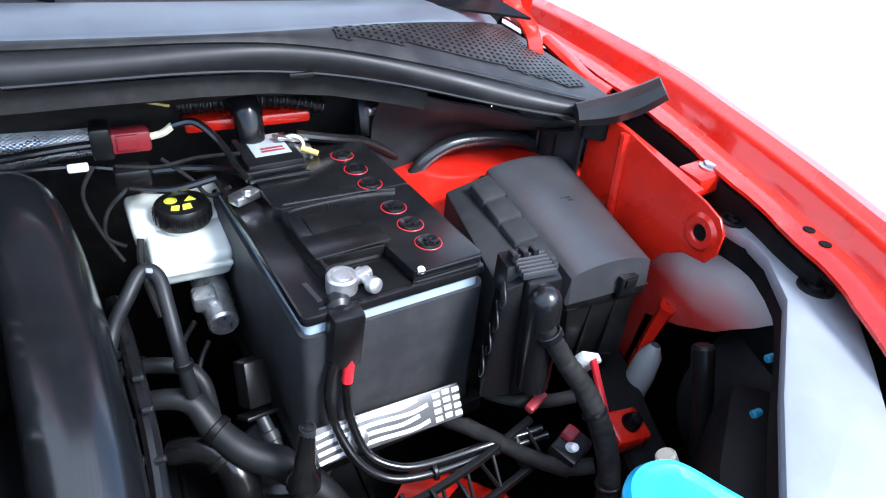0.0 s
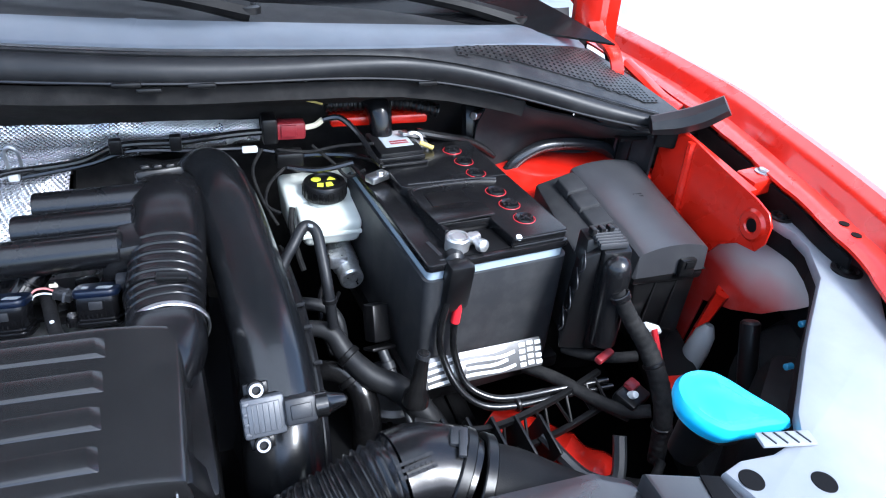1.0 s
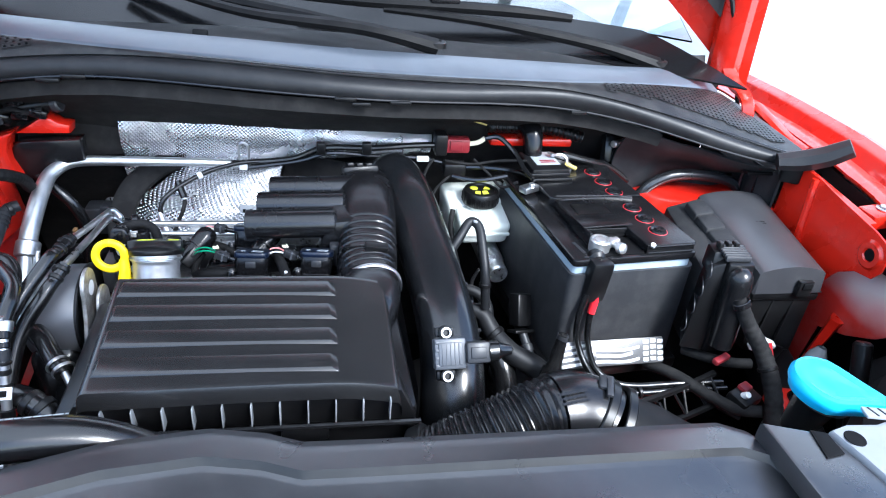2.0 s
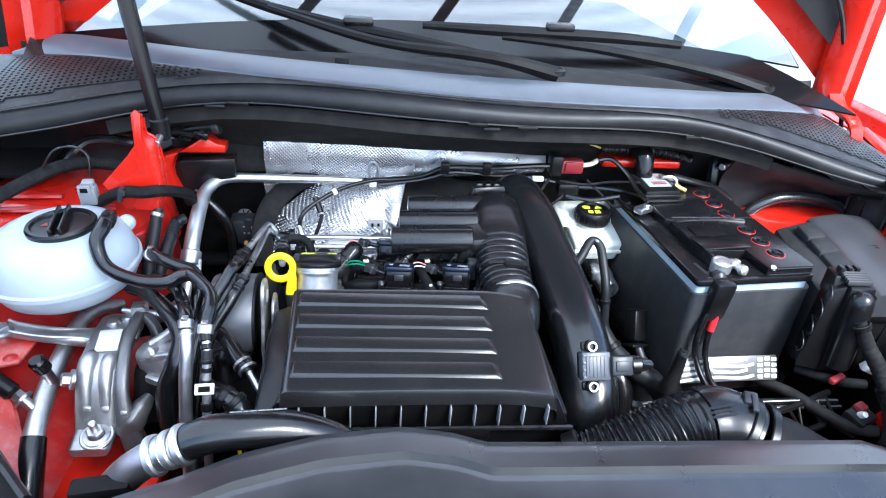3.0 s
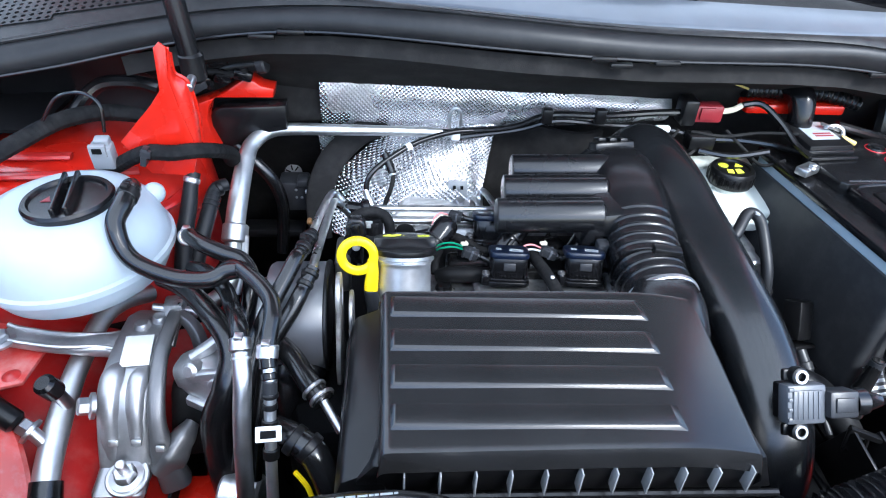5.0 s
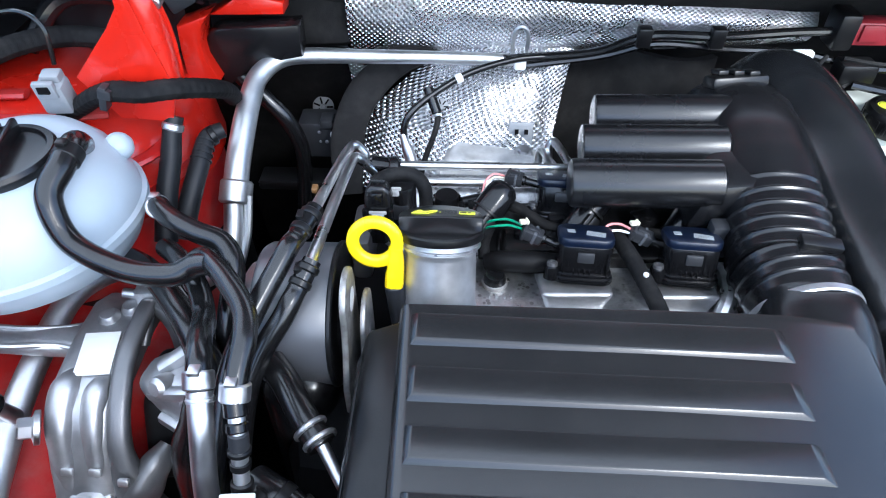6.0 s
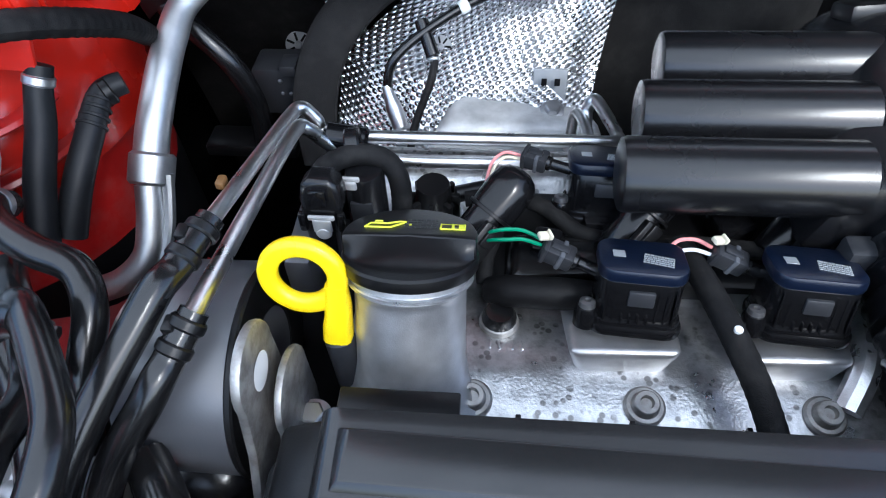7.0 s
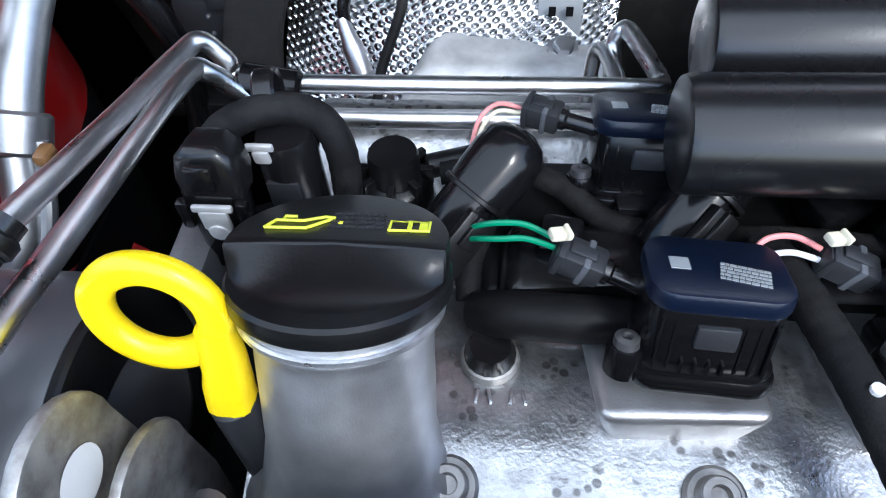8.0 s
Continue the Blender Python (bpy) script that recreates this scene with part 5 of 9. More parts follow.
def fuse_box():
    root = thing("fuse_box", "black plastic fuse box with domed lid beside the battery", "fuse box", (0.72, 0.06, 0.74))
    bm = blank()
    hexa(bm, [(0.700, -0.044, 0.750), (0.782, -0.044, 0.745), (0.795, 0.155, 0.77), (0.685, 0.155, 0.77)], [(0.680, -0.047, 0.866), (0.779, -0.047, 0.862), (0.794, 0.165, 0.895), (0.684, 0.165, 0.895)], 0.005)
    base = part("base", bm, PLASTIC, root)
    bm = blank()
    hexa(bm, [(0.677, -0.051, 0.846), (0.781, -0.051, 0.842), (0.797, 0.168, 0.878), (0.681, 0.168, 0.878)], [(0.676, -0.052, 0.858), (0.782, -0.052, 0.854), (0.798, 0.169, 0.890), (0.680, 0.169, 0.890)], 0.003)
    part("seam_lip", bm, PLASTIC, base)
    for x in (0.712, 0.745):
        bm = blank()
        box(bm, (x, -0.047, 0.80), (0.003, 0.004, 0.085), 0.001, (-2, 6, 0))
        part("moulded_rib", bm, PLASTIC, base)
    bm = blank()

    def lid(u, v):
        y = -0.053 + 0.200 * u
        xl, xr = 0.674 + 0.006 * u, 0.783 + 0.016 * u
        edge = min(1.0, min(v, 1 - v) / 0.07)
        ends = min(1.0, min(u / 0.030, (1 - u) / 0.04))
        low = 0.858 + 0.030 * u
        top = 0.884 + 0.026 * u + 0.014 * max(0.0, math.sin(v * math.pi)) ** 0.55
        h = max(0.0, 1 - (1 - edge) ** 4) ** 0.5 * max(0.0, 1 - (1 - ends) ** 4) ** 0.5
        return V(xl + (xr - xl) * v, y, low + (top - low) * h)
    sheet(bm, lid, 50, 30, -0.003)
    cover = part("lid", bm, BOXLID, root, "satin black domed lid")
    bm = blank()
    plate_bars(bm, pose(0.738, 0.055, 0.9118, 8, 0, 0), 0.014, 0.010, 2, 5)
    part("moulded_mark", bm, PLASTIC, cover)
    bm = blank()
    box(bm, (0.748, -0.056, 0.868), (0.022, 0.008, 0.024), 0.002)
    latch = part("latch", bm, PLASTIC, root)
    bm = blank()
    box(bm, (0.748, -0.0605, 0.873), (0.013, 0.003, 0.010), 0.001)
    part("latch_slot", bm, DARK, latch)
    bm = blank()
    box(bm, (0.752, -0.04, 0.742), (0.024, 0.016, 0.035), 0.003, (0, 20, 0))
    part("drain_spout", bm, PLASTIC, root)
    # cable entry block between the lid and the battery
    bm = blank()
    hexa(bm, [(0.606, -0.03, 0.76), (0.672, -0.03, 0.76), (0.676, 0.13, 0.78), (0.622, 0.13, 0.78)], [(0.602, -0.032, 0.886), (0.673, -0.034, 0.898), (0.678, 0.128, 0.918), (0.622, 0.128, 0.902)], 0.004)
    block = part("cable_block", bm, WALL, root, "dull dark grey cable block")
    for i in range(4):
        bm = blank()
        y = -0.014 + 0.035 * i
        hexa(bm, [(0.640, y - 0.017, 0.886 + 0.0055 * i), (0.672, y - 0.017, 0.890 + 0.0055 * i), (0.672, y + 0.017, 0.896 + 0.0055 * i), (0.640, y + 0.017, 0.892 + 0.0055 * i)], [(0.642, y - 0.0155, 0.899 + 0.0055 * i), (0.670, y - 0.0155, 0.903 + 0.0055 * i), (0.670, y + 0.0165, 0.907 + 0.0055 * i), (0.642, y + 0.0165, 0.903 + 0.0055 * i)], 0.002)
        part("cover_tile", bm, WALL, block)
    bm = blank()
    hexa(bm, [(0.566, -0.082, 0.795), (0.600, -0.086, 0.79), (0.612, -0.040, 0.79), (0.592, -0.036, 0.80)], [(0.583, -0.070, 0.915), (0.598, -0.078, 0.925), (0.612, -0.036, 0.925), (0.600, -0.032, 0.915)], 0.003)
    tower = part("connector_plate", bm, PLASTIC, root)
    for i in range(4):
        bm = blank()
        z = 0.815 + 0.027 * i
        x = 0.567 + 0.0038 * i
        sweep(bm, [(x + 0.010, -0.060, z - 0.004), (x + 0.002, -0.072, z), (x + 0.002, -0.078, z + 0.010), (x + 0.004, -0.072, z + 0.020), (x + 0.012, -0.056, z + 0.022)], 0.0009, 6, 5)
        part("pale_rim", bm, GREY, tower)
    bm = blank()
    hexa(bm, [(0.585, -0.070, 0.90), (0.622, -0.074, 0.90), (0.626, -0.042, 0.90), (0.590, -0.038, 0.90)], [(0.588, -0.062, 0.932), (0.620, -0.066, 0.936), (0.624, -0.040, 0.936), (0.592, -0.036, 0.932)], 0.003)
    plug = part("plug_tower", bm, PLASTIC, root)
    for i in range(3):
        bm = blank()
        box(bm, (0.596 + 0.011 * i, -0.056, 0.939), (0.006, 0.010, 0.009), 0.001)
        part("plug_tooth", bm, PLASTIC, plug)
    bm = blank()
    hexa(bm, [(0.598, -0.088, 0.79), (0.640, -0.090, 0.79), (0.648, -0.05, 0.79), (0.606, -0.046, 0.79)], [(0.598, -0.084, 0.926), (0.634, -0.086, 0.926), (0.640, -0.056, 0.93), (0.604, -0.054, 0.93)], 0.004)
    part("connector_housing", bm, PLASTIC, root)
    for i in range(6):
        bm = blank()
        box(bm, (0.612, -0.078 + 0.0042 * i, 0.931 + 0.001 * i), (0.034, 0.0028, 0.007), 0.0008, (-14, 0, -4))
        part("clip_rib", bm, GREY, root)
    bm = blank()
    lathe(bm, [(0.012, 0.0), (0.0155, 0.002), (0.0165, 0.02), (0.0165, 0.098), (0.0155, 0.108), (0.012, 0.115), (0.006, 0.119), (0, 0.120)], aim((0.617, -0.094, 0.805), (0.613, -0.090, 0.925)), 28)
    part("cable_elbow", bm, SATIN, root, "rounded black cable elbow")


def conduit():
    root = thing("wiring_conduit", "thick cloth-taped wiring conduit from the fuse box", "wiring", (0.64, -0.12, 0.74))
    bm = blank()
    line = [(0.612, -0.102, 0.888), (0.619, -0.108, 0.874), (0.632, -0.117, 0.851), (0.647, -0.134, 0.826), (0.655, -0.158, 0.797), (0.660, -0.175, 0.765), (0.662, -0.182, 0.735), (0.662, -0.19, 0.69)]
    sweep(bm, line, [0.0085, 0.0095, 0.0105, 0.0110, 0.0112, 0.0110, 0.0105, 0.010], 16, 10, wave=(0.0003, 0.009, 0.0, 1.0))
    part("sheath", bm, TAPE, root)
    bm = blank()
    ring_flat(bm, 0.009, 0.0122, 0.008, aim((0.614, -0.104, 0.884), (0.622, -0.110, 0.868)), 20)
    part("collar", bm, SATIN, root)
    for k, (p, q) in enumerate((((0.661, -0.181, 0.742), (0.662, -0.184, 0.725)), ((0.651, -0.147, 0.811), (0.655, -0.158, 0.797)))):
        bm = blank()
        ring_flat(bm, 0.010, 0.0125, 0.005, aim(p, q), 18)
        part("cable_tie", bm, PLASTIC, root)
    for pts, r in (([(0.655, -0.165, 0.75), (0.63, -0.15, 0.742), (0.60, -0.128, 0.748), (0.57, -0.09, 0.752), (0.545, -0.05, 0.742)], 0.008),
                   ([(0.640, -0.150, 0.728), (0.61, -0.125, 0.735), (0.585, -0.095, 0.742), (0.57, -0.06, 0.735)], 0.006),
                   ([(0.67, -0.10, 0.775), (0.64, -0.095, 0.775), (0.61, -0.085, 0.778), (0.59, -0.06, 0.772)], 0.007),
                   ([(0.66, -0.20, 0.70), (0.635, -0.215, 0.69), (0.61, -0.19, 0.675), (0.59, -0.15, 0.67)], 0.006)):
        bm = blank()
        sweep(bm, pts, r, 12, 8)
        part("branch", bm, TAPE, root)
    bm = blank()
    sweep(bm, [(0.715, -0.07, 0.785), (0.716, -0.085, 0.765), (0.712, -0.11, 0.745), (0.70, -0.15, 0.72)], 0.0042, 10)
    part("red_lead", bm, REDWIRE, root, "red power lead")
    bm = blank()
    box(bm, (0.712, -0.062, 0.775), (0.030, 0.012, 0.026), 0.003, (20, 25, 0))
    part("white_plug", bm, WHITE, root)
    for p, s in (((0.648, -0.130, 0.760), (0.018, 0.014, 0.010)), ((0.622, -0.100, 0.786), (0.030, 0.010, 0.009))):
        bm = blank()
        box(bm, p, s, 0.003, (10, 0, 25))
        part("red_plug", bm, MAROON, root, "dark red plug")
    bm = blank()
    box(bm, (0.645, -0.138, 0.750), (0.040, 0.030, 0.016), 0.004, (10, 0, 25))
    part("plug_holder", bm, PLASTIC, root)
    bm = blank()
    lathe(bm, [(0, 0.012), (0.004, 0.011), (0.005, 0.006), (0.005, 0)], pose(0.640, -0.142, 0.757, 40, 0, 0), 14)
    part("white_cap", bm, WHITE, root)


def brake_reservoir():
    root = thing("brake_fluid_reservoir", "cream-white brake fluid reservoir with black screw cap", "reservoir", (0.345, 0.21, 0.80))
    bm = blank()
    hexa(bm, [(0.300, 0.205, 0.800), (0.395, 0.212, 0.800), (0.398, 0.283, 0.81), (0.292, 0.274, 0.81)], [(0.292, 0.203, 0.868), (0.398, 0.211, 0.872), (0.402, 0.285, 0.876), (0.288, 0.275, 0.876)], 0.009, 3)
    part("rear_tank", bm, RESERVOIR, root)
    bm = blank()
    hexa(bm, [(0.310, 0.162, 0.818), (0.384, 0.164, 0.818), (0.387, 0.225, 0.81), (0.308, 0.222, 0.81)], [(0.304, 0.154, 0.852), (0.388, 0.156, 0.854), (0.390, 0.225, 0.868), (0.304, 0.222, 0.866)], 0.008, 3)
    part("front_tank", bm, RESERVOIR, root)
    bm = blank()
    box(bm, (0.346, 0.158, 0.838), (0.080, 0.006, 0.006), 0.002, (0, 0, 1))
    part("weld_seam", bm, RESERVOIR, root)
    bm = blank()
    lathe(bm, [(0.024, 0.0), (0.024, 0.012)], pose(0.346, 0.212, 0.861), 28)
    part("filler_neck", bm, RESERVOIR, root)
    bm = blank()
    prof = [(0.0285, 0.0), (0.0295, 0.003), (0.0295, 0.018), (0.027, 0.022), (0.022, 0.0225), (0.021, 0.020), (0, 0.020)]
    lathe(bm, prof, pose(0.346, 0.212, 0.868), 36)
    for k in range(24):
        a = 2 * math.pi * k / 24
        box(bm, (0.346 + 0.0297 * math.cos(a), 0.212 + 0.0297 * math.sin(a), 0.878), (0.0016, 0.003, 0.013), 0.0004, (0, 0, math.degrees(a)))
    cap = part("screw_cap", bm, PLASTIC, root)
    m = pose(0.346, 0.212, 0.8882)
    bm = blank()
    lathe(bm, [(0.0, 0.0006), (0.005, 0.0006), (0.005, 0)], m @ pose(-0.010, 0.009, 0), 18)
    ring_flat(bm, 0.0058, 0.0068, 0.0006, m @ pose(-0.010, 0.009, 0), 20, 0.0001)
    part("brake_symbol", bm, PRINT, cap, "yellow brake symbol", smooth=0)
    for out in ([(0.004, 0.005), (0.016, 0.005), (0.010, 0.015)], [(-0.012, -0.012), (-0.004, -0.014), (-0.002, -0.004), (-0.010, -0.003)], [(0.0, -0.014), (0.010, -0.012), (0.009, -0.002), (0.001, -0.003)]):
        bm = blank()
        prism(bm, out, 0, 0.0006)
        bm.transform(m)
        part("warning_symbol", bm, PRINT, cap, "yellow warning symbol", smooth=0)
    bm = blank()
    sweep(bm, [(0.300, 0.20, 0.86), (0.296, 0.185, 0.84), (0.300, 0.165, 0.81), (0.305, 0.150, 0.79)], 0.004, 8)
    part("level_cable", bm, TAPE, root)


def master_cylinder():
    root = thing("brake_cylinder", "cast aluminium brake master cylinder under the reservoir", "cylinder", (0.36, 0.14, 0.76))
    bm = blank()
    lathe(bm, [(0, 0), (0.014, 0), (0.0165, 0.003), (0.0165, 0.03), (0.019, 0.034), (0.019, 0.12), (0, 0.12)], aim((0.364, 0.118, 0.787), (0.355, 0.30, 0.80)), 28)
    part("cylinder_body", bm, ALU, root)
    bm = blank()
    box(bm, (0.350, 0.15, 0.803), (0.026, 0.026, 0.02), 0.005)
    part("port_boss", bm, ALU, root)
    bm = blank()
    sweep(bm, [(0.335, 0.13, 0.79), (0.318, 0.10, 0.785), (0.312, 0.06, 0.77), (0.318, 0.03, 0.74)], 0.003, 8)
    sweep(bm, [(0.345, 0.115, 0.772), (0.33, 0.085, 0.76), (0.335, 0.05, 0.73)], 0.003, 8)
    part("brake_pipe", bm, PLASTIC, root)


def washer_cap():
    root = thing("washer_filler", "black washer bottle neck with sky blue flip cap", "filler cap", (0.553, -0.30, 0.90))
    c = V(0.560, -0.312, 0.934)
    m = Matrix.Translation(c) @ pose(0, 0, 0, 4, 8, -28) @ Matrix.Scale(0.86, 4)
    bm = blank()
    rings = []
    prof = [(0.0, 0.010), (0.35, 0.0095), (0.62, 0.007), (0.80, 0.0095), (0.93, 0.008), (1.0, 0.002), (0.98, -0.004), (0.90, -0.010), (0.86, -0.014)]
    seg = 48
    for rr, h in prof:
        ring = []
        for k in range(seg):
            a = 2 * math.pi * k / seg
            tip = max(0.0, math.cos(a)) ** 5
            ring.append(bm.verts.new(m @ V((0.043 + 0.026 * tip) * rr * math.cos(a), 0.037 * (1 - 0.25 * max(0.0, math.cos(a))) * rr * math.sin(a), h)))
        rings.append(ring)
    for a, b in zip(rings, rings[1:]):
        for k in range(seg):
            bm.faces.new((a[k], a[(k + 1) % seg], b[(k + 1) % seg], b[k]))
    bmesh.ops.remove_doubles(bm, verts=rings[0], dist=1e-5)
    bm.faces.new(rings[-1])
    part("flip_cap", bm, BLUE, root, "sky blue flip cap")
    bm = blank()
    lathe(bm, [(0.030, 0.0), (0.032, 0.004), (0.023, 0.010), (0.017, 0.06)], m @ pose(0, 0, -0.012, 180, 0, 0), 28)
    part("filler_neck", bm, PLASTIC, root)
    bm = blank()
    box(bm, (0.580, -0.360, 0.9425), (0.044, 0.013, 0.003), 0.001, (0, 0, -12))
    part("tab", bm, CORNER, root, "pale ribbed tab")
    for k in range(4):
        bm = blank()
        box(bm, (0.566 + 0.009 * k, -0.357 - 0.002 * k, 0.9445), (0.0012, 0.012, 0.001), 0.0003, (0, 0, 15))
        part("tab_rib", bm, GREY, root)


def front_hose():
    """Corrugated intake hose between the air filter and the front grille."""
    root = thing("intake_hose", "black corrugated air intake hose with clamp", "hose", (0.30, -0.28, 0.84))
    bm = blank()
    sweep(bm, [(0.195, -0.284, 0.832), (0.222, -0.284, 0.848), (0.258, -0.281, 0.865), (0.295, -0.274, 0.877), (0.31, -0.272, 0.879)], 0.0355, 32, 10, wave=(0.0016, 0.0056, 0.0, 1.0))
    part("corrugated_hose", bm, SATIN, root)
    bm = blank()
    sweep(bm, [(0.308, -0.272, 0.879), (0.325, -0.270, 0.879), (0.345, -0.273, 0.876), (0.362, -0.282, 0.870)], [0.039, 0.040, 0.039, 0.038], 32, 8)
    elbow = part("smooth_elbow", bm, SATIN, root)
    bm = blank()
    plate_bars(bm, pose(0.318, -0.290, 0.917, 25, 0, 10), 0.03, 0.014, 3, 3)
    part("moulded_print", bm, SATIN, elbow)
    for d in (0.350, 0.366):
        bm = blank()
        ring_flat(bm, 0.037, 0.0425, 0.009, aim((d, -0.275 - (d - 0.35) * 0.5, 0.874 - (d - 0.35) * 0.3), (d + 0.1, -0.325, 0.84)), 36)
        part("hose_clamp", bm, PLASTIC, root)
    bm = blank()
    box(bm, (0.357, -0.272, 0.914), (0.014, 0.016, 0.009), 0.002, (10, 0, -20))
    box(bm, (0.357, -0.280, 0.917), (0.006, 0.022, 0.004), 0.001, (10, 0, -20))
    part("clamp_buckle", bm, GREY, root)
    bm = blank()
    sweep(bm, [(0.366, -0.284, 0.866), (0.40, -0.30, 0.848), (0.44, -0.325, 0.832)], [0.040, 0.047, 0.050], 28, 8)
    part("snorkel", bm, MATT, root, "flared black snorkel")
    bm = blank()
    ring_flat(bm, 0.036, 0.042, 0.016, aim((0.186, -0.284, 0.827), (0.222, -0.284, 0.848)), 32)
    part("end_clamp", bm, PLASTIC, root)


def low_clutter():
    """Hoses, plugs and a gearbox coloured black for the shade below the battery."""
    lines = (("fat black coolant hose crossing above the gearbox", [(0.272, 0.037, 0.785), (0.297, 0.028, 0.790), (0.317, 0.019, 0.785), (0.330, 0.0, 0.767), (0.353, -0.026, 0.750), (0.387, -0.044, 0.735), (0.419, -0.071, 0.70), (0.439, -0.085, 0.65)], [0.009, 0.010, 0.0115, 0.013, 0.0145, 0.016, 0.016, 0.016], SEALING, 3),
             ("black elbow hose below the brake reservoir", [(0.262, 0.076, 0.797), (0.275, 0.071, 0.800), (0.297, 0.064, 0.800), (0.316, 0.058, 0.796), (0.329, 0.046, 0.785), (0.333, 0.034, 0.762), (0.333, 0.022, 0.72)], [0.007, 0.0075, 0.008, 0.008, 0.0075, 0.007, 0.007], SEALING, 1),
             ("glossy black hose dropping beside the gearbox", [(0.290, 0.012, 0.735), (0.312, 0.002, 0.742), (0.332, -0.010, 0.738), (0.344, -0.028, 0.722), (0.346, -0.044, 0.69), (0.342, -0.055, 0.63)], [0.012, 0.013, 0.015, 0.017, 0.018, 0.018], RUBBER, 2))
    for label, pts, radii, mat_, at in lines:
        root = thing("coolant_hose", label, "hose", pts[0])
        bm = blank()
        sweep(bm, pts, radii, 16, 8)
        part("hose_wall", bm, mat_, root)
        bm = blank()
        ring_flat(bm, radii[at] * 0.96, radii[at] + 0.002, 0.008, aim(pts[at], pts[at + 1]), 22)
        part("hose_clip", bm, PLASTIC, root)
    root = thing("vacuum_hose", "thin black looped hose below the brake reservoir", "hose", (0.258, 0.02, 0.82))
    bm = blank()
    sweep(bm, [(0.254, 0.018, 0.815), (0.258, 0.027, 0.850), (0.267, 0.046, 0.872), (0.281, 0.058, 0.890), (0.297, 0.075, 0.904), (0.309, 0.069, 0.900), (0.312, 0.048, 0.880), (0.314, 0.025, 0.850), (0.318, 0.015, 0.80)], 0.0066, 12, 8)
    part("hose_wall", bm, SEALING, root)
    for p, q in (((0.259, 0.029, 0.853), (0.267, 0.046, 0.872)), ((0.3155, 0.021, 0.830), (0.314, 0.025, 0.850))):
        bm = blank()
        ring_flat(bm, 0.0064, 0.0086, 0.007, aim(p, q), 20)
        part("hose_clip", bm, PLASTIC, root)
    bm = blank()
    box(bm, (0.303, 0.068, 0.9085), (0.006, 0.005, 0.003), 0.001, (0, 20, 0))
    part("pale_mark", bm, LIGHTGREY, root)
    root = thing("gear_sensor", "black plug and sensor on the gearbox", "sensor", (0.365, 0.0, 0.75))
    bm = blank()
    box(bm, (0.372, 0.022, 0.790), (0.024, 0.024, 0.046), 0.003, (-28, 12, 18))
    box(bm, (0.372, 0.004, 0.765), (0.034, 0.022, 0.004), 0.001, (-28, 12, 18))
    part("plug_body", bm, PLASTIC, root)
    bm = blank()
    rod(bm, (0.374, 0.002, 0.764), (0.384, -0.030, 0.735), 0.0065, 14, 0.001)
    rod(bm, (0.378, -0.010, 0.752), (0.380, -0.018, 0.745), 0.0085, 14, 0.001)
    rod(bm, (0.384, -0.030, 0.735), (0.394, -0.075, 0.70), 0.004, 12)
    part("sensor_shaft", bm, GREY, root)
    root = thing("gearbox", "gearbox casing coloured black for the deep shade below the battery", "gearbox", (0.36, -0.05, 0.55))
    bm = blank()
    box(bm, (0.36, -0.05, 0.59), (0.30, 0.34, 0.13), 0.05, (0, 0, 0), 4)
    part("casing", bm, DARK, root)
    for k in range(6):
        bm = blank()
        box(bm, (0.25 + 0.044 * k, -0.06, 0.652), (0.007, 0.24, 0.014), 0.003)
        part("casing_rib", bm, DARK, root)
    bm = blank()
    lathe(bm, [(0.055, 0), (0.055, 0.012), (0.048, 0.018), (0.02, 0.020), (0, 0.020)], pose(0.40, 0.03, 0.653), 30)
    part("end_cover", bm, DARKALU, root, "dull cast cover")
    for k in range(5):
        c, d = math.cos(k * 1.257), math.sin(k * 1.257)
        bm = blank()
        bolt(bm, pose(0.40 + 0.047 * c, 0.03 + 0.047 * d, 0.665), 0.005, 0.006)
        part("cover_bolt", bm, DARKALU, root)
    bm = blank()
    sweep(bm, [(0.268, 0.10, 0.86), (0.276, 0.02, 0.845), (0.280, -0.06, 0.82), (0.277, -0.14, 0.78), (0.27, -0.2, 0.70)], 0.0075, 10, 8)
    solo("breather_pipe", bm, SATIN, "black plastic breather pipe along the charge duct", "pipe")
    for p in ((0.275, 0.0, 0.850), (0.278, -0.03, 0.842), (0.281, -0.07, 0.826)):
        bm = blank()
        rod(bm, p, (p[0] + 0.008, p[1] - 0.002, p[2] + 0.002), 0.0025, 10, 0.0006)
        solo("pipe_clip", bm, GREY, "small pale clip on the breather pipe", "clip")


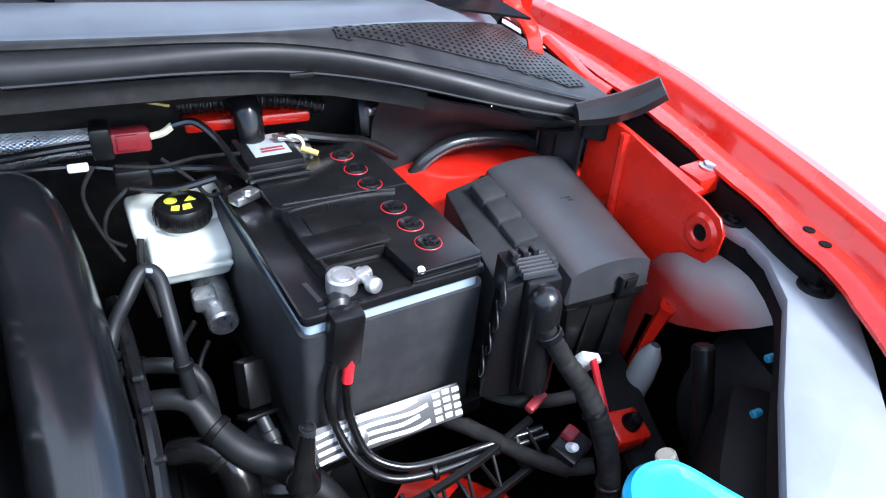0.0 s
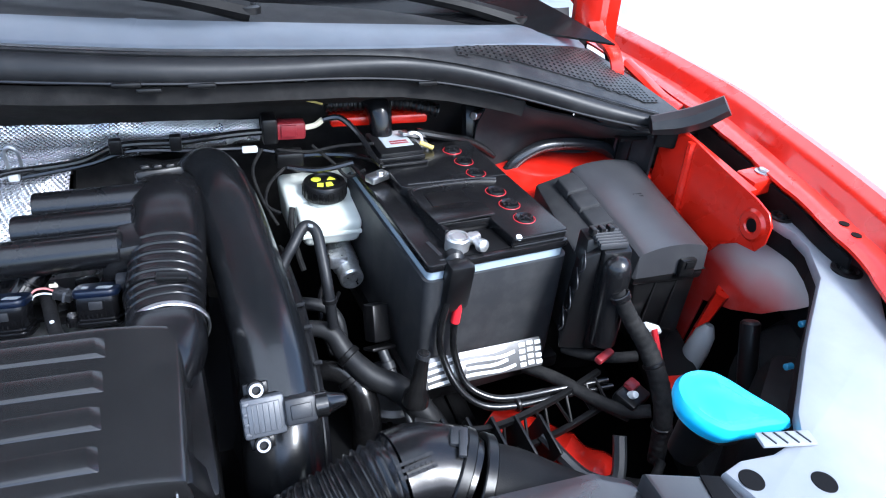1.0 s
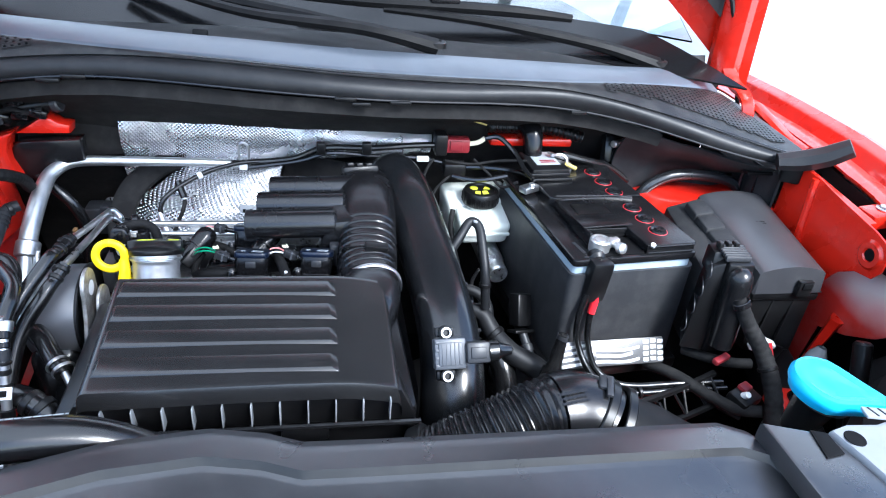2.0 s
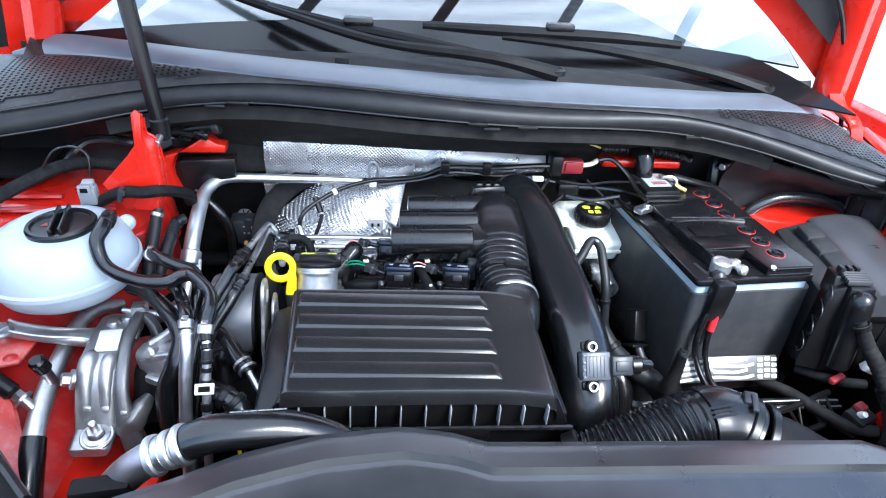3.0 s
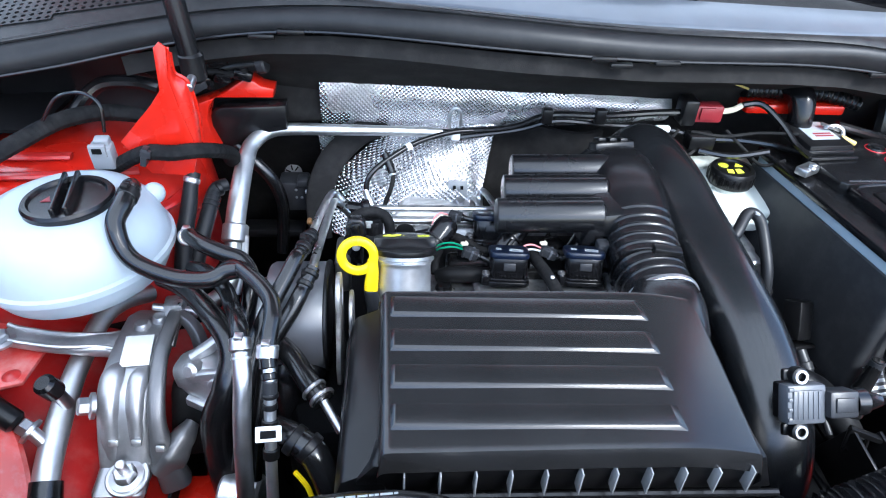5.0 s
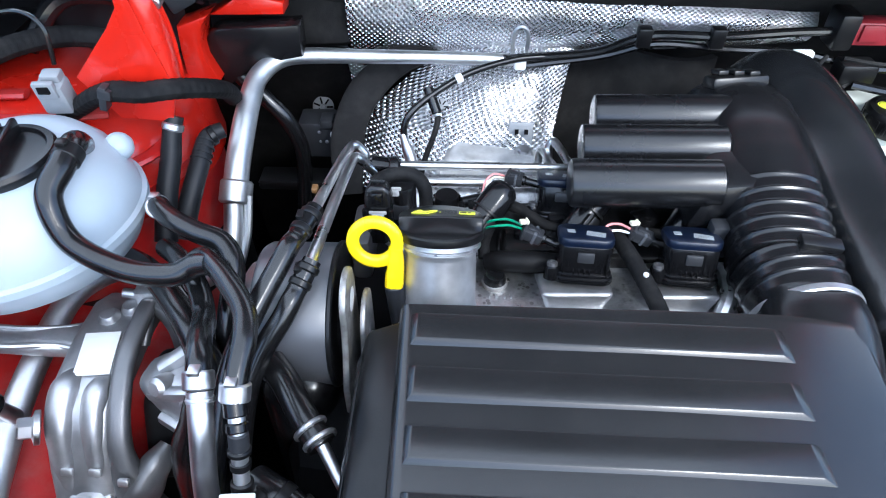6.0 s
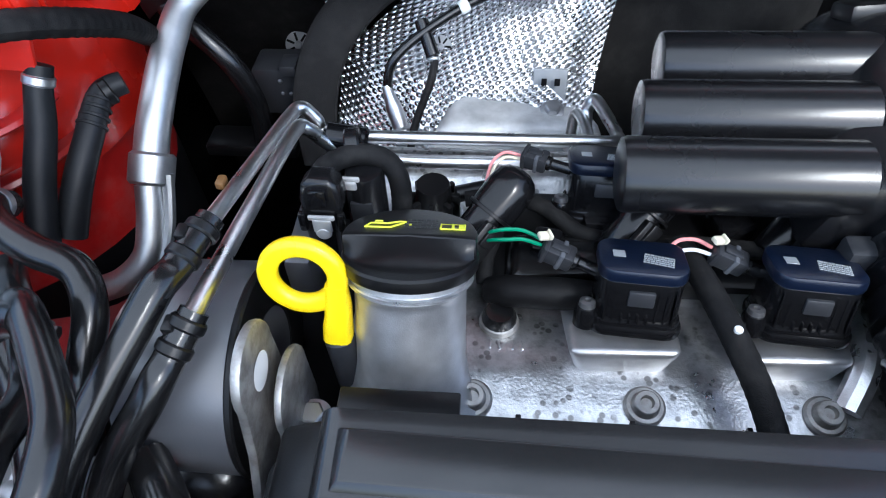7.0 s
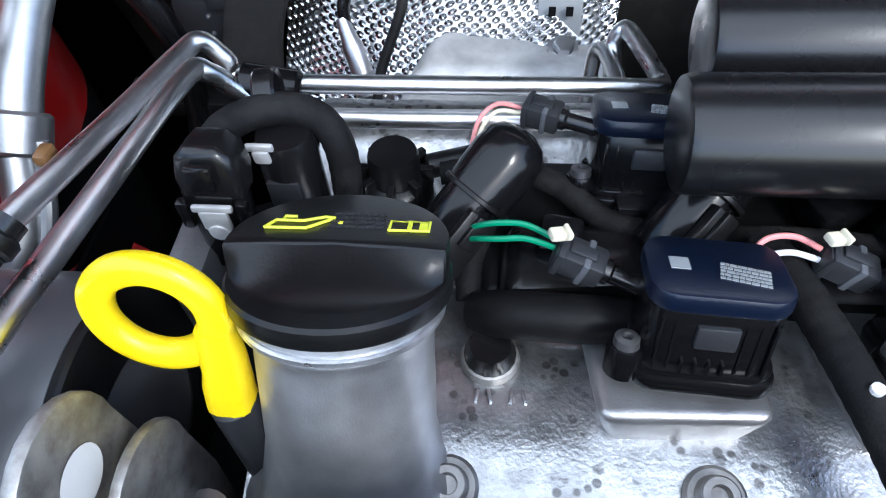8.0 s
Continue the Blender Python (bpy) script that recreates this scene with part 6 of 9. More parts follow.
def firewall_wiring():
    root = thing("firewall_harness", "black cable harness clipped along the firewall", "wiring", (0.1, 0.27, 0.92))
    bm = blank()
    sweep(bm, [(-0.040, 0.255, 0.912), (-0.023, 0.260, 0.911), (0.05, 0.262, 0.918), (0.10, 0.258, 0.938), (0.17, 0.255, 0.940), (0.24, 0.255, 0.946), (0.29, 0.255, 0.948)], 0.0045, 10, 10)
    part("main_cable", bm, RUBBER, root)
    bm = blank()
    sweep(bm, [(-0.02, 0.265, 0.900), (0.06, 0.266, 0.912), (0.11, 0.262, 0.928), (0.18, 0.262, 0.924), (0.25, 0.262, 0.922), (0.30, 0.256, 0.914)], 0.0035, 8, 8)
    part("second_cable", bm, RUBBER, root)
    for x, y, z, l in ((-0.023, 0.262, 0.906, "w"), (0.255, 0.258, 0.923, "w"), (0.095, 0.258, 0.938, "b"), (0.165, 0.255, 0.940, "b")):
        bm = blank()
        box(bm, (x, y - 0.002, z), ((0.012, 0.010, 0.013) if x < 0 else (0.020, 0.009, 0.008)) if l == "w" else (0.014, 0.012, 0.020), 0.002)
        part("cable_clip", bm, WHITE if l == "w" else PLASTIC, root)
    bm = blank()
    box(bm, (0.306, 0.258, 0.948), (0.046, 0.022, 0.024), 0.004, (0, 0, 0))
    box(bm, (0.306, 0.246, 0.950), (0.02, 0.004, 0.016), 0.001)
    part("red_plug", bm, MAROON, root, "dark red cable plug")
    bm = blank()
    box(bm, (0.282, 0.258, 0.950), (0.020, 0.030, 0.036), 0.004)
    part("plug_holder", bm, PLASTIC, root)
    bm = blank()
    sweep(bm, [(0.328, 0.255, 0.95), (0.342, 0.252, 0.954), (0.352, 0.25, 0.962)], 0.004, 8)
    part("pale_lead", bm, CREAM, root)
    bm = blank()
    box(bm, (0.305, 0.245, 0.912), (0.036, 0.024, 0.022), 0.004)
    part("black_plug", bm, PLASTIC, root)
    leads = ([(0.352, 0.25, 0.962), (0.375, 0.245, 0.965), (0.395, 0.22, 0.95), (0.405, 0.19, 0.935), (0.412, 0.165, 0.93)],
             [(0.32, 0.245, 0.914), (0.355, 0.235, 0.918), (0.39, 0.215, 0.922), (0.408, 0.18, 0.93)],
             [(0.30, 0.23, 0.905), (0.34, 0.215, 0.905), (0.385, 0.21, 0.915)])
    for pts in leads:
        bm = blank()
        sweep(bm, pts, 0.0042, 8)
        part("battery_lead", bm, RUBBER, root)
    for pts in ([(0.30, 0.235, 0.905), (0.275, 0.225, 0.885), (0.268, 0.215, 0.86), (0.285, 0.205, 0.85)], [(0.27, 0.24, 0.93), (0.255, 0.23, 0.905), (0.262, 0.22, 0.87), (0.28, 0.20, 0.835)], [(0.335, 0.24, 0.93), (0.36, 0.225, 0.91), (0.375, 0.20, 0.90), (0.395, 0.185, 0.915)], [(0.29, 0.245, 0.925), (0.33, 0.232, 0.925), (0.37, 0.222, 0.935), (0.41, 0.20, 0.945)]):
        bm = blank()
        sweep(bm, pts, 0.0022, 8)
        part("thin_lead", bm, TAPE, root)
    bm = blank()
    sweep(bm, [(0.19, 0.235, 1.030), (0.225, 0.247, 1.011), (0.265, 0.247, 1.003), (0.300, 0.247, 1.000), (0.338, 0.247, 0.989), (0.352, 0.250, 0.984)], 0.0016, 6)
    part("yellow_cord", bm, CORD, root, "thin yellow cord")


def rear_pipe():
    root = thing("vacuum_elbow", "glossy black pipe elbow on a red cross member", "pipe", (0.43, 0.27, 0.93))
    bm = blank()
    sweep(bm, [(0.430, 0.235, 0.925), (0.430, 0.24, 0.955), (0.428, 0.252, 0.975), (0.420, 0.275, 0.982)], [0.015, 0.016, 0.017, 0.016], 18, 8)
    part("elbow", bm, GLOSS, root)
    bm = blank()
    box(bm, (0.435, 0.275, 0.952), (0.14, 0.03, 0.014), 0.004)
    part("cross_member", bm, RED, root, "red painted cross member")
    bm = blank()
    sweep(bm, [(0.36, 0.272, 0.974), (0.41, 0.272, 0.974), (0.47, 0.27, 0.972), (0.52, 0.262, 0.962)], 0.009, 10, 8, wave=(0.001, 0.007, 0, 1))
    part("ribbed_conduit", bm, PLASTIC, root)


def wall_nuts():
    """Star-shaped plastic nuts that hold the insulation."""
    for p, q in (((0.532, 0.229, 1.005), (0.47, 0.05, 1.07)), ((-0.257, 0.372, 0.783), (-0.24, 0.2, 0.85)), ((0.178, 0.318, 0.868), (0.17, 0.2, 0.93)), ((-0.103, 0.247, 0.861), (-0.10, 0.05, 0.95))):
        root = thing("star_nut", "pale star-shaped nut pressed into the firewall lining", "nut", p, group="firewall star nuts")
        m = aim(p, q)
        bm = blank()
        if p[0] < -0.1 and p[2] > 0.85:
            m = m @ Matrix.Scale(0.62, 4)
        lathe(bm, [(0.0135, 0), (0.0135, 0.0015), (0.004, 0.003), (0.003, 0.006), (0, 0.006)], m, 28)
        part("disc", bm, LIGHTGREY, root)
        for k in range(7):
            bm = blank()
            box(bm, (0.0085, 0, 0.0028), (0.008, 0.0022, 0.0012), 0.0003)
            bm.transform(m @ pose(0, 0, 0, 0, 0, k * 360 / 7))
            part("slot", bm, DARK, root)


battery()
terminal_clamp()
rear_terminal()
battery_tray()
fuse_box()
conduit()
brake_reservoir()
master_cylinder()
washer_cap()
front_hose()
low_clutter()
firewall_wiring()
rear_pipe()
wall_nuts()


# ---- engine ----
def lid_height(x, y):
    """Top of the filter lid: a gentle slope that falls away a little towards the duct side."""
    d, e = max(0.0, x - 0.10), max(0.0, x)
    return 0.9315 + (y + 0.086) * 0.155 - e * e * 0.14 - d * d * 2.0


def air_filter():
    root = thing("air_filter_box", "satin black air filter box with stepped lid on the engine", "air filter", (0.03, -0.16, 0.80))
    x0, x1, y0, y1 = -0.118, 0.165, -0.2445, -0.0925
    bm = blank()
    nx, ny = 70, 60

    def fn(u, v):
        y = y0 + (y1 - y0) * v
        r = x1 - 0.002 * v
        u = 0.5 - 0.5 * math.cos(math.pi * u)
        x = x0 + (r - x0) * u
        z = lid_height(x, y)
        e = min(u * (x1 - x0), (1 - u) * (x1 - x0) * 1.5, (1 - v) * 0.152 * 2.2)
        if e < 0.008:
            k = 1 - e / 0.008
            z -= 0.009 * (1 - math.sqrt(max(0, 1 - k * k)))
        if v * 0.152 < 0.004:
            k = 1 - v * 0.152 / 0.004
            z -= 0.005 * (1 - math.sqrt(max(0, 1 - k * k)))
        return V(x, y, z)
    sheet(bm, fn, nx, ny)
    # skirt
    rim = [e for e in bm.edges if e.is_boundary]
    out = bmesh.ops.extrude_edge_only(bm, edges=rim)
    for v in [g for g in out["geom"] if isinstance(g, bmesh.types.BMVert)]:
        c = v.co - V(0.03, -0.155, 0)
        front = v.co.y < y0 + 0.001
        v.co += V(0.002 if c.x > 0 else -0.002, -0.002 if front else 0.001, -0.011 if front else -0.030)
    lid = part("lid", bm, LID, root, "satin black stepped lid")
    # four raised louvre bars with blunt slanted ends
    for k in range(4):
        yf = -0.1232 - 0.0340 * k
        low = [(-0.1105, yf), (0.1085, yf - 0.0042), (0.1065, yf + 0.0175), (-0.1105, yf + 0.0215)]
        high = [(-0.1070, yf + 0.0032), (0.1008, yf - 0.0008), (0.0988, yf + 0.0165), (-0.1060, yf + 0.0200)]
        bm = blank()
        hexa(bm, [(x, y, lid_height(x, y) - 0.0004) for x, y in low], [(x, y, lid_height(x, y) + 0.0028) for x, y in high], 0.0007)
        part("louvre_bar", bm, LID, lid)
    bm = blank()
    # lower shell with a sloping front apron
    hexa(bm, [(-0.150, -0.229, 0.78), (0.184, -0.235, 0.78), (0.180, -0.096, 0.78), (-0.145, -0.096, 0.80)], [(-0.150, -0.231, 0.862), (0.184, -0.237, 0.866), (0.176, -0.092, 0.885), (-0.148, -0.092, 0.880)], 0.006)
    part("lower_shell", bm, PLASTIC, root)
    bm = blank()
    hexa(bm, [(-0.146, -0.235, 0.852), (0.184, -0.242, 0.854), (0.176, -0.208, 0.862), (-0.126, -0.208, 0.862)], [(-0.122, -0.2435, 0.894), (0.166, -0.2435, 0.894), (0.164, -0.212, 0.896), (-0.116, -0.212, 0.896)], 0.003)
    part("front_apron", bm, PLASTIC, root)
    # fins coloured pale grey for the light their edges catch
    for i in range(11):
        x = -0.100 + 0.0255 * i
        bm = blank()
        box(bm, (x, -0.2425 - 0.0003 * i, 0.876), (0.0013, 0.012, 0.024), 0.0004)
        part("lit_apron_fin", bm, LIGHTGREY, root)
    bm = blank()
    sweep(bm, [(-0.148, -0.240, 0.853), (0.02, -0.243, 0.854), (0.186, -0.2465, 0.855)], 0.0032, 8, 4)
    part("front_edge", bm, SATIN, root)
    for x in (-0.135, 0.075):
        bm = blank()
        box(bm, (x, -0.243, 0.846), (0.045, 0.008, 0.018), 0.003)
        part("front_latch", bm, PLASTIC, root)
    bm = blank()
    hexa(bm, [(-0.152, -0.240, 0.85), (-0.112, -0.240, 0.85), (-0.112, -0.085, 0.865), (-0.148, -0.085, 0.865)], [(-0.146, -0.238, 0.868), (-0.114, -0.236, 0.882), (-0.114, -0.085, 0.905), (-0.140, -0.085, 0.893)], 0.003)
    part("side_apron", bm, PLASTIC, root)
    for i in range(7):
        bm = blank()
        y = -0.222 + 0.021 * i
        box(bm, (-0.124, y, 0.8775 + (y + 0.16) * 0.11), (0.012, 0.002, 0.010), 0.0006, (0, -20, 0))
        part("side_hook", bm, PLASTIC, root)
    bm = blank()
    box(bm, (-0.095, -0.074, 0.892), (0.05, 0.012, 0.008), 0.001)
    part("rear_ledge", bm, PLASTIC, root)
    bm = blank()
    hexa(bm, [(-0.118, -0.100, 0.840), (0.165, -0.100, 0.840), (0.165, -0.060, 0.845), (-0.118, -0.064, 0.845)], [(-0.118, -0.100, 0.866), (0.165, -0.100, 0.866), (0.165, -0.0595, 0.860), (-0.118, -0.064, 0.860)], 0.002)
    part("rear_skirt", bm, MATT, root)
    for x in (-0.045, 0.005, 0.055):
        bm = blank()
        box(bm, (x, -0.072, 0.8655), (0.0025, 0.020, 0.006), 0.0006)
        part("skirt_rib", bm, PLASTIC, root)


def intake_pipe():
    """The flattened pipe from the filter to the back of the engine, with ring bellows and three resonator drums."""
    root = thing("intake_pipe", "black intake pipe with bellows and three resonator drums", "pipe", (0.135, 0.03, 0.90))
    bm = blank()
    sweep(bm, [(0.138, -0.128, 0.878), (0.141, -0.105, 0.8855), (0.147, -0.080, 0.8885), (0.1495, -0.060, 0.889)], [0.028, 0.034, 0.034, 0.0325], 32, 10, wide=1.06, power=2.6)
    part("flared_outlet", bm, SATIN, root)
    bm = blank()
    sweep(bm, [(0.1497, -0.064, 0.889), (0.1485, -0.045, 0.8915), (0.147, -0.022, 0.8955)], 0.0315, 36, 10, wide=1.08, power=2.4, wave=(0.0010, 0.0105, 0.30, 1.0, 4))
    part("collar", bm, SATIN, root)
    bm = blank()
    sweep(bm, [(0.1475, -0.024, 0.895), (0.149, -0.005, 0.8985), (0.151, 0.018, 0.9035), (0.152, 0.042, 0.909)], 0.0325, 36, 10, wide=1.10, power=2.4, wave=(0.0014, 0.0128, 0.0, 1.0, 5))
    part("bellows", bm, SATIN, root)
    bm = blank()
    sweep(bm, [(0.152, 0.040, 0.9085), (0.153, 0.070, 0.915), (0.153, 0.100, 0.9205), (0.153, 0.132, 0.920), (0.152, 0.152, 0.905), (0.150, 0.162, 0.85)], [0.0325, 0.034, 0.0345, 0.035, 0.036, 0.034], 30, 10, wide=1.14, power=2.6)
    part("rear_elbow", bm, SATIN, root)
    bm = blank()
    ring_flat(bm, 0.0325, 0.0350, 0.006, aim((0.1498, -0.064, 0.889), (0.1485, -0.045, 0.8915)) @ Matrix.Diagonal((1.08, 1.02, 1, 1)), 40)
    part("clamp_band", bm, STEEL, root, "bright metal clamp band")
    bm = blank()
    box(bm, (0.158, -0.030, 0.9275), (0.028, 0.010, 0.006), 0.0015, (10, 6, -4))
    part("clamp_tab", bm, PLASTIC, root)
    bm = blank()
    hexa(bm, [(0.086, 0.02, 0.89), (0.14, 0.02, 0.89), (0.14, 0.145, 0.90), (0.090, 0.145, 0.90)], [(0.100, 0.022, 0.932), (0.14, 0.022, 0.936), (0.14, 0.14, 0.948), (0.104, 0.14, 0.944)], 0.008)
    part("resonator_block", bm, SATIN, root)
    for xl, y, z, r in ((0.0, 0.041, 0.920, 0.0185), (0.012, 0.079, 0.927, 0.0180), (0.026, 0.116, 0.933, 0.0175)):
        bm = blank()
        lathe(bm, [(0, 0), (r - 0.003, 0), (r - 0.0008, 0.0008), (r, 0.003), (r, 0.11), (r - 0.004, 0.113), (0, 0.113)], aim((xl, y, z), (xl + 1, y - 0.02, z + 0.03)), 40)
        part("resonator_drum", bm, DRUM, root)
    bm = blank()
    box(bm, (0.112, 0.012, 0.893), (0.018, 0.014, 0.03), 0.003)
    part("support_foot", bm, GREY, root)
    bm = blank()
    box(bm, (0.148, 0.148, 0.950), (0.05, 0.02, 0.010), 0.003, (-20, 0, 10))
    part("wire_guide", bm, PLASTIC, root)
    for i in range(3):
        bm = blank()
        box(bm, (0.134 + 0.013 * i, 0.152, 0.956), (0.009, 0.014, 0.004), 0.001, (-20, 0, 10))
        part("guide_tooth", bm, PLASTIC, root)


def charge_duct():
    root = thing("charge_air_duct", "large smooth black charge air duct beside the filter", "duct", (0.25, 0.0, 0.75))
    line = [(0.178, 0.205, 0.86), (0.188, 0.198, 0.903), (0.200, 0.172, 0.925), (0.214, 0.12, 0.918), (0.225, 0.055, 0.897), (0.234, -0.03, 0.875), (0.239, -0.10, 0.852), (0.238, -0.155, 0.820), (0.234, -0.185, 0.770), (0.230, -0.20, 0.68)]
    bm = blank()
    sweep(bm, line, [0.034, 0.035, 0.0355, 0.0345, 0.034, 0.0335, 0.0335, 0.034, 0.034, 0.034], 36, 10, wide=1.06, power=2.3)
    part("duct_body", bm, DUCT, root)
    bm = blank()
    up = [(q[0] + 0.0335, q[1], q[2] - 0.006) for q in line[3:8]]
    sweep(bm, up, 0.0028, 8, 8)
    part("mould_seam", bm, SATIN, root)
    for k, (x, y, z) in enumerate(((0.266, -0.015, 0.870), (0.270, -0.055, 0.858), (0.273, -0.085, 0.848))):
        bm = blank()
        bmesh.ops.create_uvsphere(bm, u_segments=10, v_segments=8, radius=0.004, matrix=pose(x, y, z))
        part("seam_stud", bm, PLASTIC, root)


def map_sensor():
    root = thing("pressure_sensor", "dark grey pressure sensor with two screws on the duct", "sensor", (0.25, -0.18, 0.87))
    m = pose(0.2245, -0.188, 0.890, 56, 0, 2) @ Matrix.Scale(0.84, 4)
    bm = blank()
    box(bm, (-0.004, 0.0, 0.004), (0.040, 0.038, 0.016), 0.003)
    box(bm, (-0.004, 0.0, 0.012), (0.030, 0.028, 0.004), 0.001)
    for i in range(4):
        box(bm, (-0.020, -0.014 + 0.0095 * i, 0.010), (0.006, 0.004, 0.006), 0.001)
    bm.transform(m)
    body = part("sensor_body", bm, SENSOR, root)
    for i in range(5):
        bm = blank()
        box(bm, (-0.0145 + 0.0052 * i, 0.0, 0.0143), (0.0012, 0.026, 0.0012), 0.0003)
        bm.transform(m)
        part("face_rib", bm, SENSOR, body)
    bm = blank()
    box(bm, (0.030, 0.0, 0.008), (0.030, 0.026, 0.022), 0.003)
    box(bm, (0.030, 0.0, 0.019), (0.020, 0.014, 0.004), 0.001)
    bm.transform(m)
    part("socket", bm, GREY, root)
    bm = blank()
    lathe(bm, [(0.013, 0), (0.013, 0.012), (0.010, 0.016), (0.006, 0.030), (0, 0.034)], m @ pose(0.044, 0, 0.008, 0, 90, 0), 20)
    part("cable_boot", bm, RUBBER, root)
    for y in (0.026, -0.027):
        bm = blank()
        lathe(bm, [(0, 0), (0.0085, 0), (0.0085, 0.010), (0.007, 0.011), (0.0045, 0.011), (0.004, 0.007), (0, 0.007)], m @ pose(-0.008, y, -0.002), 24)
        lug = part("screw_lug", bm, PLASTIC, root)
        bm = blank()
        ring_flat(bm, 0.0042, 0.0068, 0.0015, m @ pose(-0.008, y, 0.0088), 22, 0.0003)
        part("screw", bm, STEEL, lug, "bright screw collar")
    bm = blank()
    box(bm, (-0.008, 0.026, -0.003), (0.024, 0.012, 0.006), 0.002)
    box(bm, (-0.008, -0.027, -0.003), (0.024, 0.012, 0.006), 0.002)
    box(bm, (-0.004, 0.0, -0.009), (0.036, 0.036, 0.014), 0.003)
    bm.transform(m)
    part("base_flange", bm, PLASTIC, root)


LEAN_BACK = -19


def valve_cover():
    root = thing("valve_cover", "stained cast aluminium valve cover with bolts", "engine cover", (0.03, 0.0, 0.80))
    prof = [(-0.110, 0.70), (-0.106, 0.800), (-0.096, 0.820), (-0.082, 0.835), (-0.066, 0.8455), (-0.050, 0.852), (-0.035, 0.8555), (-0.020, 0.8565), (0.03, 0.852), (0.058, 0.846), (0.068, 0.849), (0.096, 0.868), (0.104, 0.872), (0.114, 0.872), (0.122, 0.86), (0.128, 0.70)]
    bm = blank()

    def fn(u, v):
        k = v * (len(prof) - 1)
        i = min(int(k), len(prof) - 2)
        y, z = [prof[i][j] + (prof[i + 1][j] - prof[i][j]) * (k - i) for j in (0, 1)]
        x = -0.130 + 0.256 * u
        return V(x, y, z + (0.0012 * noise.noise(V(x * 40, y * 40, 1)) if 0.2 < v < 0.9 else 0))
    sheet(bm, fn, 60, 48)
    part("casting", bm, SPOTTED, root)
    for x, y in ((-0.066, -0.048), (0.015, -0.047), (0.097, -0.047)):
        bm = blank()
        lathe(bm, [(0.0098, -0.004), (0.0098, 0.0), (0.0086, 0.0012), (0.0068, 0.0014), (0.0066, 0.0018), (0.0060, 0.0056), (0.0054, 0.0062), (0.0033, 0.0062), (0.0028, 0.0034), (0, 0.0034)], pose(x, y, 0.8540, 10, 0, 0), 26)
        part("bolt", bm, WORN, root)
    for x in (-0.025, 0.055):
        bm = blank()
        box(bm, (x, -0.062, 0.848), (0.014, 0.012, 0.007), 0.002, (28, 0, 0))
        part("locating_block", bm, ALU, root)
    for x in (0.010, 0.0885):
        bm = blank()
        # flat-faced cast pedestal whose corners are cut back towards the deck
        hexa(bm, [(x - 0.020, -0.0300, 0.836), (x + 0.010, -0.0290, 0.836), (x + 0.026, 0.026, 0.84), (x - 0.032, 0.026, 0.84)], [(x - 0.0320, -0.0315, 0.8725), (x + 0.0225, -0.0295, 0.8725), (x + 0.027, 0.022, 0.858), (x - 0.034, 0.022, 0.858)], 0.0045, 4)
        part("coil_boss", bm, MOUNT, root)
    bm = blank()
    hexa(bm, [(0.115, -0.100, 0.70), (0.165, -0.095, 0.70), (0.165, 0.115, 0.70), (0.115, 0.118, 0.70)], [(0.115, -0.085, 0.800), (0.155, -0.080, 0.795), (0.155, 0.100, 0.825), (0.115, 0.105, 0.835)], 0.006)
    part("end_housing", bm, MATT, root, "black end of the cylinder head")
    # cast letters that cannot be made out
    for i, w in enumerate((0.003, 0.002, 0.0045, 0.0045)):
        bm = blank()
        box(bm, (-0.058 + 0.0042 * i + (0.003 if i > 1 else 0), -0.0185, 0.8566), (0.0012, 0.0052, 0.0012), 0.0003, (0, 0, 12 if i % 2 else -8))
        part("cast_mark", bm, ALU, root)
    bm = blank()
    lathe(bm, [(0.0105, 0.0), (0.0098, 0.003), (0.0075, 0.004), (0.0075, 0)], pose(-0.054, -0.004, 0.8555), 24)
    part("small_boss", bm, WORN, root)
    bm = blank()
    sweep(bm, [(0.106, -0.045, 0.856), (0.117, -0.025, 0.866), (0.124, 0.005, 0.862), (0.122, 0.03, 0.845)], 0.007, 10)
    part("cast_rib", bm, ALU, root)


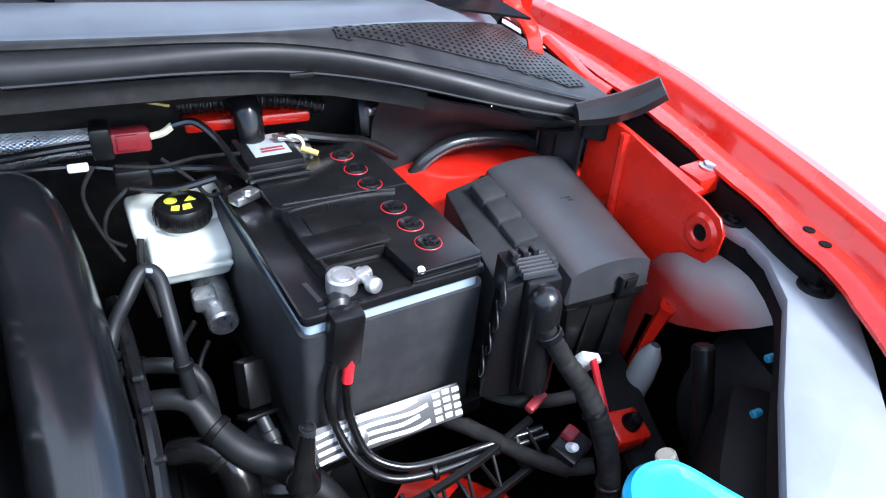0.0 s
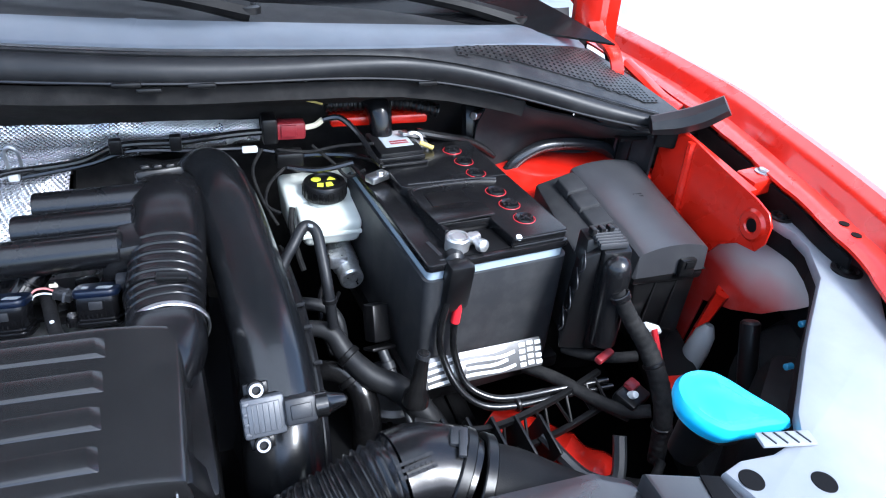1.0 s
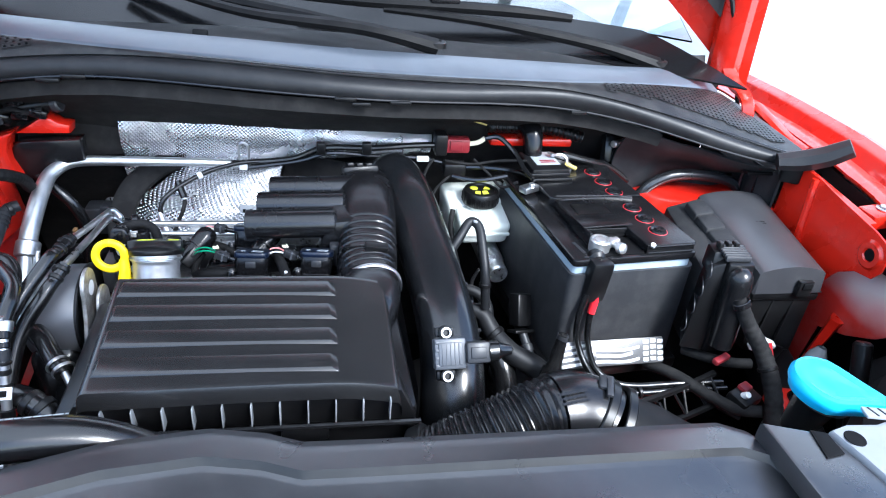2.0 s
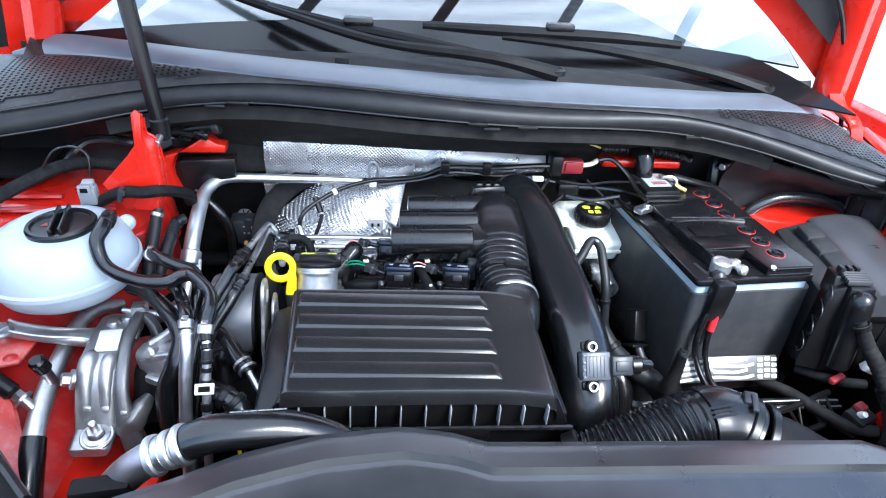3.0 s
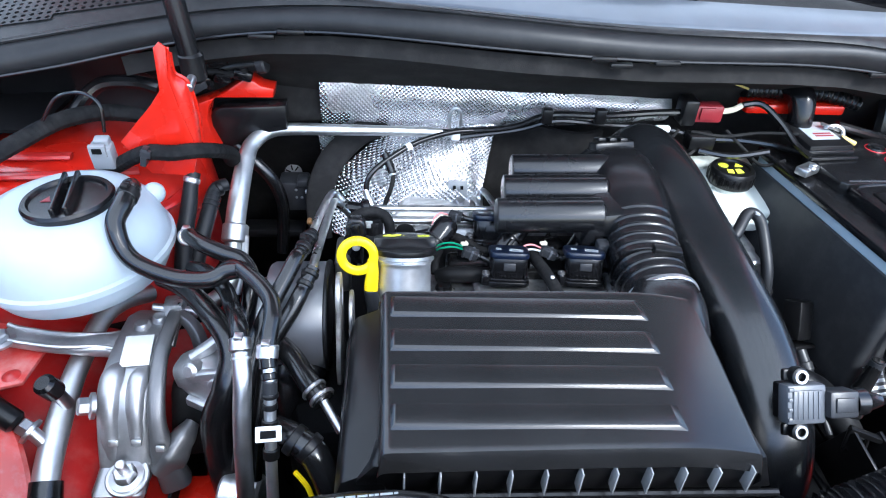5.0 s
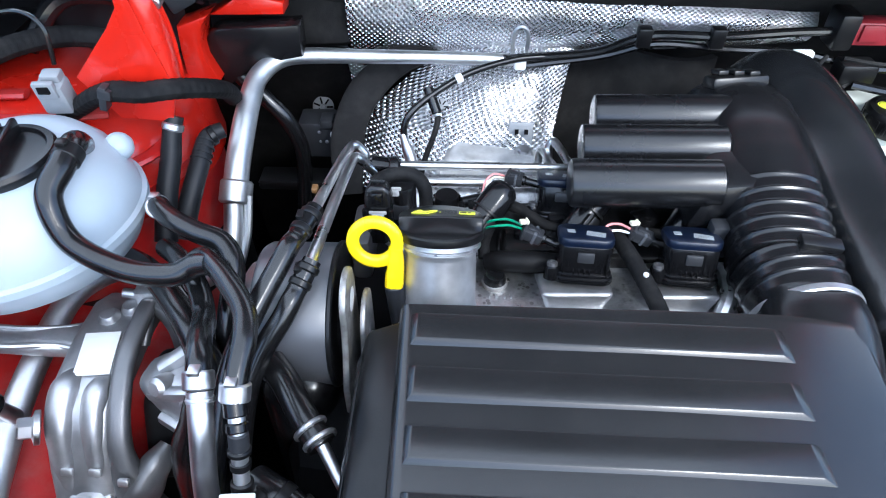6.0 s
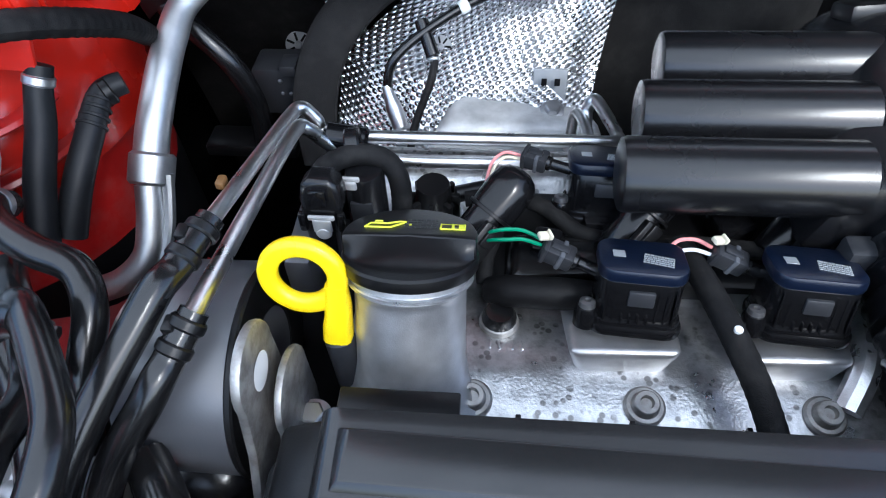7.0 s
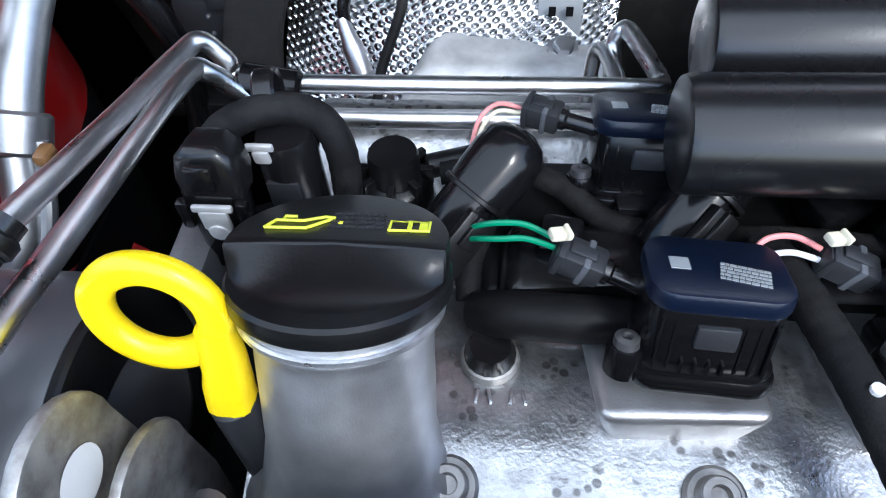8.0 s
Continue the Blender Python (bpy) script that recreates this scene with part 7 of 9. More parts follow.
def oil_filler():
    root = thing("oil_filler", "aluminium oil filler neck with black screw cap", "oil filler", (-0.097, -0.008, 0.85))
    c = pose(-0.0957, -0.0145, 0.9115, -25, 0, 0) @ Matrix.Diagonal((0.94, 0.94, 0.74, 1))
    bm = blank()
    lathe(bm, [(0.037, -0.095), (0.0300, -0.080), (0.0276, -0.062), (0.0270, -0.016), (0.0276, -0.011), (0.0290, -0.009), (0.0290, 0.0)], c, 44)
    part("neck", bm, CAST, root)
    bm = blank()
    ring_flat(bm, 0.0275, 0.0305, 0.003, c @ pose(0, 0, -0.0075), 44, 0.0008)
    part("neck_collar", bm, ALU, root)
    bm = blank()
    lathe(bm, [(0.029, 0.0), (0.0318, 0.0006), (0.0325, 0.002), (0.0325, 0.0075), (0.0315, 0.009), (0, 0.009)], c, 52)
    cap = part("screw_cap", bm, PLASTIC, root)
    bm = blank()
    b = blank()
    prism(b, arc(0, 0, 0.0314, -11, 191, 26) + [(-0.018, -0.0045), (0.0, -0.0035), (0.018, -0.0045)], 0.008, 0.0212, 0.0012)
    merge(bm, b, c)
    part("raised_plateau", bm, PLASTIC, cap)
    bm = blank()

    def scoop(u, v):
        x = -0.0302 + 0.0604 * u
        ya = -0.0035 - 0.0025 * (x / 0.03) ** 2
        yb = min(ya - 0.001, -math.sqrt(max(0.0, 0.0308 ** 2 - x * x)) * 0.80)
        return c @ V(x, ya + (yb - ya) * v, 0.0090 + 0.0112 * (1 - v) ** 1.7)
    sheet(bm, scoop, 24, 12, -0.001)
    part("grip_scoop", bm, PLASTIC, cap)
    b = blank()
    sweep(b, [(-0.022, 0.004, 0.0216), (-0.020, 0.009, 0.0216), (-0.012, 0.009, 0.0216), (-0.006, 0.012, 0.0216), (-0.003, 0.0115, 0.0216)], 0.0006, 6, 1)
    sweep(b, [(-0.022, 0.004, 0.0216), (-0.010, 0.0042, 0.0216), (-0.004, 0.0105, 0.0216)], 0.0006, 6, 1)
    sweep(b, [(-0.018, 0.0092, 0.0216), (-0.018, 0.0118, 0.0216), (-0.0145, 0.0118, 0.0216)], 0.0006, 6, 1)
    lathe(b, [(0, 0.0006), (0.0009, 0.0004), (0.001, 0)], pose(-0.001, 0.0092, 0.0211), 10)
    b.transform(c)
    part("oil_can_symbol", b, PRINT, cap, "yellow oil can symbol")
    b = blank()
    for x in (0.0165, 0.0225):
        sweep(b, [(x - 0.0027, 0.0045, 0.0216), (x - 0.0027, 0.0105, 0.0216), (x + 0.0027, 0.0105, 0.0216), (x + 0.0027, 0.0045, 0.0216), (x - 0.0027, 0.0045, 0.0216)], 0.0005, 6, 1)
    box(b, (0.0235, 0.0075, 0.0214), (0.0024, 0.0045, 0.0006))
    b.transform(c)
    part("manual_symbol", b, PRINT, cap, "yellow open book symbol")
    bm = blank()
    plate_bars(bm, c @ pose(0.004, 0.011, 0.0214), 0.016, 0.012, 4, 6)
    part("moulded_print", bm, GREY, cap)


def dipstick():
    root = thing("oil_dipstick", "yellow plastic ring handle of the oil dipstick", "dipstick", (-0.135, -0.04, 0.85))
    m = pose(-0.1402, -0.0290, 0.9185, 77, 0, 0)
    bm = blank()
    seg, ms = 44, 14
    rings = []
    for i in range(seg):
        a = 2 * math.pi * i / seg
        ring = []
        for k in range(ms):
            b = 2 * math.pi * k / ms
            cb, sb = math.cos(b), math.sin(b)
            cb, sb = math.copysign(abs(cb) ** 0.7, cb), math.copysign(abs(sb) ** 0.7, sb)
            r = 0.0152 + 0.0045 * cb
            ring.append(bm.verts.new(m @ V(r * math.cos(a), r * math.sin(a), 0.0034 * sb)))
        rings.append(ring)
    for i in range(seg):
        a, b = rings[i], rings[(i + 1) % seg]
        for k in range(ms):
            bm.faces.new((a[k], a[(k + 1) % ms], b[(k + 1) % ms], b[k]))
    part("ring", bm, YELLOW, root)
    bm = blank()
    sweep(bm, [m @ V(0.0140, -0.004, 0), m @ V(0.0138, -0.018, 0), m @ V(0.0128, -0.027, 0), m @ V(0.0124, -0.0345, 0)], [0.0044, 0.0054, 0.0060, 0.0062], 14, 6, wide=1.1, power=3)
    part("stem", bm, YELLOW, root)
    bm = blank()
    a = m @ V(0.0124, -0.034, 0)
    rod(bm, a, a + V(0.012, -0.015, -0.09), 0.0072, 16, 0.001, 0.0085)
    part("guide_tube", bm, GREY, root)


def ignition_coil(x, y, z, turn, label):
    root = thing("ignition_coil", label, "ignition coil", (x, y, z), turn, group="ignition coils on the engine")
    root.matrix_basis = pose(x, y, z, LEAN_BACK, 0, turn) @ Matrix.Diagonal((0.86, 0.90, 1.02, 1))
    out = arc(0.0155, 0.0085, 0.008, 0, 80, 5) + arc(-0.0135, 0.0065, 0.010, 95, 180, 5) + arc(-0.0145, -0.0095, 0.009, 180, 265, 5) + arc(0.0135, -0.0085, 0.010, 275, 360, 5)
    bm = blank()
    prism(bm, out, 0.028, 0.0345, 0.0015)
    cap = part("cap", bm, NAVY, root, "dark blue top", True)
    bm = blank()
    prism(bm, [(a * 0.96, b * 0.96) for a, b in out], 0.005, 0.0285, 0.0008)
    body = part("body", bm, GLOSS, root, "", True)
    for i in range(9):
        bm = blank()
        a = -0.018 + 0.0045 * i
        if 2 <= i <= 5:
            box(bm, (a, -0.0181, 0.0085), (0.0011, 0.0022, 0.006), 0.0003)
        else:
            box(bm, (a, -0.0168, 0.0150), (0.0011, 0.003, 0.022), 0.0003)
        part("cooling_fin", bm, GLOSS, body, "", True)
    bm = blank()
    box(bm, (0.0, -0.0178, 0.0205), (0.014, 0.003, 0.008), 0.001)
    part("window", bm, GREY, body, "", True)
    bm = blank()
    prism(bm, [(x * 1.09, y * 1.10) for x, y in out], 0.0, 0.005, 0.0012)
    prism(bm, [(x * 1.03, y * 1.04) for x, y in out], 0.0045, 0.008, 0.0008)
    lathe(bm, [(0, 0.010), (0.0058, 0.010), (0.0066, 0.008), (0.0066, 0.0)], pose(-0.0265, -0.012, 0.001), 20)
    part("foot", bm, GLOSS, root, "", True)
    bm = blank()
    lathe(bm, [(0.0048, 0), (0.0044, 0.0035), (0.002, 0.004), (0.0016, 0.002), (0, 0.002)], pose(-0.0265, -0.012, 0.010), 16)
    part("bolt", bm, DARKALU, root, "", True)
    bm = blank()
    box(bm, (-0.0125, -0.001, 0.0346), (0.0065, 0.0065, 0.0003))
    plate_bars(bm, pose(0.008, -0.005, 0.0347, 0, 0, -12), 0.016, 0.010, 5, 7, 0.0003)
    part("white_print", bm, SILVER_LABEL, cap, "", True, smooth=0)
    return root


def plug(name, p, q, size, material, label, wires=(), tail=None):
    """An electrical plug between two points, with its wires."""
    root = thing(name, label, "connector", tuple(p), group="electrical plugs")
    d = Vector(q) - Vector(p)
    m = aim(p, q)
    bm = blank()
    b = blank()
    box(b, (0, 0, d.length * 0.5), (size[0], size[1], d.length), min(size) * 0.16)
    box(b, (0, size[1] * 0.5, d.length * 0.5), (size[0] * 0.45, size[1] * 0.22, d.length * 0.55), 0.0008)
    merge(bm, b, m)
    part("plug_body", bm, material, root)
    for t in (0.12, 0.62):
        bm = blank()
        b = blank()
        box(b, (0, 0, d.length * t), (size[0] * 1.1, size[1] * 1.1, d.length * 0.14), 0.0006)
        merge(bm, b, m)
        part("plug_collar", bm, SENSOR if t > 0.5 else material, root)
    bm = blank()
    b = blank()
    lathe(b, [(0, 0), (size[0] * 0.40, 0), (size[0] * 0.40, 0.002), (size[0] * 0.30, 0.003), (size[0] * 0.30, 0.017), (0, 0.018)], pose(0, 0, d.length * 0.98), 16)
    merge(bm, b, m)
    part("boot", bm, RUBBER, root)
    for pts, mat_, r in wires:
        bm = blank()
        sweep(bm, pts, r, 8, 8)
        part("wire", bm, mat_, root)
    return root


def engine_wiring():
    plug("coil_plug", (-0.035, 0.015, 0.894), (-0.0195, 0.0105, 0.890), (0.0105, 0.0095), GREY, "black coil plug with green wires", [
        ([(-0.035, 0.015, 0.895), (-0.044, 0.017, 0.8965), (-0.052, 0.017, 0.896), (-0.059, 0.020, 0.892), (-0.064, 0.026, 0.884)], GREEN, 0.0010),
        ([(-0.035, 0.017, 0.897), (-0.044, 0.021, 0.8985), (-0.052, 0.022, 0.898), (-0.059, 0.024, 0.894), (-0.064, 0.029, 0.885)], GREEN, 0.0010)])
    plug("coil_plug", (0.047, 0.017, 0.894), (0.0630, 0.0125, 0.889), (0.0105, 0.0095), GREY, "black coil plug with pink and white wires", [
        ([(0.047, 0.018, 0.895), (0.039, 0.021, 0.897), (0.030, 0.020, 0.896), (0.024, 0.014, 0.890)], PINK, 0.0010),
        ([(0.047, 0.015, 0.893), (0.038, 0.017, 0.894), (0.030, 0.015, 0.893), (0.026, 0.010, 0.887)], WHITE, 0.0010)])
    plug("coil_plug", (-0.044, 0.084, 0.893), (-0.030, 0.079, 0.8925), (0.0105, 0.0095), GREY, "black coil plug with orange and cream wires", [
        ([(-0.045, 0.084, 0.893), (-0.054, 0.085, 0.894), (-0.061, 0.080, 0.890), (-0.064, 0.07, 0.882)], PINK, 0.0009),
        ([(-0.045, 0.082, 0.892), (-0.054, 0.083, 0.892), (-0.060, 0.077, 0.888), (-0.062, 0.068, 0.880)], CREAM, 0.0009)])
    for p in ((-0.034, 0.0145, 0.9025), (0.0485, 0.0165, 0.9020)):
        bm = blank()
        box(bm, p, (0.0075, 0.0045, 0.0028), 0.0008, (0, 15, 20))
        box(bm, (p[0] + 0.002, p[1], p[2] + 0.001), (0.0015, 0.005, 0.003), 0.0005, (0, 15, 20))
        solo("plug_lock", bm, CREAM, "small ivory locking tab on a coil plug", "clip")
    # fat injector plugs leaning away from the head
    for i, (x, y) in enumerate(((-0.055, 0.045), (0.026, 0.050), (0.108, 0.052))):
        root = thing("injector_plug", "black injector plug leaning over the valve cover", "connector", (x - 0.02, y, 0.865), group="injector plugs")
        a, b = V(x - 0.022, y - 0.018, 0.872), V(x + 0.010, y + 0.012, 0.903)
        bm = blank()
        length = (b - a).length
        lathe(bm, [(0, 0), (0.0105, 0), (0.0112, 0.001), (0.0112, length * 0.5), (0.0128, length * 0.53), (0.0130, length * 0.80), (0.0120, length * 0.93), (0.0088, length), (0.004, length + 0.002), (0, length + 0.0022)], aim(a, b), 30)
        part("plug_body", bm, GLOSS, root)
        bm = blank()
        t = blank()
        box(t, (0.0, 0.0125, 0.012), (0.012, 0.004, 0.024), 0.0008)
        box(t, (0.0, 0.015, 0.018), (0.006, 0.003, 0.012), 0.0005)
        merge(bm, t, aim(a, b) @ pose(0, 0, 0, 0, 0, 60))
        part("lock_clip", bm, PLASTIC, root)
        bm = blank()
        ring_flat(bm, 0.0122, 0.0136, 0.002, aim(a.lerp(b, 0.5), b), 22, 0.0003)
        part("joint_ring", bm, PLASTIC, root)
    root = thing("engine_harness", "black cloth-taped engine wiring harness", "wiring", (-0.03, 0.04, 0.86))
    for pts, r in (([(-0.148, 0.034, 0.910), (-0.146, 0.048, 0.912), (-0.133, 0.058, 0.912), (-0.118, 0.060, 0.908), (-0.110, 0.056, 0.896), (-0.110, 0.052, 0.865)], 0.0058),
                   ([(-0.06, 0.07, 0.885), (-0.055, 0.05, 0.878), (-0.062, 0.026, 0.872), (-0.062, 0.014, 0.864)], 0.0046),
                   ([(-0.075, 0.065, 0.876), (-0.05, 0.066, 0.878), (-0.03, 0.060, 0.876), (-0.01, 0.045, 0.872), (0.02, 0.042, 0.870), (0.06, 0.04, 0.872), (0.11, 0.03, 0.876)], 0.0048),
                   ([(0.036, 0.030, 0.884), (0.043, 0.005, 0.886), (0.0505, -0.026, 0.8855), (0.059, -0.052, 0.878), (0.067, -0.085, 0.864)], 0.0062)):
        bm = blank()
        sweep(bm, pts, r, 12, 10, wave=(0.00009, 0.005, 0, 1))
        part("taped_branch", bm, TAPE, root)
    bm = blank()
    ring_flat(bm, 0.0085, 0.0105, 0.008, aim((-0.139, 0.066, 0.910), (-0.12, 0.069, 0.911)), 18)
    part("branch_clip", bm, SATIN, root)
    bm = blank()
    lathe(bm, [(0, 0.003), (0.002, 0.002), (0.002, 0)], pose(0.0505, -0.0275, 0.8905), 10)
    part("white_spot", bm, WHITE, root)
    # dark rubber mouldings between the filler neck and the coils
    root = thing("breather_moulding", "dull black rubber breather moulding on the head", "hose", (-0.035, -0.005, 0.86))
    bm = blank()
    sweep(bm, [(-0.060, 0.010, 0.864), (-0.048, 0.006, 0.869), (-0.025, 0.004, 0.871), (-0.008, 0.005, 0.870)], [0.007, 0.0085, 0.0085, 0.0075], 14, 8)
    part("hose_bend", bm, MATT, root)
    bm = blank()
    lathe(bm, [(0, 0.008), (0.007, 0.008), (0.009, 0.003), (0.009, 0)], pose(-0.054, -0.004, 0.857), 18)
    part("rubber_grommet", bm, RUBBER, root)
    bm = blank()
    hexa(bm, [(-0.060, 0.016, 0.83), (0.185, 0.016, 0.83), (0.185, 0.088, 0.83), (-0.070, 0.088, 0.83)], [(-0.058, 0.019, 0.862), (0.180, 0.019, 0.864), (0.180, 0.084, 0.868), (-0.066, 0.084, 0.866)], 0.004)
    part("wiring_tray", bm, PLASTIC, root)
    for x, y, w_ in ((-0.03, 0.035, 0.016), (0.0, 0.055, 0.02), (0.045, 0.03, 0.018), (0.07, 0.055, 0.022), (0.13, 0.035, 0.02)):
        bm = blank()
        box(bm, (x, y, 0.872), (w_, 0.018, 0.014), 0.003, (0, 0, x * 300))
        part("plug_block", bm, GLOSS, root)
    bm = blank()
    hexa(bm, [(-0.055, 0.01, 0.855), (0.02, 0.015, 0.855), (0.02, 0.05, 0.855), (-0.055, 0.05, 0.855)], [(-0.048, 0.014, 0.872), (0.012, 0.018, 0.874), (0.012, 0.045, 0.874), (-0.048, 0.045, 0.872)], 0.005)
    part("pad", bm, RUBBER, root)


def cam_sensor():
    root = thing("cam_sensor", "round black camshaft sensor with plug", "sensor", (-0.085, 0.07, 0.85))
    bm = blank()
    lathe(bm, [(0.0148, 0.0), (0.0148, 0.010), (0.0135, 0.012), (0.0105, 0.0135), (0.0098, 0.024), (0.0092, 0.0255), (0, 0.0258)], pose(-0.093, 0.064, 0.862), 32)
    part("sensor_head", bm, PLASTIC, root)
    for k in range(8):
        a = k * math.pi / 4
        bm = blank()
        box(bm, (-0.093 + 0.0122 * math.cos(a), 0.064 + 0.0122 * math.sin(a), 0.876), (0.006, 0.003, 0.008), 0.0006, (0, 0, math.degrees(a)))
        part("lug", bm, PLASTIC, root)
    bm = blank()
    ring_flat(bm, 0.0148, 0.0185, 0.004, pose(-0.093, 0.064, 0.858), 32)
    part("seat_ring", bm, ALU, root)
    bm = blank()
    rod(bm, (-0.081, 0.068, 0.876), (-0.052, 0.076, 0.878), 0.005, 14, 0.001)
    part("plug", bm, PLASTIC, root)
    root = thing("vent_valve", "black plug with bright clip behind the dipstick", "connector", (-0.147, 0.03, 0.85))
    # hooded plug in front: tapered body, domed hood with ears and a chrome spring clip
    bm = blank()
    hexa(bm, [(-0.153, 0.018, 0.872), (-0.137, 0.018, 0.872), (-0.138, 0.034, 0.875), (-0.152, 0.034, 0.875)], [(-0.155, 0.021, 0.910), (-0.135, 0.021, 0.910), (-0.137, 0.038, 0.912), (-0.153, 0.038, 0.912)], 0.003, 3)
    body = part("plug_body", bm, GLOSS, root)
    bm = blank()
    prism(bm, [(-0.0095, -0.008), (-0.0105, 0.0), (-0.0088, 0.008), (-0.005, 0.0115), (0.005, 0.0115), (0.0088, 0.008), (0.0105, 0.0), (0.0095, -0.008)], -0.008, 0.008, 0.003, pose(-0.144, 0.029, 0.912, 78, 0, 0), 3)
    hood = part("cable_hood", bm, SATIN, body)
    bm = blank()
    box(bm, (-0.144, 0.0195, 0.917), (0.009, 0.003, 0.010), 0.0015, (-10, 0, 0))
    part("hood_latch", bm, GLOSS, hood)
    for s_ in (-1, 1):
        bm = blank()
        box(bm, (-0.144 + s_ * 0.0098, 0.0195, 0.901), (0.004, 0.004, 0.012), 0.0012)
        part("side_ear", bm, GLOSS, body)
    # pale dull metal on both clips stands for the chrome's white glint
    bm = blank()
    box(bm, (-0.144, 0.0185, 0.9045), (0.0135, 0.002, 0.0028), 0.0008)
    box(bm, (-0.144, 0.0180, 0.8995), (0.0095, 0.002, 0.0085), 0.0008)
    lathe(bm, [(0, 0.0018), (0.0032, 0.0014), (0.0042, 0)], aim((-0.144, 0.0178, 0.8945), (-0.144, -1, 0.92)), 18)
    part("bright_clip", bm, LIGHTCAST, root, "chrome spring clip, its glint put in as pale colour")
    bm = blank()
    lathe(bm, [(0.0150, -0.004), (0.0150, 0.006), (0.0115, 0.010), (0.0108, 0.050), (0.0095, 0.053), (0, 0.053)], pose(-0.128, 0.052, 0.854), 26)
    part("post", bm, SATIN, root)
    bm = blank()
    ring_flat(bm, 0.0150, 0.0185, 0.003, pose(-0.128, 0.052, 0.851), 28)
    part("post_seat", bm, ALU, root)
    bm = blank()
    box(bm, (-0.1325, 0.0405, 0.9105), (0.0095, 0.002, 0.003), 0.0008, (6, 0, 0))
    box(bm, (-0.1325, 0.0400, 0.9065), (0.0060, 0.002, 0.006), 0.0012, (6, 0, 0))
    part("second_clip", bm, LIGHTCAST, root, "chrome spring clip, its glint put in as pale colour")
    bm = blank()
    box(bm, (-0.129, 0.0420, 0.886), (0.012, 0.003, 0.014), 0.001)
    part("post_window", bm, GREY, root)


def fuel_pipes():
    root = thing("fuel_pipes", "bright steel fuel pipes crossing behind the valve cover", "pipe", (-0.08, 0.1, 0.87))
    bm = blank()
    sweep(bm, [(-0.184, -0.016, 0.931), (-0.181, 0.045, 0.917), (-0.176, 0.090, 0.910), (-0.171, 0.101, 0.909), (-0.164, 0.102, 0.900), (-0.155, 0.100, 0.891), (-0.08, 0.102, 0.889), (-0.01, 0.106, 0.8865), (0.004, 0.107, 0.8855), (0.012, 0.110, 0.884), (0.0145, 0.117, 0.882), (0.010, 0.132, 0.8835), (0.004, 0.148, 0.885), (0.001, 0.150, 0.883), (-0.001, 0.149, 0.877), (-0.001, 0.142, 0.868), (0.0, 0.138, 0.85)], 0.0040, 14, 8)
    part("upper_pipe", bm, TUBE, root)
    bm = blank()
    sweep(bm, [(-0.180, -0.055, 0.921), (-0.176, 0.02, 0.913), (-0.171, 0.080, 0.908), (-0.166, 0.089, 0.903), (-0.156, 0.092, 0.890), (-0.142, 0.092, 0.880), (-0.06, 0.094, 0.878), (0.005, 0.098, 0.876)], 0.0042, 14, 8)
    part("lower_pipe", bm, TUBE, root)
    bm = blank()
    sweep(bm, [(-0.001, 0.112, 0.872), (-0.002, 0.126, 0.876), (-0.005, 0.145, 0.8755), (-0.008, 0.151, 0.872), (-0.009, 0.150, 0.862), (-0.009, 0.148, 0.845)], 0.0037, 12, 8)
    part("return_loop", bm, TUBE, root)
    bm = blank()
    rod(bm, (-0.160, 0.098, 0.892), (-0.134, 0.098, 0.888), 0.0085, 18, 0.002)
    part("pipe_sleeve", bm, GLOSS, root)
    bm = blank()
    box(bm, (-0.189, 0.02, 0.925), (0.0045, 0.007, 0.0045), 0.0012)
    part("brass_clip", bm, AMBER, root)
    for a, b, c in (((-0.184, -0.014, 0.931), (-0.198, -0.055, 0.924), (-0.226, -0.115, 0.880)), ((-0.180, -0.055, 0.9205), (-0.193, -0.082, 0.904), (-0.218, -0.112, 0.862))):
        bm = blank()
        p, q = V(*a), V(*b)
        sweep(bm, [p.lerp(q, -0.1), p.lerp(q, 0.5), q, V(*c), V(c[0] - 0.01, c[1] - 0.06, c[2] - 0.08)], [0.0062, 0.0068, 0.0072, 0.0075, 0.0075], 16, 8)
        part("rubber_hose", bm, RUBBER, root)
        bm = blank()
        for t in (0.0, 0.32):
            ring_flat(bm, 0.0060, 0.0078, 0.0055, aim(p.lerp(q, t), q), 18)
        box(bm, p.lerp(q, 0.18) + V(-0.004, 0, 0.005), (0.005, 0.008, 0.004), 0.001)
        part("hose_coupling", bm, PLASTIC, root)


def lifting_eye():
    root = thing("lifting_eye", "worn steel lifting eye bolted to the head", "bracket", (-0.155, -0.07, 0.82))
    m = Matrix(((0, 0, 1, 0), (1, 0, 0, 0), (0, 1, 0, 0), (0, 0, 0, 1)))
    out = arc(-0.066, 0.903, 0.020, -10, 190, 14) + [(-0.092, 0.875), (-0.104, 0.850), (-0.104, 0.825), (-0.068, 0.80), (-0.050, 0.82), (-0.045, 0.87)]
    bm = blank()
    prism(bm, out, -0.158, -0.1535, 0.0012, m)
    part("plate", bm, WORN, root)
    # white disc that paints the glare at the eye's hole
    bm = blank()
    lathe(bm, [(0.0, 0.0008), (0.0085, 0.0008)], aim((-0.1535, -0.066, 0.901), (0, -0.066, 0.901)), 22)
    part("eye", bm, WHITE, root)
    bm = blank()
    prism(bm, [(y + 0.004, z - 0.024) for y, z in out], -0.147, -0.1435, 0.001, m)
    part("second_plate", bm, WORN, root)
    bm = blank()
    bolt(bm, pose(-0.140, -0.062, 0.853), 0.006, 0.006)
    part("bolt", bm, STEEL, root)


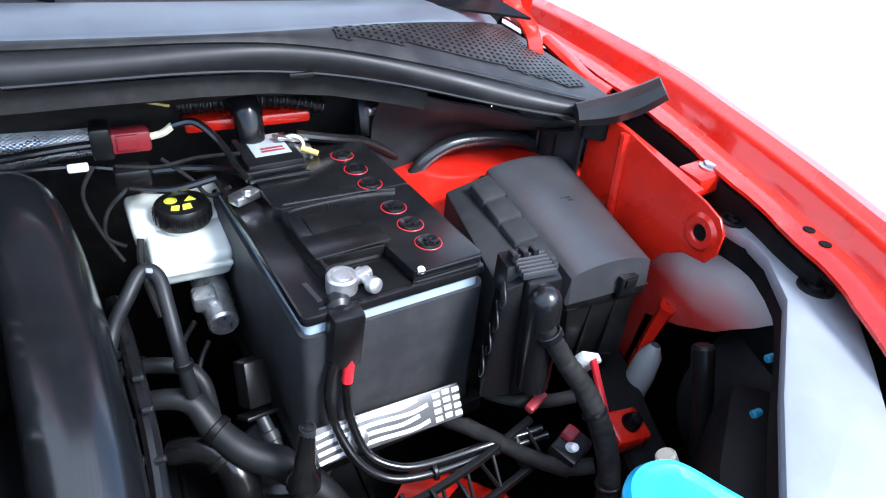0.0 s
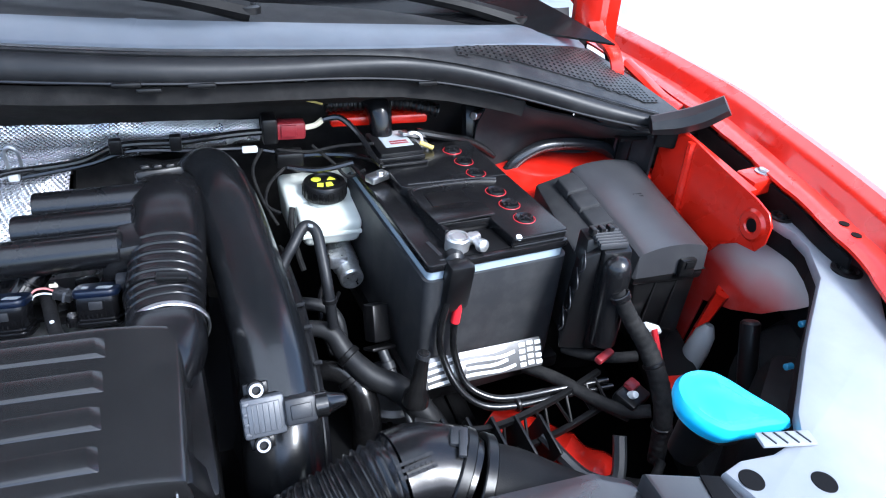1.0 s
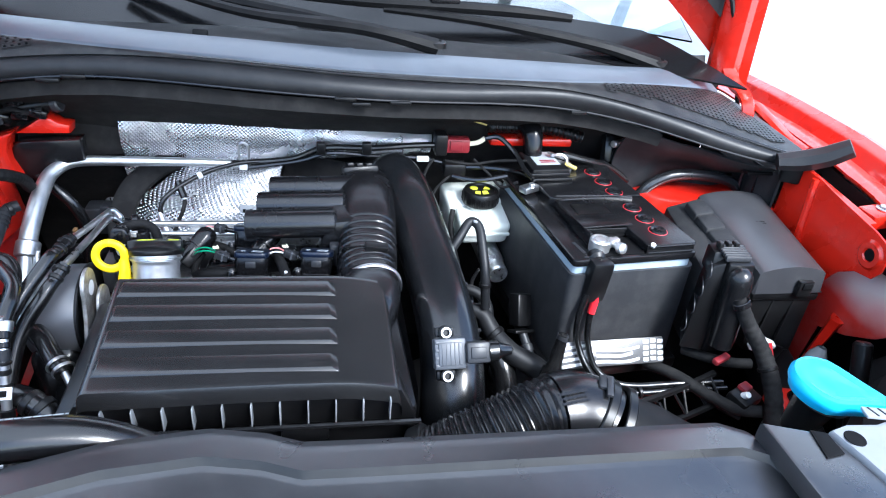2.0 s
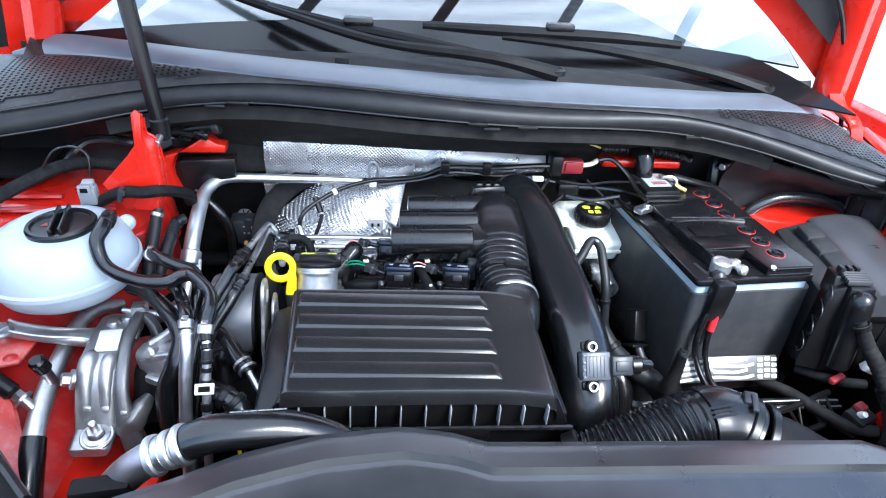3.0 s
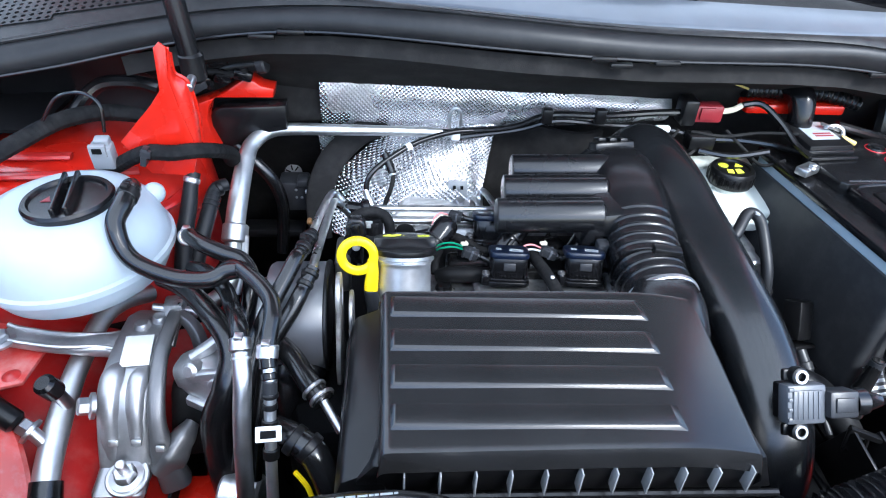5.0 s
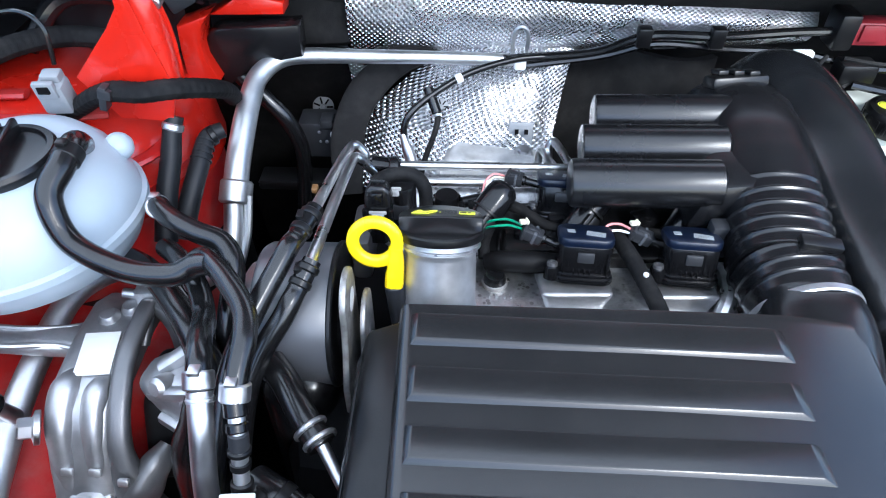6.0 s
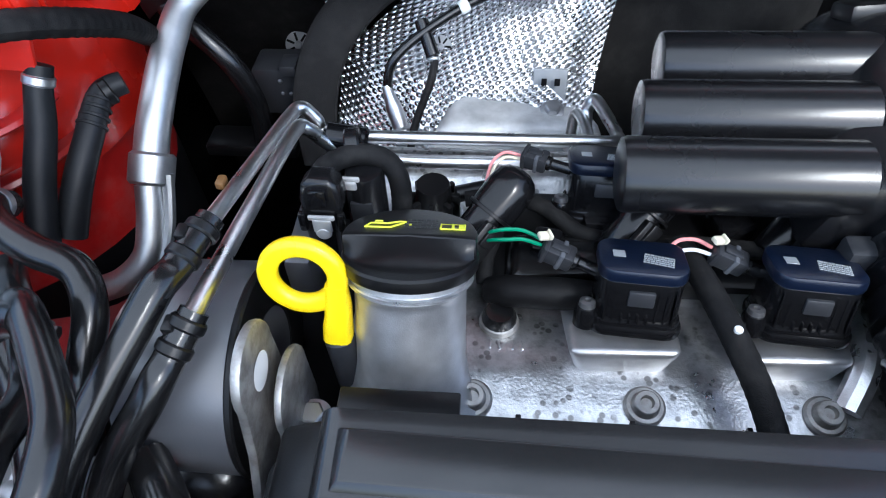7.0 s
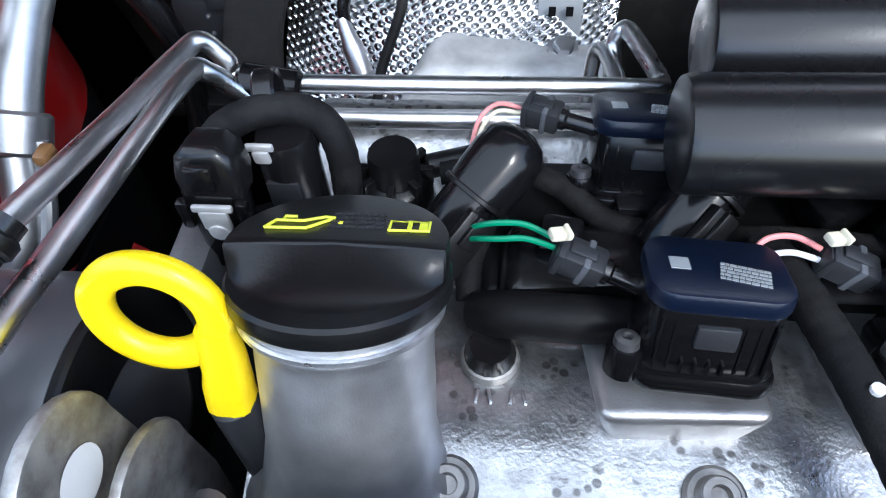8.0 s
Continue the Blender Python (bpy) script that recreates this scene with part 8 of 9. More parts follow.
def timing_cover():
    root = thing("timing_cover", "smooth black plastic timing belt cover at the engine's end", "engine cover", (-0.2, 0, 0.7))
    bm = blank()
    b = blank()
    box(b, (0, 0, 0), (0.056, 0.12, 0.20), 0.02, (0, 0, 0), 4)
    merge(bm, b, pose(-0.198, -0.035, 0.735, 0, 0, 0))
    part("cover", bm, SATIN, root)
    axis = aim((-0.226, -0.034, 0.850), (0, -0.034, 0.850))
    bm = blank()
    lathe(bm, [(0, 0), (0.044, 0), (0.050, 0.002), (0.0525, 0.006), (0.0530, 0.056), (0.0515, 0.0585), (0, 0.0585)], axis, 56)
    part("drum_housing", bm, HOUSING, root, "smooth round belt housing")
    bm = blank()
    ring_flat(bm, 0.030, 0.0545, 0.004, axis @ pose(0, 0, 0.055), 56)
    part("rear_flange", bm, PLASTIC, root)
    bm = blank()
    lathe(bm, [(0, -0.010), (0.034, -0.010), (0.037, -0.008), (0.037, 0.001)], axis, 40)
    part("pulley_rim", bm, STEEL, root, "bright metal rim")
    bm = blank()
    box(bm, (-0.158, 0.03, 0.865), (0.016, 0.05, 0.04), 0.005)
    part("casting_lug", bm, DARKALU, root)


def turbo_shield():
    root = thing("turbo_heat_shield", "dimpled aluminium heat shield over the turbocharger", "heat shield", (-0.06, 0.25, 0.78))
    bm = blank()

    def fn(u, v):
        xl = -0.085 - 0.100 * min(1.0, v * 1.9) ** 0.9
        xr = 0.036 - 0.030 * v
        x = xl + (xr - xl) * u
        y = 0.296 - 0.10 * v ** 1.3 - 0.035 * math.sin(u * math.pi) * math.sin(min(1, v * 1.2) * math.pi / 2)
        z = 0.906 - 0.118 * v
        y += 0.030 * max(0, 0.35 - u) ** 1.5
        k = 0.0045 * noise.noise(V(x * 22, z * 22, 5)) + 0.002 * noise.noise(V(x * 60, z * 60, 9))
        return V(x, y + k, z - k)
    sheet(bm, fn, 50, 40, 0.0012, (0.16, 0.16))
    part("dimpled_shell", bm, FOIL, root)
    bm = blank()
    hexa(bm, [(-0.125, 0.165, 0.775), (0.035, 0.185, 0.77), (0.030, 0.25, 0.77), (-0.115, 0.235, 0.77)], [(-0.105, 0.180, 0.836), (0.022, 0.195, 0.832), (0.012, 0.235, 0.818), (-0.085, 0.225, 0.842)], 0.012, 3)
    part("manifold_casting", bm, LIGHTCAST, root)
    bm = blank()
    box(bm, (-0.018, 0.232, 0.836), (0.026, 0.004, 0.030), 0.001, (-20, 0, 0))
    tab = part("pierced_tab", bm, LIGHTGREY, root, "pale pierced metal tab")
    for dx in (-0.005, 0.005):
        for dz in (-0.004, 0.006):
            bm = blank()
            box(bm, (-0.018 + dx, 0.2300 - dz * 0.35, 0.838 + dz), (0.004, 0.002, 0.005), 0, (-20, 0, 0))
            part("tab_hole", bm, DARK, tab)
    bm = blank()
    bolt(bm, pose(-0.016, 0.212, 0.829, 20, 0, 0), 0.006, 0.008)
    part("bolt", bm, STEEL, root)
    bm = blank()
    lathe(bm, [(0, 0), (0.007, 0), (0.0085, 0.002), (0.0085, 0.012), (0.0062, 0.014), (0.0062, 0.03), (0.005, 0.034), (0.0035, 0.046), (0, 0.046)], aim((-0.126, 0.186, 0.814), (-0.140, 0.204, 0.851)), 20)
    part("lambda_sensor", bm, STEEL, root, "steel lambda sensor")
    bm = blank()
    sweep(bm, [(-0.139, 0.204, 0.848), (-0.139, 0.208, 0.860), (-0.132, 0.214, 0.873), (-0.110, 0.227, 0.887), (-0.074, 0.244, 0.902), (-0.031, 0.254, 0.912), (0.0, 0.258, 0.914)], 0.0036, 12, 8)
    part("sensor_cable", bm, RUBBER, root)
    bm = blank()
    sweep(bm, [(-0.106, 0.218, 0.874), (-0.105, 0.212, 0.868), (-0.108, 0.204, 0.856), (-0.118, 0.188, 0.833), (-0.122, 0.180, 0.815)], 0.0030, 10, 8)
    part("second_cable", bm, TAPE, root)
    bm = blank()
    rod(bm, (-0.116, 0.233, 0.891), (-0.106, 0.216, 0.871), 0.0052, 14, 0.001)
    part("cable_boot", bm, RUBBER, root)
    bm = blank()
    ring_flat(bm, 0.0030, 0.0048, 0.003, aim((-0.106, 0.216, 0.871), (-0.105, 0.212, 0.866)), 16)
    part("boot_ring", bm, PIPE, root)
    bm = blank()
    ring_flat(bm, 0.0034, 0.0050, 0.007, aim((-0.088, 0.238, 0.897), (-0.074, 0.244, 0.902)), 16)
    part("white_band", bm, WHITE, root)
    # black scoop round the shield's left side
    bm = blank()
    sweep(bm, [(-0.200, 0.20, 0.78), (-0.202, 0.225, 0.83), (-0.186, 0.255, 0.868), (-0.150, 0.285, 0.893), (-0.115, 0.30, 0.900)], [0.009, 0.011, 0.011, 0.010, 0.008], 14, 8, wide=1.6, power=4)
    part("plastic_scoop", bm, FELT, root, "black plastic scoop")


def bulkhead_foil():
    root = thing("bulkhead_heat_shield", "long dimpled foil heat shield on the firewall", "heat shield", (0.03, 0.29, 0.92))
    bm = blank()

    def fn(u, v):
        x = -0.20 + 0.472 * u
        z0, z1 = 0.966 - 0.014 * u, 0.882 + 0.034 * u
        z = z0 + (z1 - z0) * v
        y = 0.286 + (0.962 - z) * 0.28 - 0.013 * math.sin(v * math.pi)
        k = 0.003 * noise.noise(V(x * 26, z * 26, 2)) + 0.0012 * noise.noise(V(x * 70, z * 50, 4))
        return V(x, y + k, z)
    sheet(bm, fn, 60, 16, 0.001, (0.47, 0.085))
    part("upper_panel", bm, FOIL, root)
    bm = blank()
    sheet(bm, lambda u, v: V(-0.207 + 0.03 * u, 0.302 + 0.04 * v, 0.885 - 0.09 * v), 6, 12, 0.001, (0.03, 0.1))
    part("left_leg", bm, FOIL, root)
    bm = blank()
    sheet(bm, lambda u, v: V(-0.085 + 0.125 * u, 0.303 + 0.006 * v, 0.90 - 0.02 * v), 12, 4, 0.001, (0.125, 0.02))
    part("middle_tab", bm, FOIL, root)
    bm = blank()
    sweep(bm, [(-0.030, 0.276, 0.908), (-0.030, 0.274, 0.930), (-0.023, 0.273, 0.938), (-0.016, 0.274, 0.930), (-0.016, 0.276, 0.908)], 0.0022, 8)
    part("wire_hook", bm, PIPE, root)
    # dark pads beside the turbo
    bm = blank()
    sheet(bm, lambda u, v: V(0.035 + 0.15 * u - 0.03 * v * (1 - u), 0.305 + 0.015 * math.sin(u * 6), 0.90 - 0.17 * v), 16, 12, 0.008)
    part("felt_pad", bm, FELT, root, "black felt pad")


def rear_depths():
    """Dark hoses and brackets between the shield and the strut tower."""
    bm = blank()
    sweep(bm, [(-0.31, 0.235, 0.905), (-0.284, 0.225, 0.884), (-0.262, 0.22, 0.860), (-0.251, 0.22, 0.826), (-0.252, 0.22, 0.79), (-0.255, 0.21, 0.75)], 0.0085, 12)
    solo("heater_hose", bm, RUBBER, "dull black heater hose near the firewall", "hose")
    root = thing("valve_bracket", "small grey valve block on a bracket", "bracket", (-0.24, 0.25, 0.79))
    bm = blank()
    box(bm, (-0.238, 0.258, 0.818), (0.040, 0.034, 0.044), 0.004)
    box(bm, (-0.225, 0.245, 0.842), (0.014, 0.02, 0.010), 0.002)
    part("block", bm, GREY, root)
    for i in (0, 4, 5, 7):
        bm = blank()
        x, z = -0.252 + 0.014 * (i % 3) + 0.004 * math.sin(i * 2.1), 0.806 + 0.012 * (i // 3)
        lathe(bm, [(0.0016 + 0.0006 * (i % 2), 0), (0.0012, 0.002), (0, 0.0022)], aim((x, 0.241, z), (x, 0.20, z + 0.02)), 10)
        part("stud", bm, DARKALU, root)
    bm = blank()
    rod(bm, (-0.222, 0.240, 0.828), (-0.205, 0.238, 0.829), 0.003, 12)
    part("spindle", bm, STEEL, root)
    bm = blank()
    box(bm, (-0.265, 0.23, 0.775), (0.08, 0.03, 0.012), 0.003)
    part("plug", bm, PLASTIC, root)
    bm = blank()
    sweep(bm, [(-0.27, 0.31, 0.90), (-0.235, 0.315, 0.90), (-0.205, 0.312, 0.893)], 0.0025, 8)
    solo("thin_pipe", bm, SATIN, "thin black pipe along the firewall", "pipe")
    bm = blank()
    box(bm, (-0.27, 0.315, 0.935), (0.15, 0.06, 0.075), 0.014, (-18, 0, 5))
    solo("insulation_box", bm, FELT, "black insulated box beside the firewall", "box")
    # block in near-black for the shade around it
    bm = blank()
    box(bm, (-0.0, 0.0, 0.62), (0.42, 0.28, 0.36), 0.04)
    solo("engine_block", bm, DARK, "engine block coloured black for the shade under the valve cover", "engine")


air_filter()
intake_pipe()
charge_duct()
map_sensor()
valve_cover()
oil_filler()
dipstick()
ignition_coil(0.0095, -0.0075, 0.8705, -4, "ignition coil with dark blue top and printed code")
ignition_coil(0.0870, -0.0075, 0.8705, -4, "ignition coil with dark blue top beside the bellows")
ignition_coil(0.001, 0.068, 0.866, -2, "ignition coil with dark blue top behind the plugs")
engine_wiring()
cam_sensor()
fuel_pipes()
lifting_eye()
timing_cover()
turbo_shield()
bulkhead_foil()
rear_depths()


# ---- coolant side ----
def coolant_tank():
    root = thing("coolant_tank", "milky white round coolant tank with black slotted cap", "tank", (-0.408, 0.01, 0.83))
    c = pose(-0.412, 0.012, 0.900, 0, -3, 0) @ Matrix.Diagonal((0.92, 0.92, 0.95, 1))
    bm = blank()
    lathe(bm, [(0.0, -0.046), (0.045, -0.045), (0.070, -0.039), (0.085, -0.028), (0.0925, -0.014), (0.095, -0.006)], c, 56)
    part("lower_shell", bm, TANK, root)
    bm = blank()
    lathe(bm, [(0.095, -0.007), (0.0985, -0.005), (0.0985, 0.001), (0.095, 0.003)], c, 56)
    part("seam_flange", bm, TANK, root)
    bm = blank()
    lathe(bm, [(0.095, 0.002), (0.0935, 0.012), (0.086, 0.034), (0.074, 0.048), (0.060, 0.054), (0.054, 0.055), (0.0, 0.055)], c, 56)
    part("upper_shell", bm, TANK, root)
    bm = blank()
    lathe(bm, [(0.043, 0.0), (0.0435, 0.006), (0.0415, 0.009), (0.037, 0.009), (0.035, 0.006), (0, 0.006)], c @ pose(0.014, -0.008, 0.054), 44)
    cap = part("screw_cap", bm, SATIN, root)
    bm = blank()
    b = blank()
    for dx in (-0.006, 0.006):
        box(b, (dx, 0, 0.010), (0.005, 0.076, 0.014), 0.002)
    merge(bm, b, c @ pose(0.014, -0.008, 0.054, 0, 0, 12))
    part("cap_grip", bm, SATIN, cap)
    bm = blank()
    b = blank()
    prism(b, [(-0.024, -0.006), (-0.014, -0.006), (-0.019, 0.004)], 0.0062, 0.0068)
    merge(bm, b, c @ pose(0.014, -0.008, 0.054))
    part("warning_mark", bm, MAROON, cap)
    for a, h in ((35, 0.03), (150, 0.02)):
        bm = blank()
        q = c @ V(0.089 * math.cos(radians(a)), 0.088 * math.sin(radians(a)), h)
        bmesh.ops.create_uvsphere(bm, u_segments=14, v_segments=10, radius=0.011, matrix=Matrix.Translation(q))
        part("mount_ear", bm, TANK, root)
    holder = thing("level_plug", "grey sensor plug with thin wire loop above the tank", "connector", (-0.40, 0.09, 0.93))
    bm = blank()
    box(bm, (-0.401, 0.092, 0.956), (0.022, 0.018, 0.026), 0.003, (10, 0, 5))
    box(bm, (-0.401, 0.0815, 0.966), (0.016, 0.005, 0.014), 0.001, (10, 0, 5))
    box(bm, (-0.400, 0.094, 0.970), (0.015, 0.012, 0.010), 0.002, (10, 0, 5))
    body = part("plug_body", bm, LIGHTGREY, holder)
    bm = blank()
    box(bm, (-0.401, 0.0790, 0.967), (0.009, 0.003, 0.006), 0.0005)
    part("clip_window", bm, DARK, body)
    bm = blank()
    sweep(bm, [(-0.398, 0.10, 0.978), (-0.398, 0.105, 1.005), (-0.415, 0.11, 1.015), (-0.445, 0.12, 1.005), (-0.465, 0.12, 0.98)], 0.0018, 8)
    part("wire_loop", bm, RUBBER, holder)


def taped_wires():
    bm = blank()
    sweep(bm, [(-0.60, -0.10, 0.90), (-0.575, 0.0, 0.92), (-0.53, 0.06, 0.945), (-0.485, 0.10, 0.965), (-0.455, 0.14, 0.972), (-0.42, 0.17, 0.968), (-0.38, 0.185, 0.955), (-0.36, 0.19, 0.94)], 0.0085, 12, 10, wave=(0.00015, 0.006, 0, 1), wide=1.2)
    solo("wing_harness", bm, TAPE, "cloth-taped cable harness over the red wing", "wiring")
    bm = blank()
    sweep(bm, [(-0.412, 0.105, 0.928), (-0.388, 0.097, 0.944), (-0.368, 0.090, 0.957), (-0.352, 0.087, 0.963), (-0.330, 0.086, 0.963), (-0.310, 0.094, 0.962), (-0.294, 0.116, 0.951), (-0.289, 0.15, 0.930), (-0.30, 0.19, 0.90)], 0.0078, 12, 8, wave=(0.00015, 0.006, 0, 1), wide=1.25)
    harness = solo("tower_harness", bm, TAPE, "grey-black taped cable in front of the bracket", "wiring")
    bm = blank()
    box(bm, (-0.356, 0.080, 0.962), (0.006, 0.010, 0.020), 0.001, (0, 15, 0))
    box(bm, (-0.3535, 0.077, 0.966), (0.010, 0.005, 0.008), 0.001, (0, 15, 0))
    part("cable_tie", bm, GREY, harness, "grey cable tie")
    bm = blank()
    sweep(bm, [(-0.47, 0.18, 0.95), (-0.44, 0.20, 0.985), (-0.40, 0.205, 0.99), (-0.37, 0.20, 0.985)], 0.008, 10)
    solo("tower_hose", bm, RUBBER, "black hose behind the strut tower", "hose")
    root = thing("washer_pump_plug", "black plugs and pump behind the gas strut", "connector", (-0.29, 0.24, 0.97))
    bm = blank()
    box(bm, (-0.334, 0.206, 0.990), (0.024, 0.018, 0.020), 0.003, (0, -20, 30))
    part("plug_left", bm, GREY, root)
    bm = blank()
    rod(bm, (-0.312, 0.240, 0.996), (-0.262, 0.238, 1.004), 0.0105, 16, 0.003)
    part("pump_body", bm, PLASTIC, root)
    bm = blank()
    rod(bm, (-0.266, 0.238, 1.002), (-0.255, 0.236, 1.005), 0.0112, 18, 0.002)
    part("pump_cap", bm, GREY, root, "grey pump end cap")
    for p, sz, turn in (((-0.328, 0.224, 0.986), (0.022, 0.018, 0.014), (0, 25, 30)), ((-0.312, 0.232, 1.008), (0.026, 0.018, 0.016), (0, -20, 10)), ((-0.306, 0.226, 0.992), (0.020, 0.016, 0.012), (15, 10, 20)), ((-0.338, 0.214, 1.010), (0.020, 0.02, 0.03), (20, 0, 25)), ((-0.282, 0.228, 0.993), (0.022, 0.014, 0.012), (0, 15, 5))):
        bm = blank()
        box(bm, p, sz, 0.003, turn)
        box(bm, (p[0], p[1] - sz[1] * 0.5, p[2] + 0.002), (sz[0] * 0.5, 0.004, sz[2] * 0.5), 0.001, turn)
        part("plug", bm, GLOSS, root)
    for pts in ([(-0.335, 0.215, 1.018), (-0.325, 0.225, 1.022), (-0.30, 0.235, 1.012), (-0.28, 0.238, 1.002)], [(-0.334, 0.222, 0.992), (-0.318, 0.222, 0.998), (-0.298, 0.224, 0.994), (-0.276, 0.226, 0.998)]):
        bm = blank()
        sweep(bm, pts, 0.004, 10, 8)
        part("lead", bm, TAPE, root)


def coolant_hoses():
    def hose(name, label, pts, r, mat_=RUBBER, ends=()):
        root = thing(name, label, "hose", tuple(pts[0]), group="coolant hoses")
        bm = blank()
        sweep(bm, pts, r, 16, 10)
        part("hose_wall", bm, mat_, root)
        for k, (p, q, rr, mt) in enumerate(ends):
            bm = blank()
            ring_flat(bm, rr - 0.002, rr + 0.0008, 0.011, aim(p, q), 22)
            box(bm, Vector(p) + (Vector(q) - Vector(p)).normalized() * 0.006 + V(0, 0, rr + 0.0015), (0.007, 0.007, 0.004), 0.001)
            part("hose_clip", bm, mt, root)
        return root
    hose("vent_hose", "black vent hose bending down from the coolant tank", [(-0.356, 0.030, 0.952), (-0.347, 0.010, 0.966), (-0.347, -0.012, 0.963), (-0.350, -0.032, 0.952), (-0.337, -0.048, 0.929), (-0.300, -0.062, 0.919), (-0.268, -0.067, 0.920), (-0.252, -0.064, 0.926), (-0.240, -0.066, 0.930)], [0.0090, 0.0090, 0.0088, 0.0085, 0.0080, 0.0078, 0.0078, 0.0078, 0.0072], ends=[((-0.346, 0.004, 0.966), (-0.347, -0.02, 0.962), 0.009, PLASTIC)])
    hose("coolant_hose", "black coolant hose running down to the jointed pipe", [(-0.262, -0.050, 0.912), (-0.252, -0.054, 0.923), (-0.240, -0.064, 0.930), (-0.222, -0.085, 0.932), (-0.208, -0.106, 0.931), (-0.204, -0.124, 0.928), (-0.205, -0.138, 0.922), (-0.206, -0.150, 0.914)], 0.0072, ends=[((-0.2055, -0.1455, 0.9175), (-0.206, -0.152, 0.910), 0.0080, STEEL)])
    hose("coolant_hose", "black coolant hose looping from the tank behind the mount", [(-0.312, 0.024, 0.900), (-0.303, 0.008, 0.915), (-0.288, -0.008, 0.917), (-0.268, -0.018, 0.914), (-0.248, -0.024, 0.909), (-0.238, -0.040, 0.900), (-0.240, -0.062, 0.880), (-0.246, -0.08, 0.845)], 0.0078, ends=[((-0.3085, 0.016, 0.908), (-0.304, 0.008, 0.914), 0.0082, STEEL)])
    hose("coolant_hose", "short black coolant hose meeting the steel pipe", [(-0.300, -0.008, 0.888), (-0.280, -0.030, 0.899), (-0.258, -0.058, 0.902), (-0.247, -0.081, 0.899), (-0.236, -0.112, 0.915), (-0.229, -0.134, 0.920), (-0.227, -0.146, 0.913)], 0.0074, ends=[((-0.228, -0.139, 0.9185), (-0.227, -0.148, 0.911), 0.0080, STEEL)])
    hose("radiator_hose", "fat black radiator hose dropping past the engine mount", [(-0.335, 0.000, 0.868), (-0.312, -0.020, 0.876), (-0.288, -0.045, 0.878), (-0.262, -0.076, 0.872), (-0.248, -0.100, 0.862), (-0.252, -0.118, 0.838), (-0.262, -0.126, 0.806), (-0.262, -0.136, 0.766), (-0.25, -0.16, 0.70)], [0.0085, 0.009, 0.0095, 0.0105, 0.012, 0.0140, 0.0165, 0.0165, 0.014])
    root = thing("coolant_pipe", "steel coolant pipe below a pale clip", "pipe", (-0.23, -0.15, 0.85), group="coolant pipes")
    bm = blank()
    sweep(bm, [(-0.2265, -0.148, 0.911), (-0.2245, -0.163, 0.896), (-0.227, -0.178, 0.856), (-0.228, -0.195, 0.80), (-0.228, -0.21, 0.74)], 0.0072, 18, 8)
    part("pipe", bm, STEEL, root)
    bm = blank()
    ring_flat(bm, 0.0070, 0.0082, 0.003, aim((-0.226, -0.150, 0.909), (-0.2245, -0.163, 0.896)), 22)
    part("bead", bm, PIPE, root)
    root = thing("coolant_pipe", "jointed coolant pipe with couplings and white tag", "pipe", (-0.205, -0.15, 0.85), group="coolant pipes")
    line = [V(-0.206, -0.150, 0.914), V(-0.203, -0.165, 0.899), V(-0.204, -0.178, 0.866), V(-0.205, -0.195, 0.815), V(-0.206, -0.215, 0.74)]
    bm = blank()
    sweep(bm, line, 0.0048, 16, 8)
    part("pipe", bm, PIPE, root)
    for i, t, l, r, mt in ((0, 0.15, 0.010, 0.0072, GLOSS), (0, 0.75, 0.006, 0.0066, GLOSS), (1, 0.0, 0.012, 0.0058, GREY), (1, 0.32, 0.004, 0.0068, PLASTIC), (1, 0.55, 0.006, 0.0060, PLASTIC), (1, 0.95, 0.008, 0.0066, PLASTIC), (2, 0.45, 0.010, 0.0066, PLASTIC)):
        bm = blank()
        ring_flat(bm, 0.004, r, l, aim(line[i].lerp(line[i + 1], t), line[i + 1] + (line[i + 1] - line[i]) * 0.1), 22)
        part("coupling", bm, mt, root)
    bm = blank()
    box(bm, (-0.2035, -0.191, 0.866), (0.020, 0.003, 0.012), 0.001, (-48, 0, 4))
    tag = part("white_tag", bm, WHITE, root)
    bm = blank()
    box(bm, (-0.2035, -0.1925, 0.8672), (0.012, 0.0012, 0.006), 0.0003, (-48, 0, 4))
    part("tag_slot", bm, DARK, tag)
    root = thing("spring_clip_hose", "short black hose with bright spring clip", "hose", (-0.18, -0.13, 0.85), group="coolant hoses")
    bm = blank()
    sweep(bm, [(-0.208, -0.09, 0.862), (-0.195, -0.105, 0.860), (-0.180, -0.127, 0.854), (-0.166, -0.143, 0.848)], 0.0098, 16, 8)
    part("hose_wall", bm, RUBBER, root)
    for t in (0.0, 0.007):
        bm = blank()
        ring_flat(bm, 0.0098, 0.0118, 0.004, aim((-0.176 + t, -0.132 - t * 0.9, 0.8525 - t * 0.4), (-0.160, -0.150, 0.845)), 22)
        part("spring_clip", bm, STEEL, root)
    bm = blank()
    rod(bm, (-0.166, -0.143, 0.848), (-0.150, -0.165, 0.835), 0.0042, 14)
    part("spigot", bm, STEEL, root)
    root = thing("lower_hose", "black hose with collar low beside the filter", "hose", (-0.18, -0.18, 0.82), group="coolant hoses")
    bm = blank()
    sweep(bm, [(-0.205, -0.165, 0.842), (-0.185, -0.178, 0.842), (-0.168, -0.19, 0.832), (-0.155, -0.205, 0.80), (-0.15, -0.21, 0.74)], [0.011, 0.012, 0.0125, 0.012, 0.012], 16, 8)
    part("hose_wall", bm, RUBBER, root)
    bm = blank()
    for t in (0, 1):
        ring_flat(bm, 0.0115, 0.0135, 0.008, aim((-0.19 + 0.012 * t, -0.176 - 0.006 * t, 0.843 - 0.002 * t), (-0.165, -0.19, 0.832)), 22)
    part("collar", bm, PLASTIC, root)
    bm = blank()
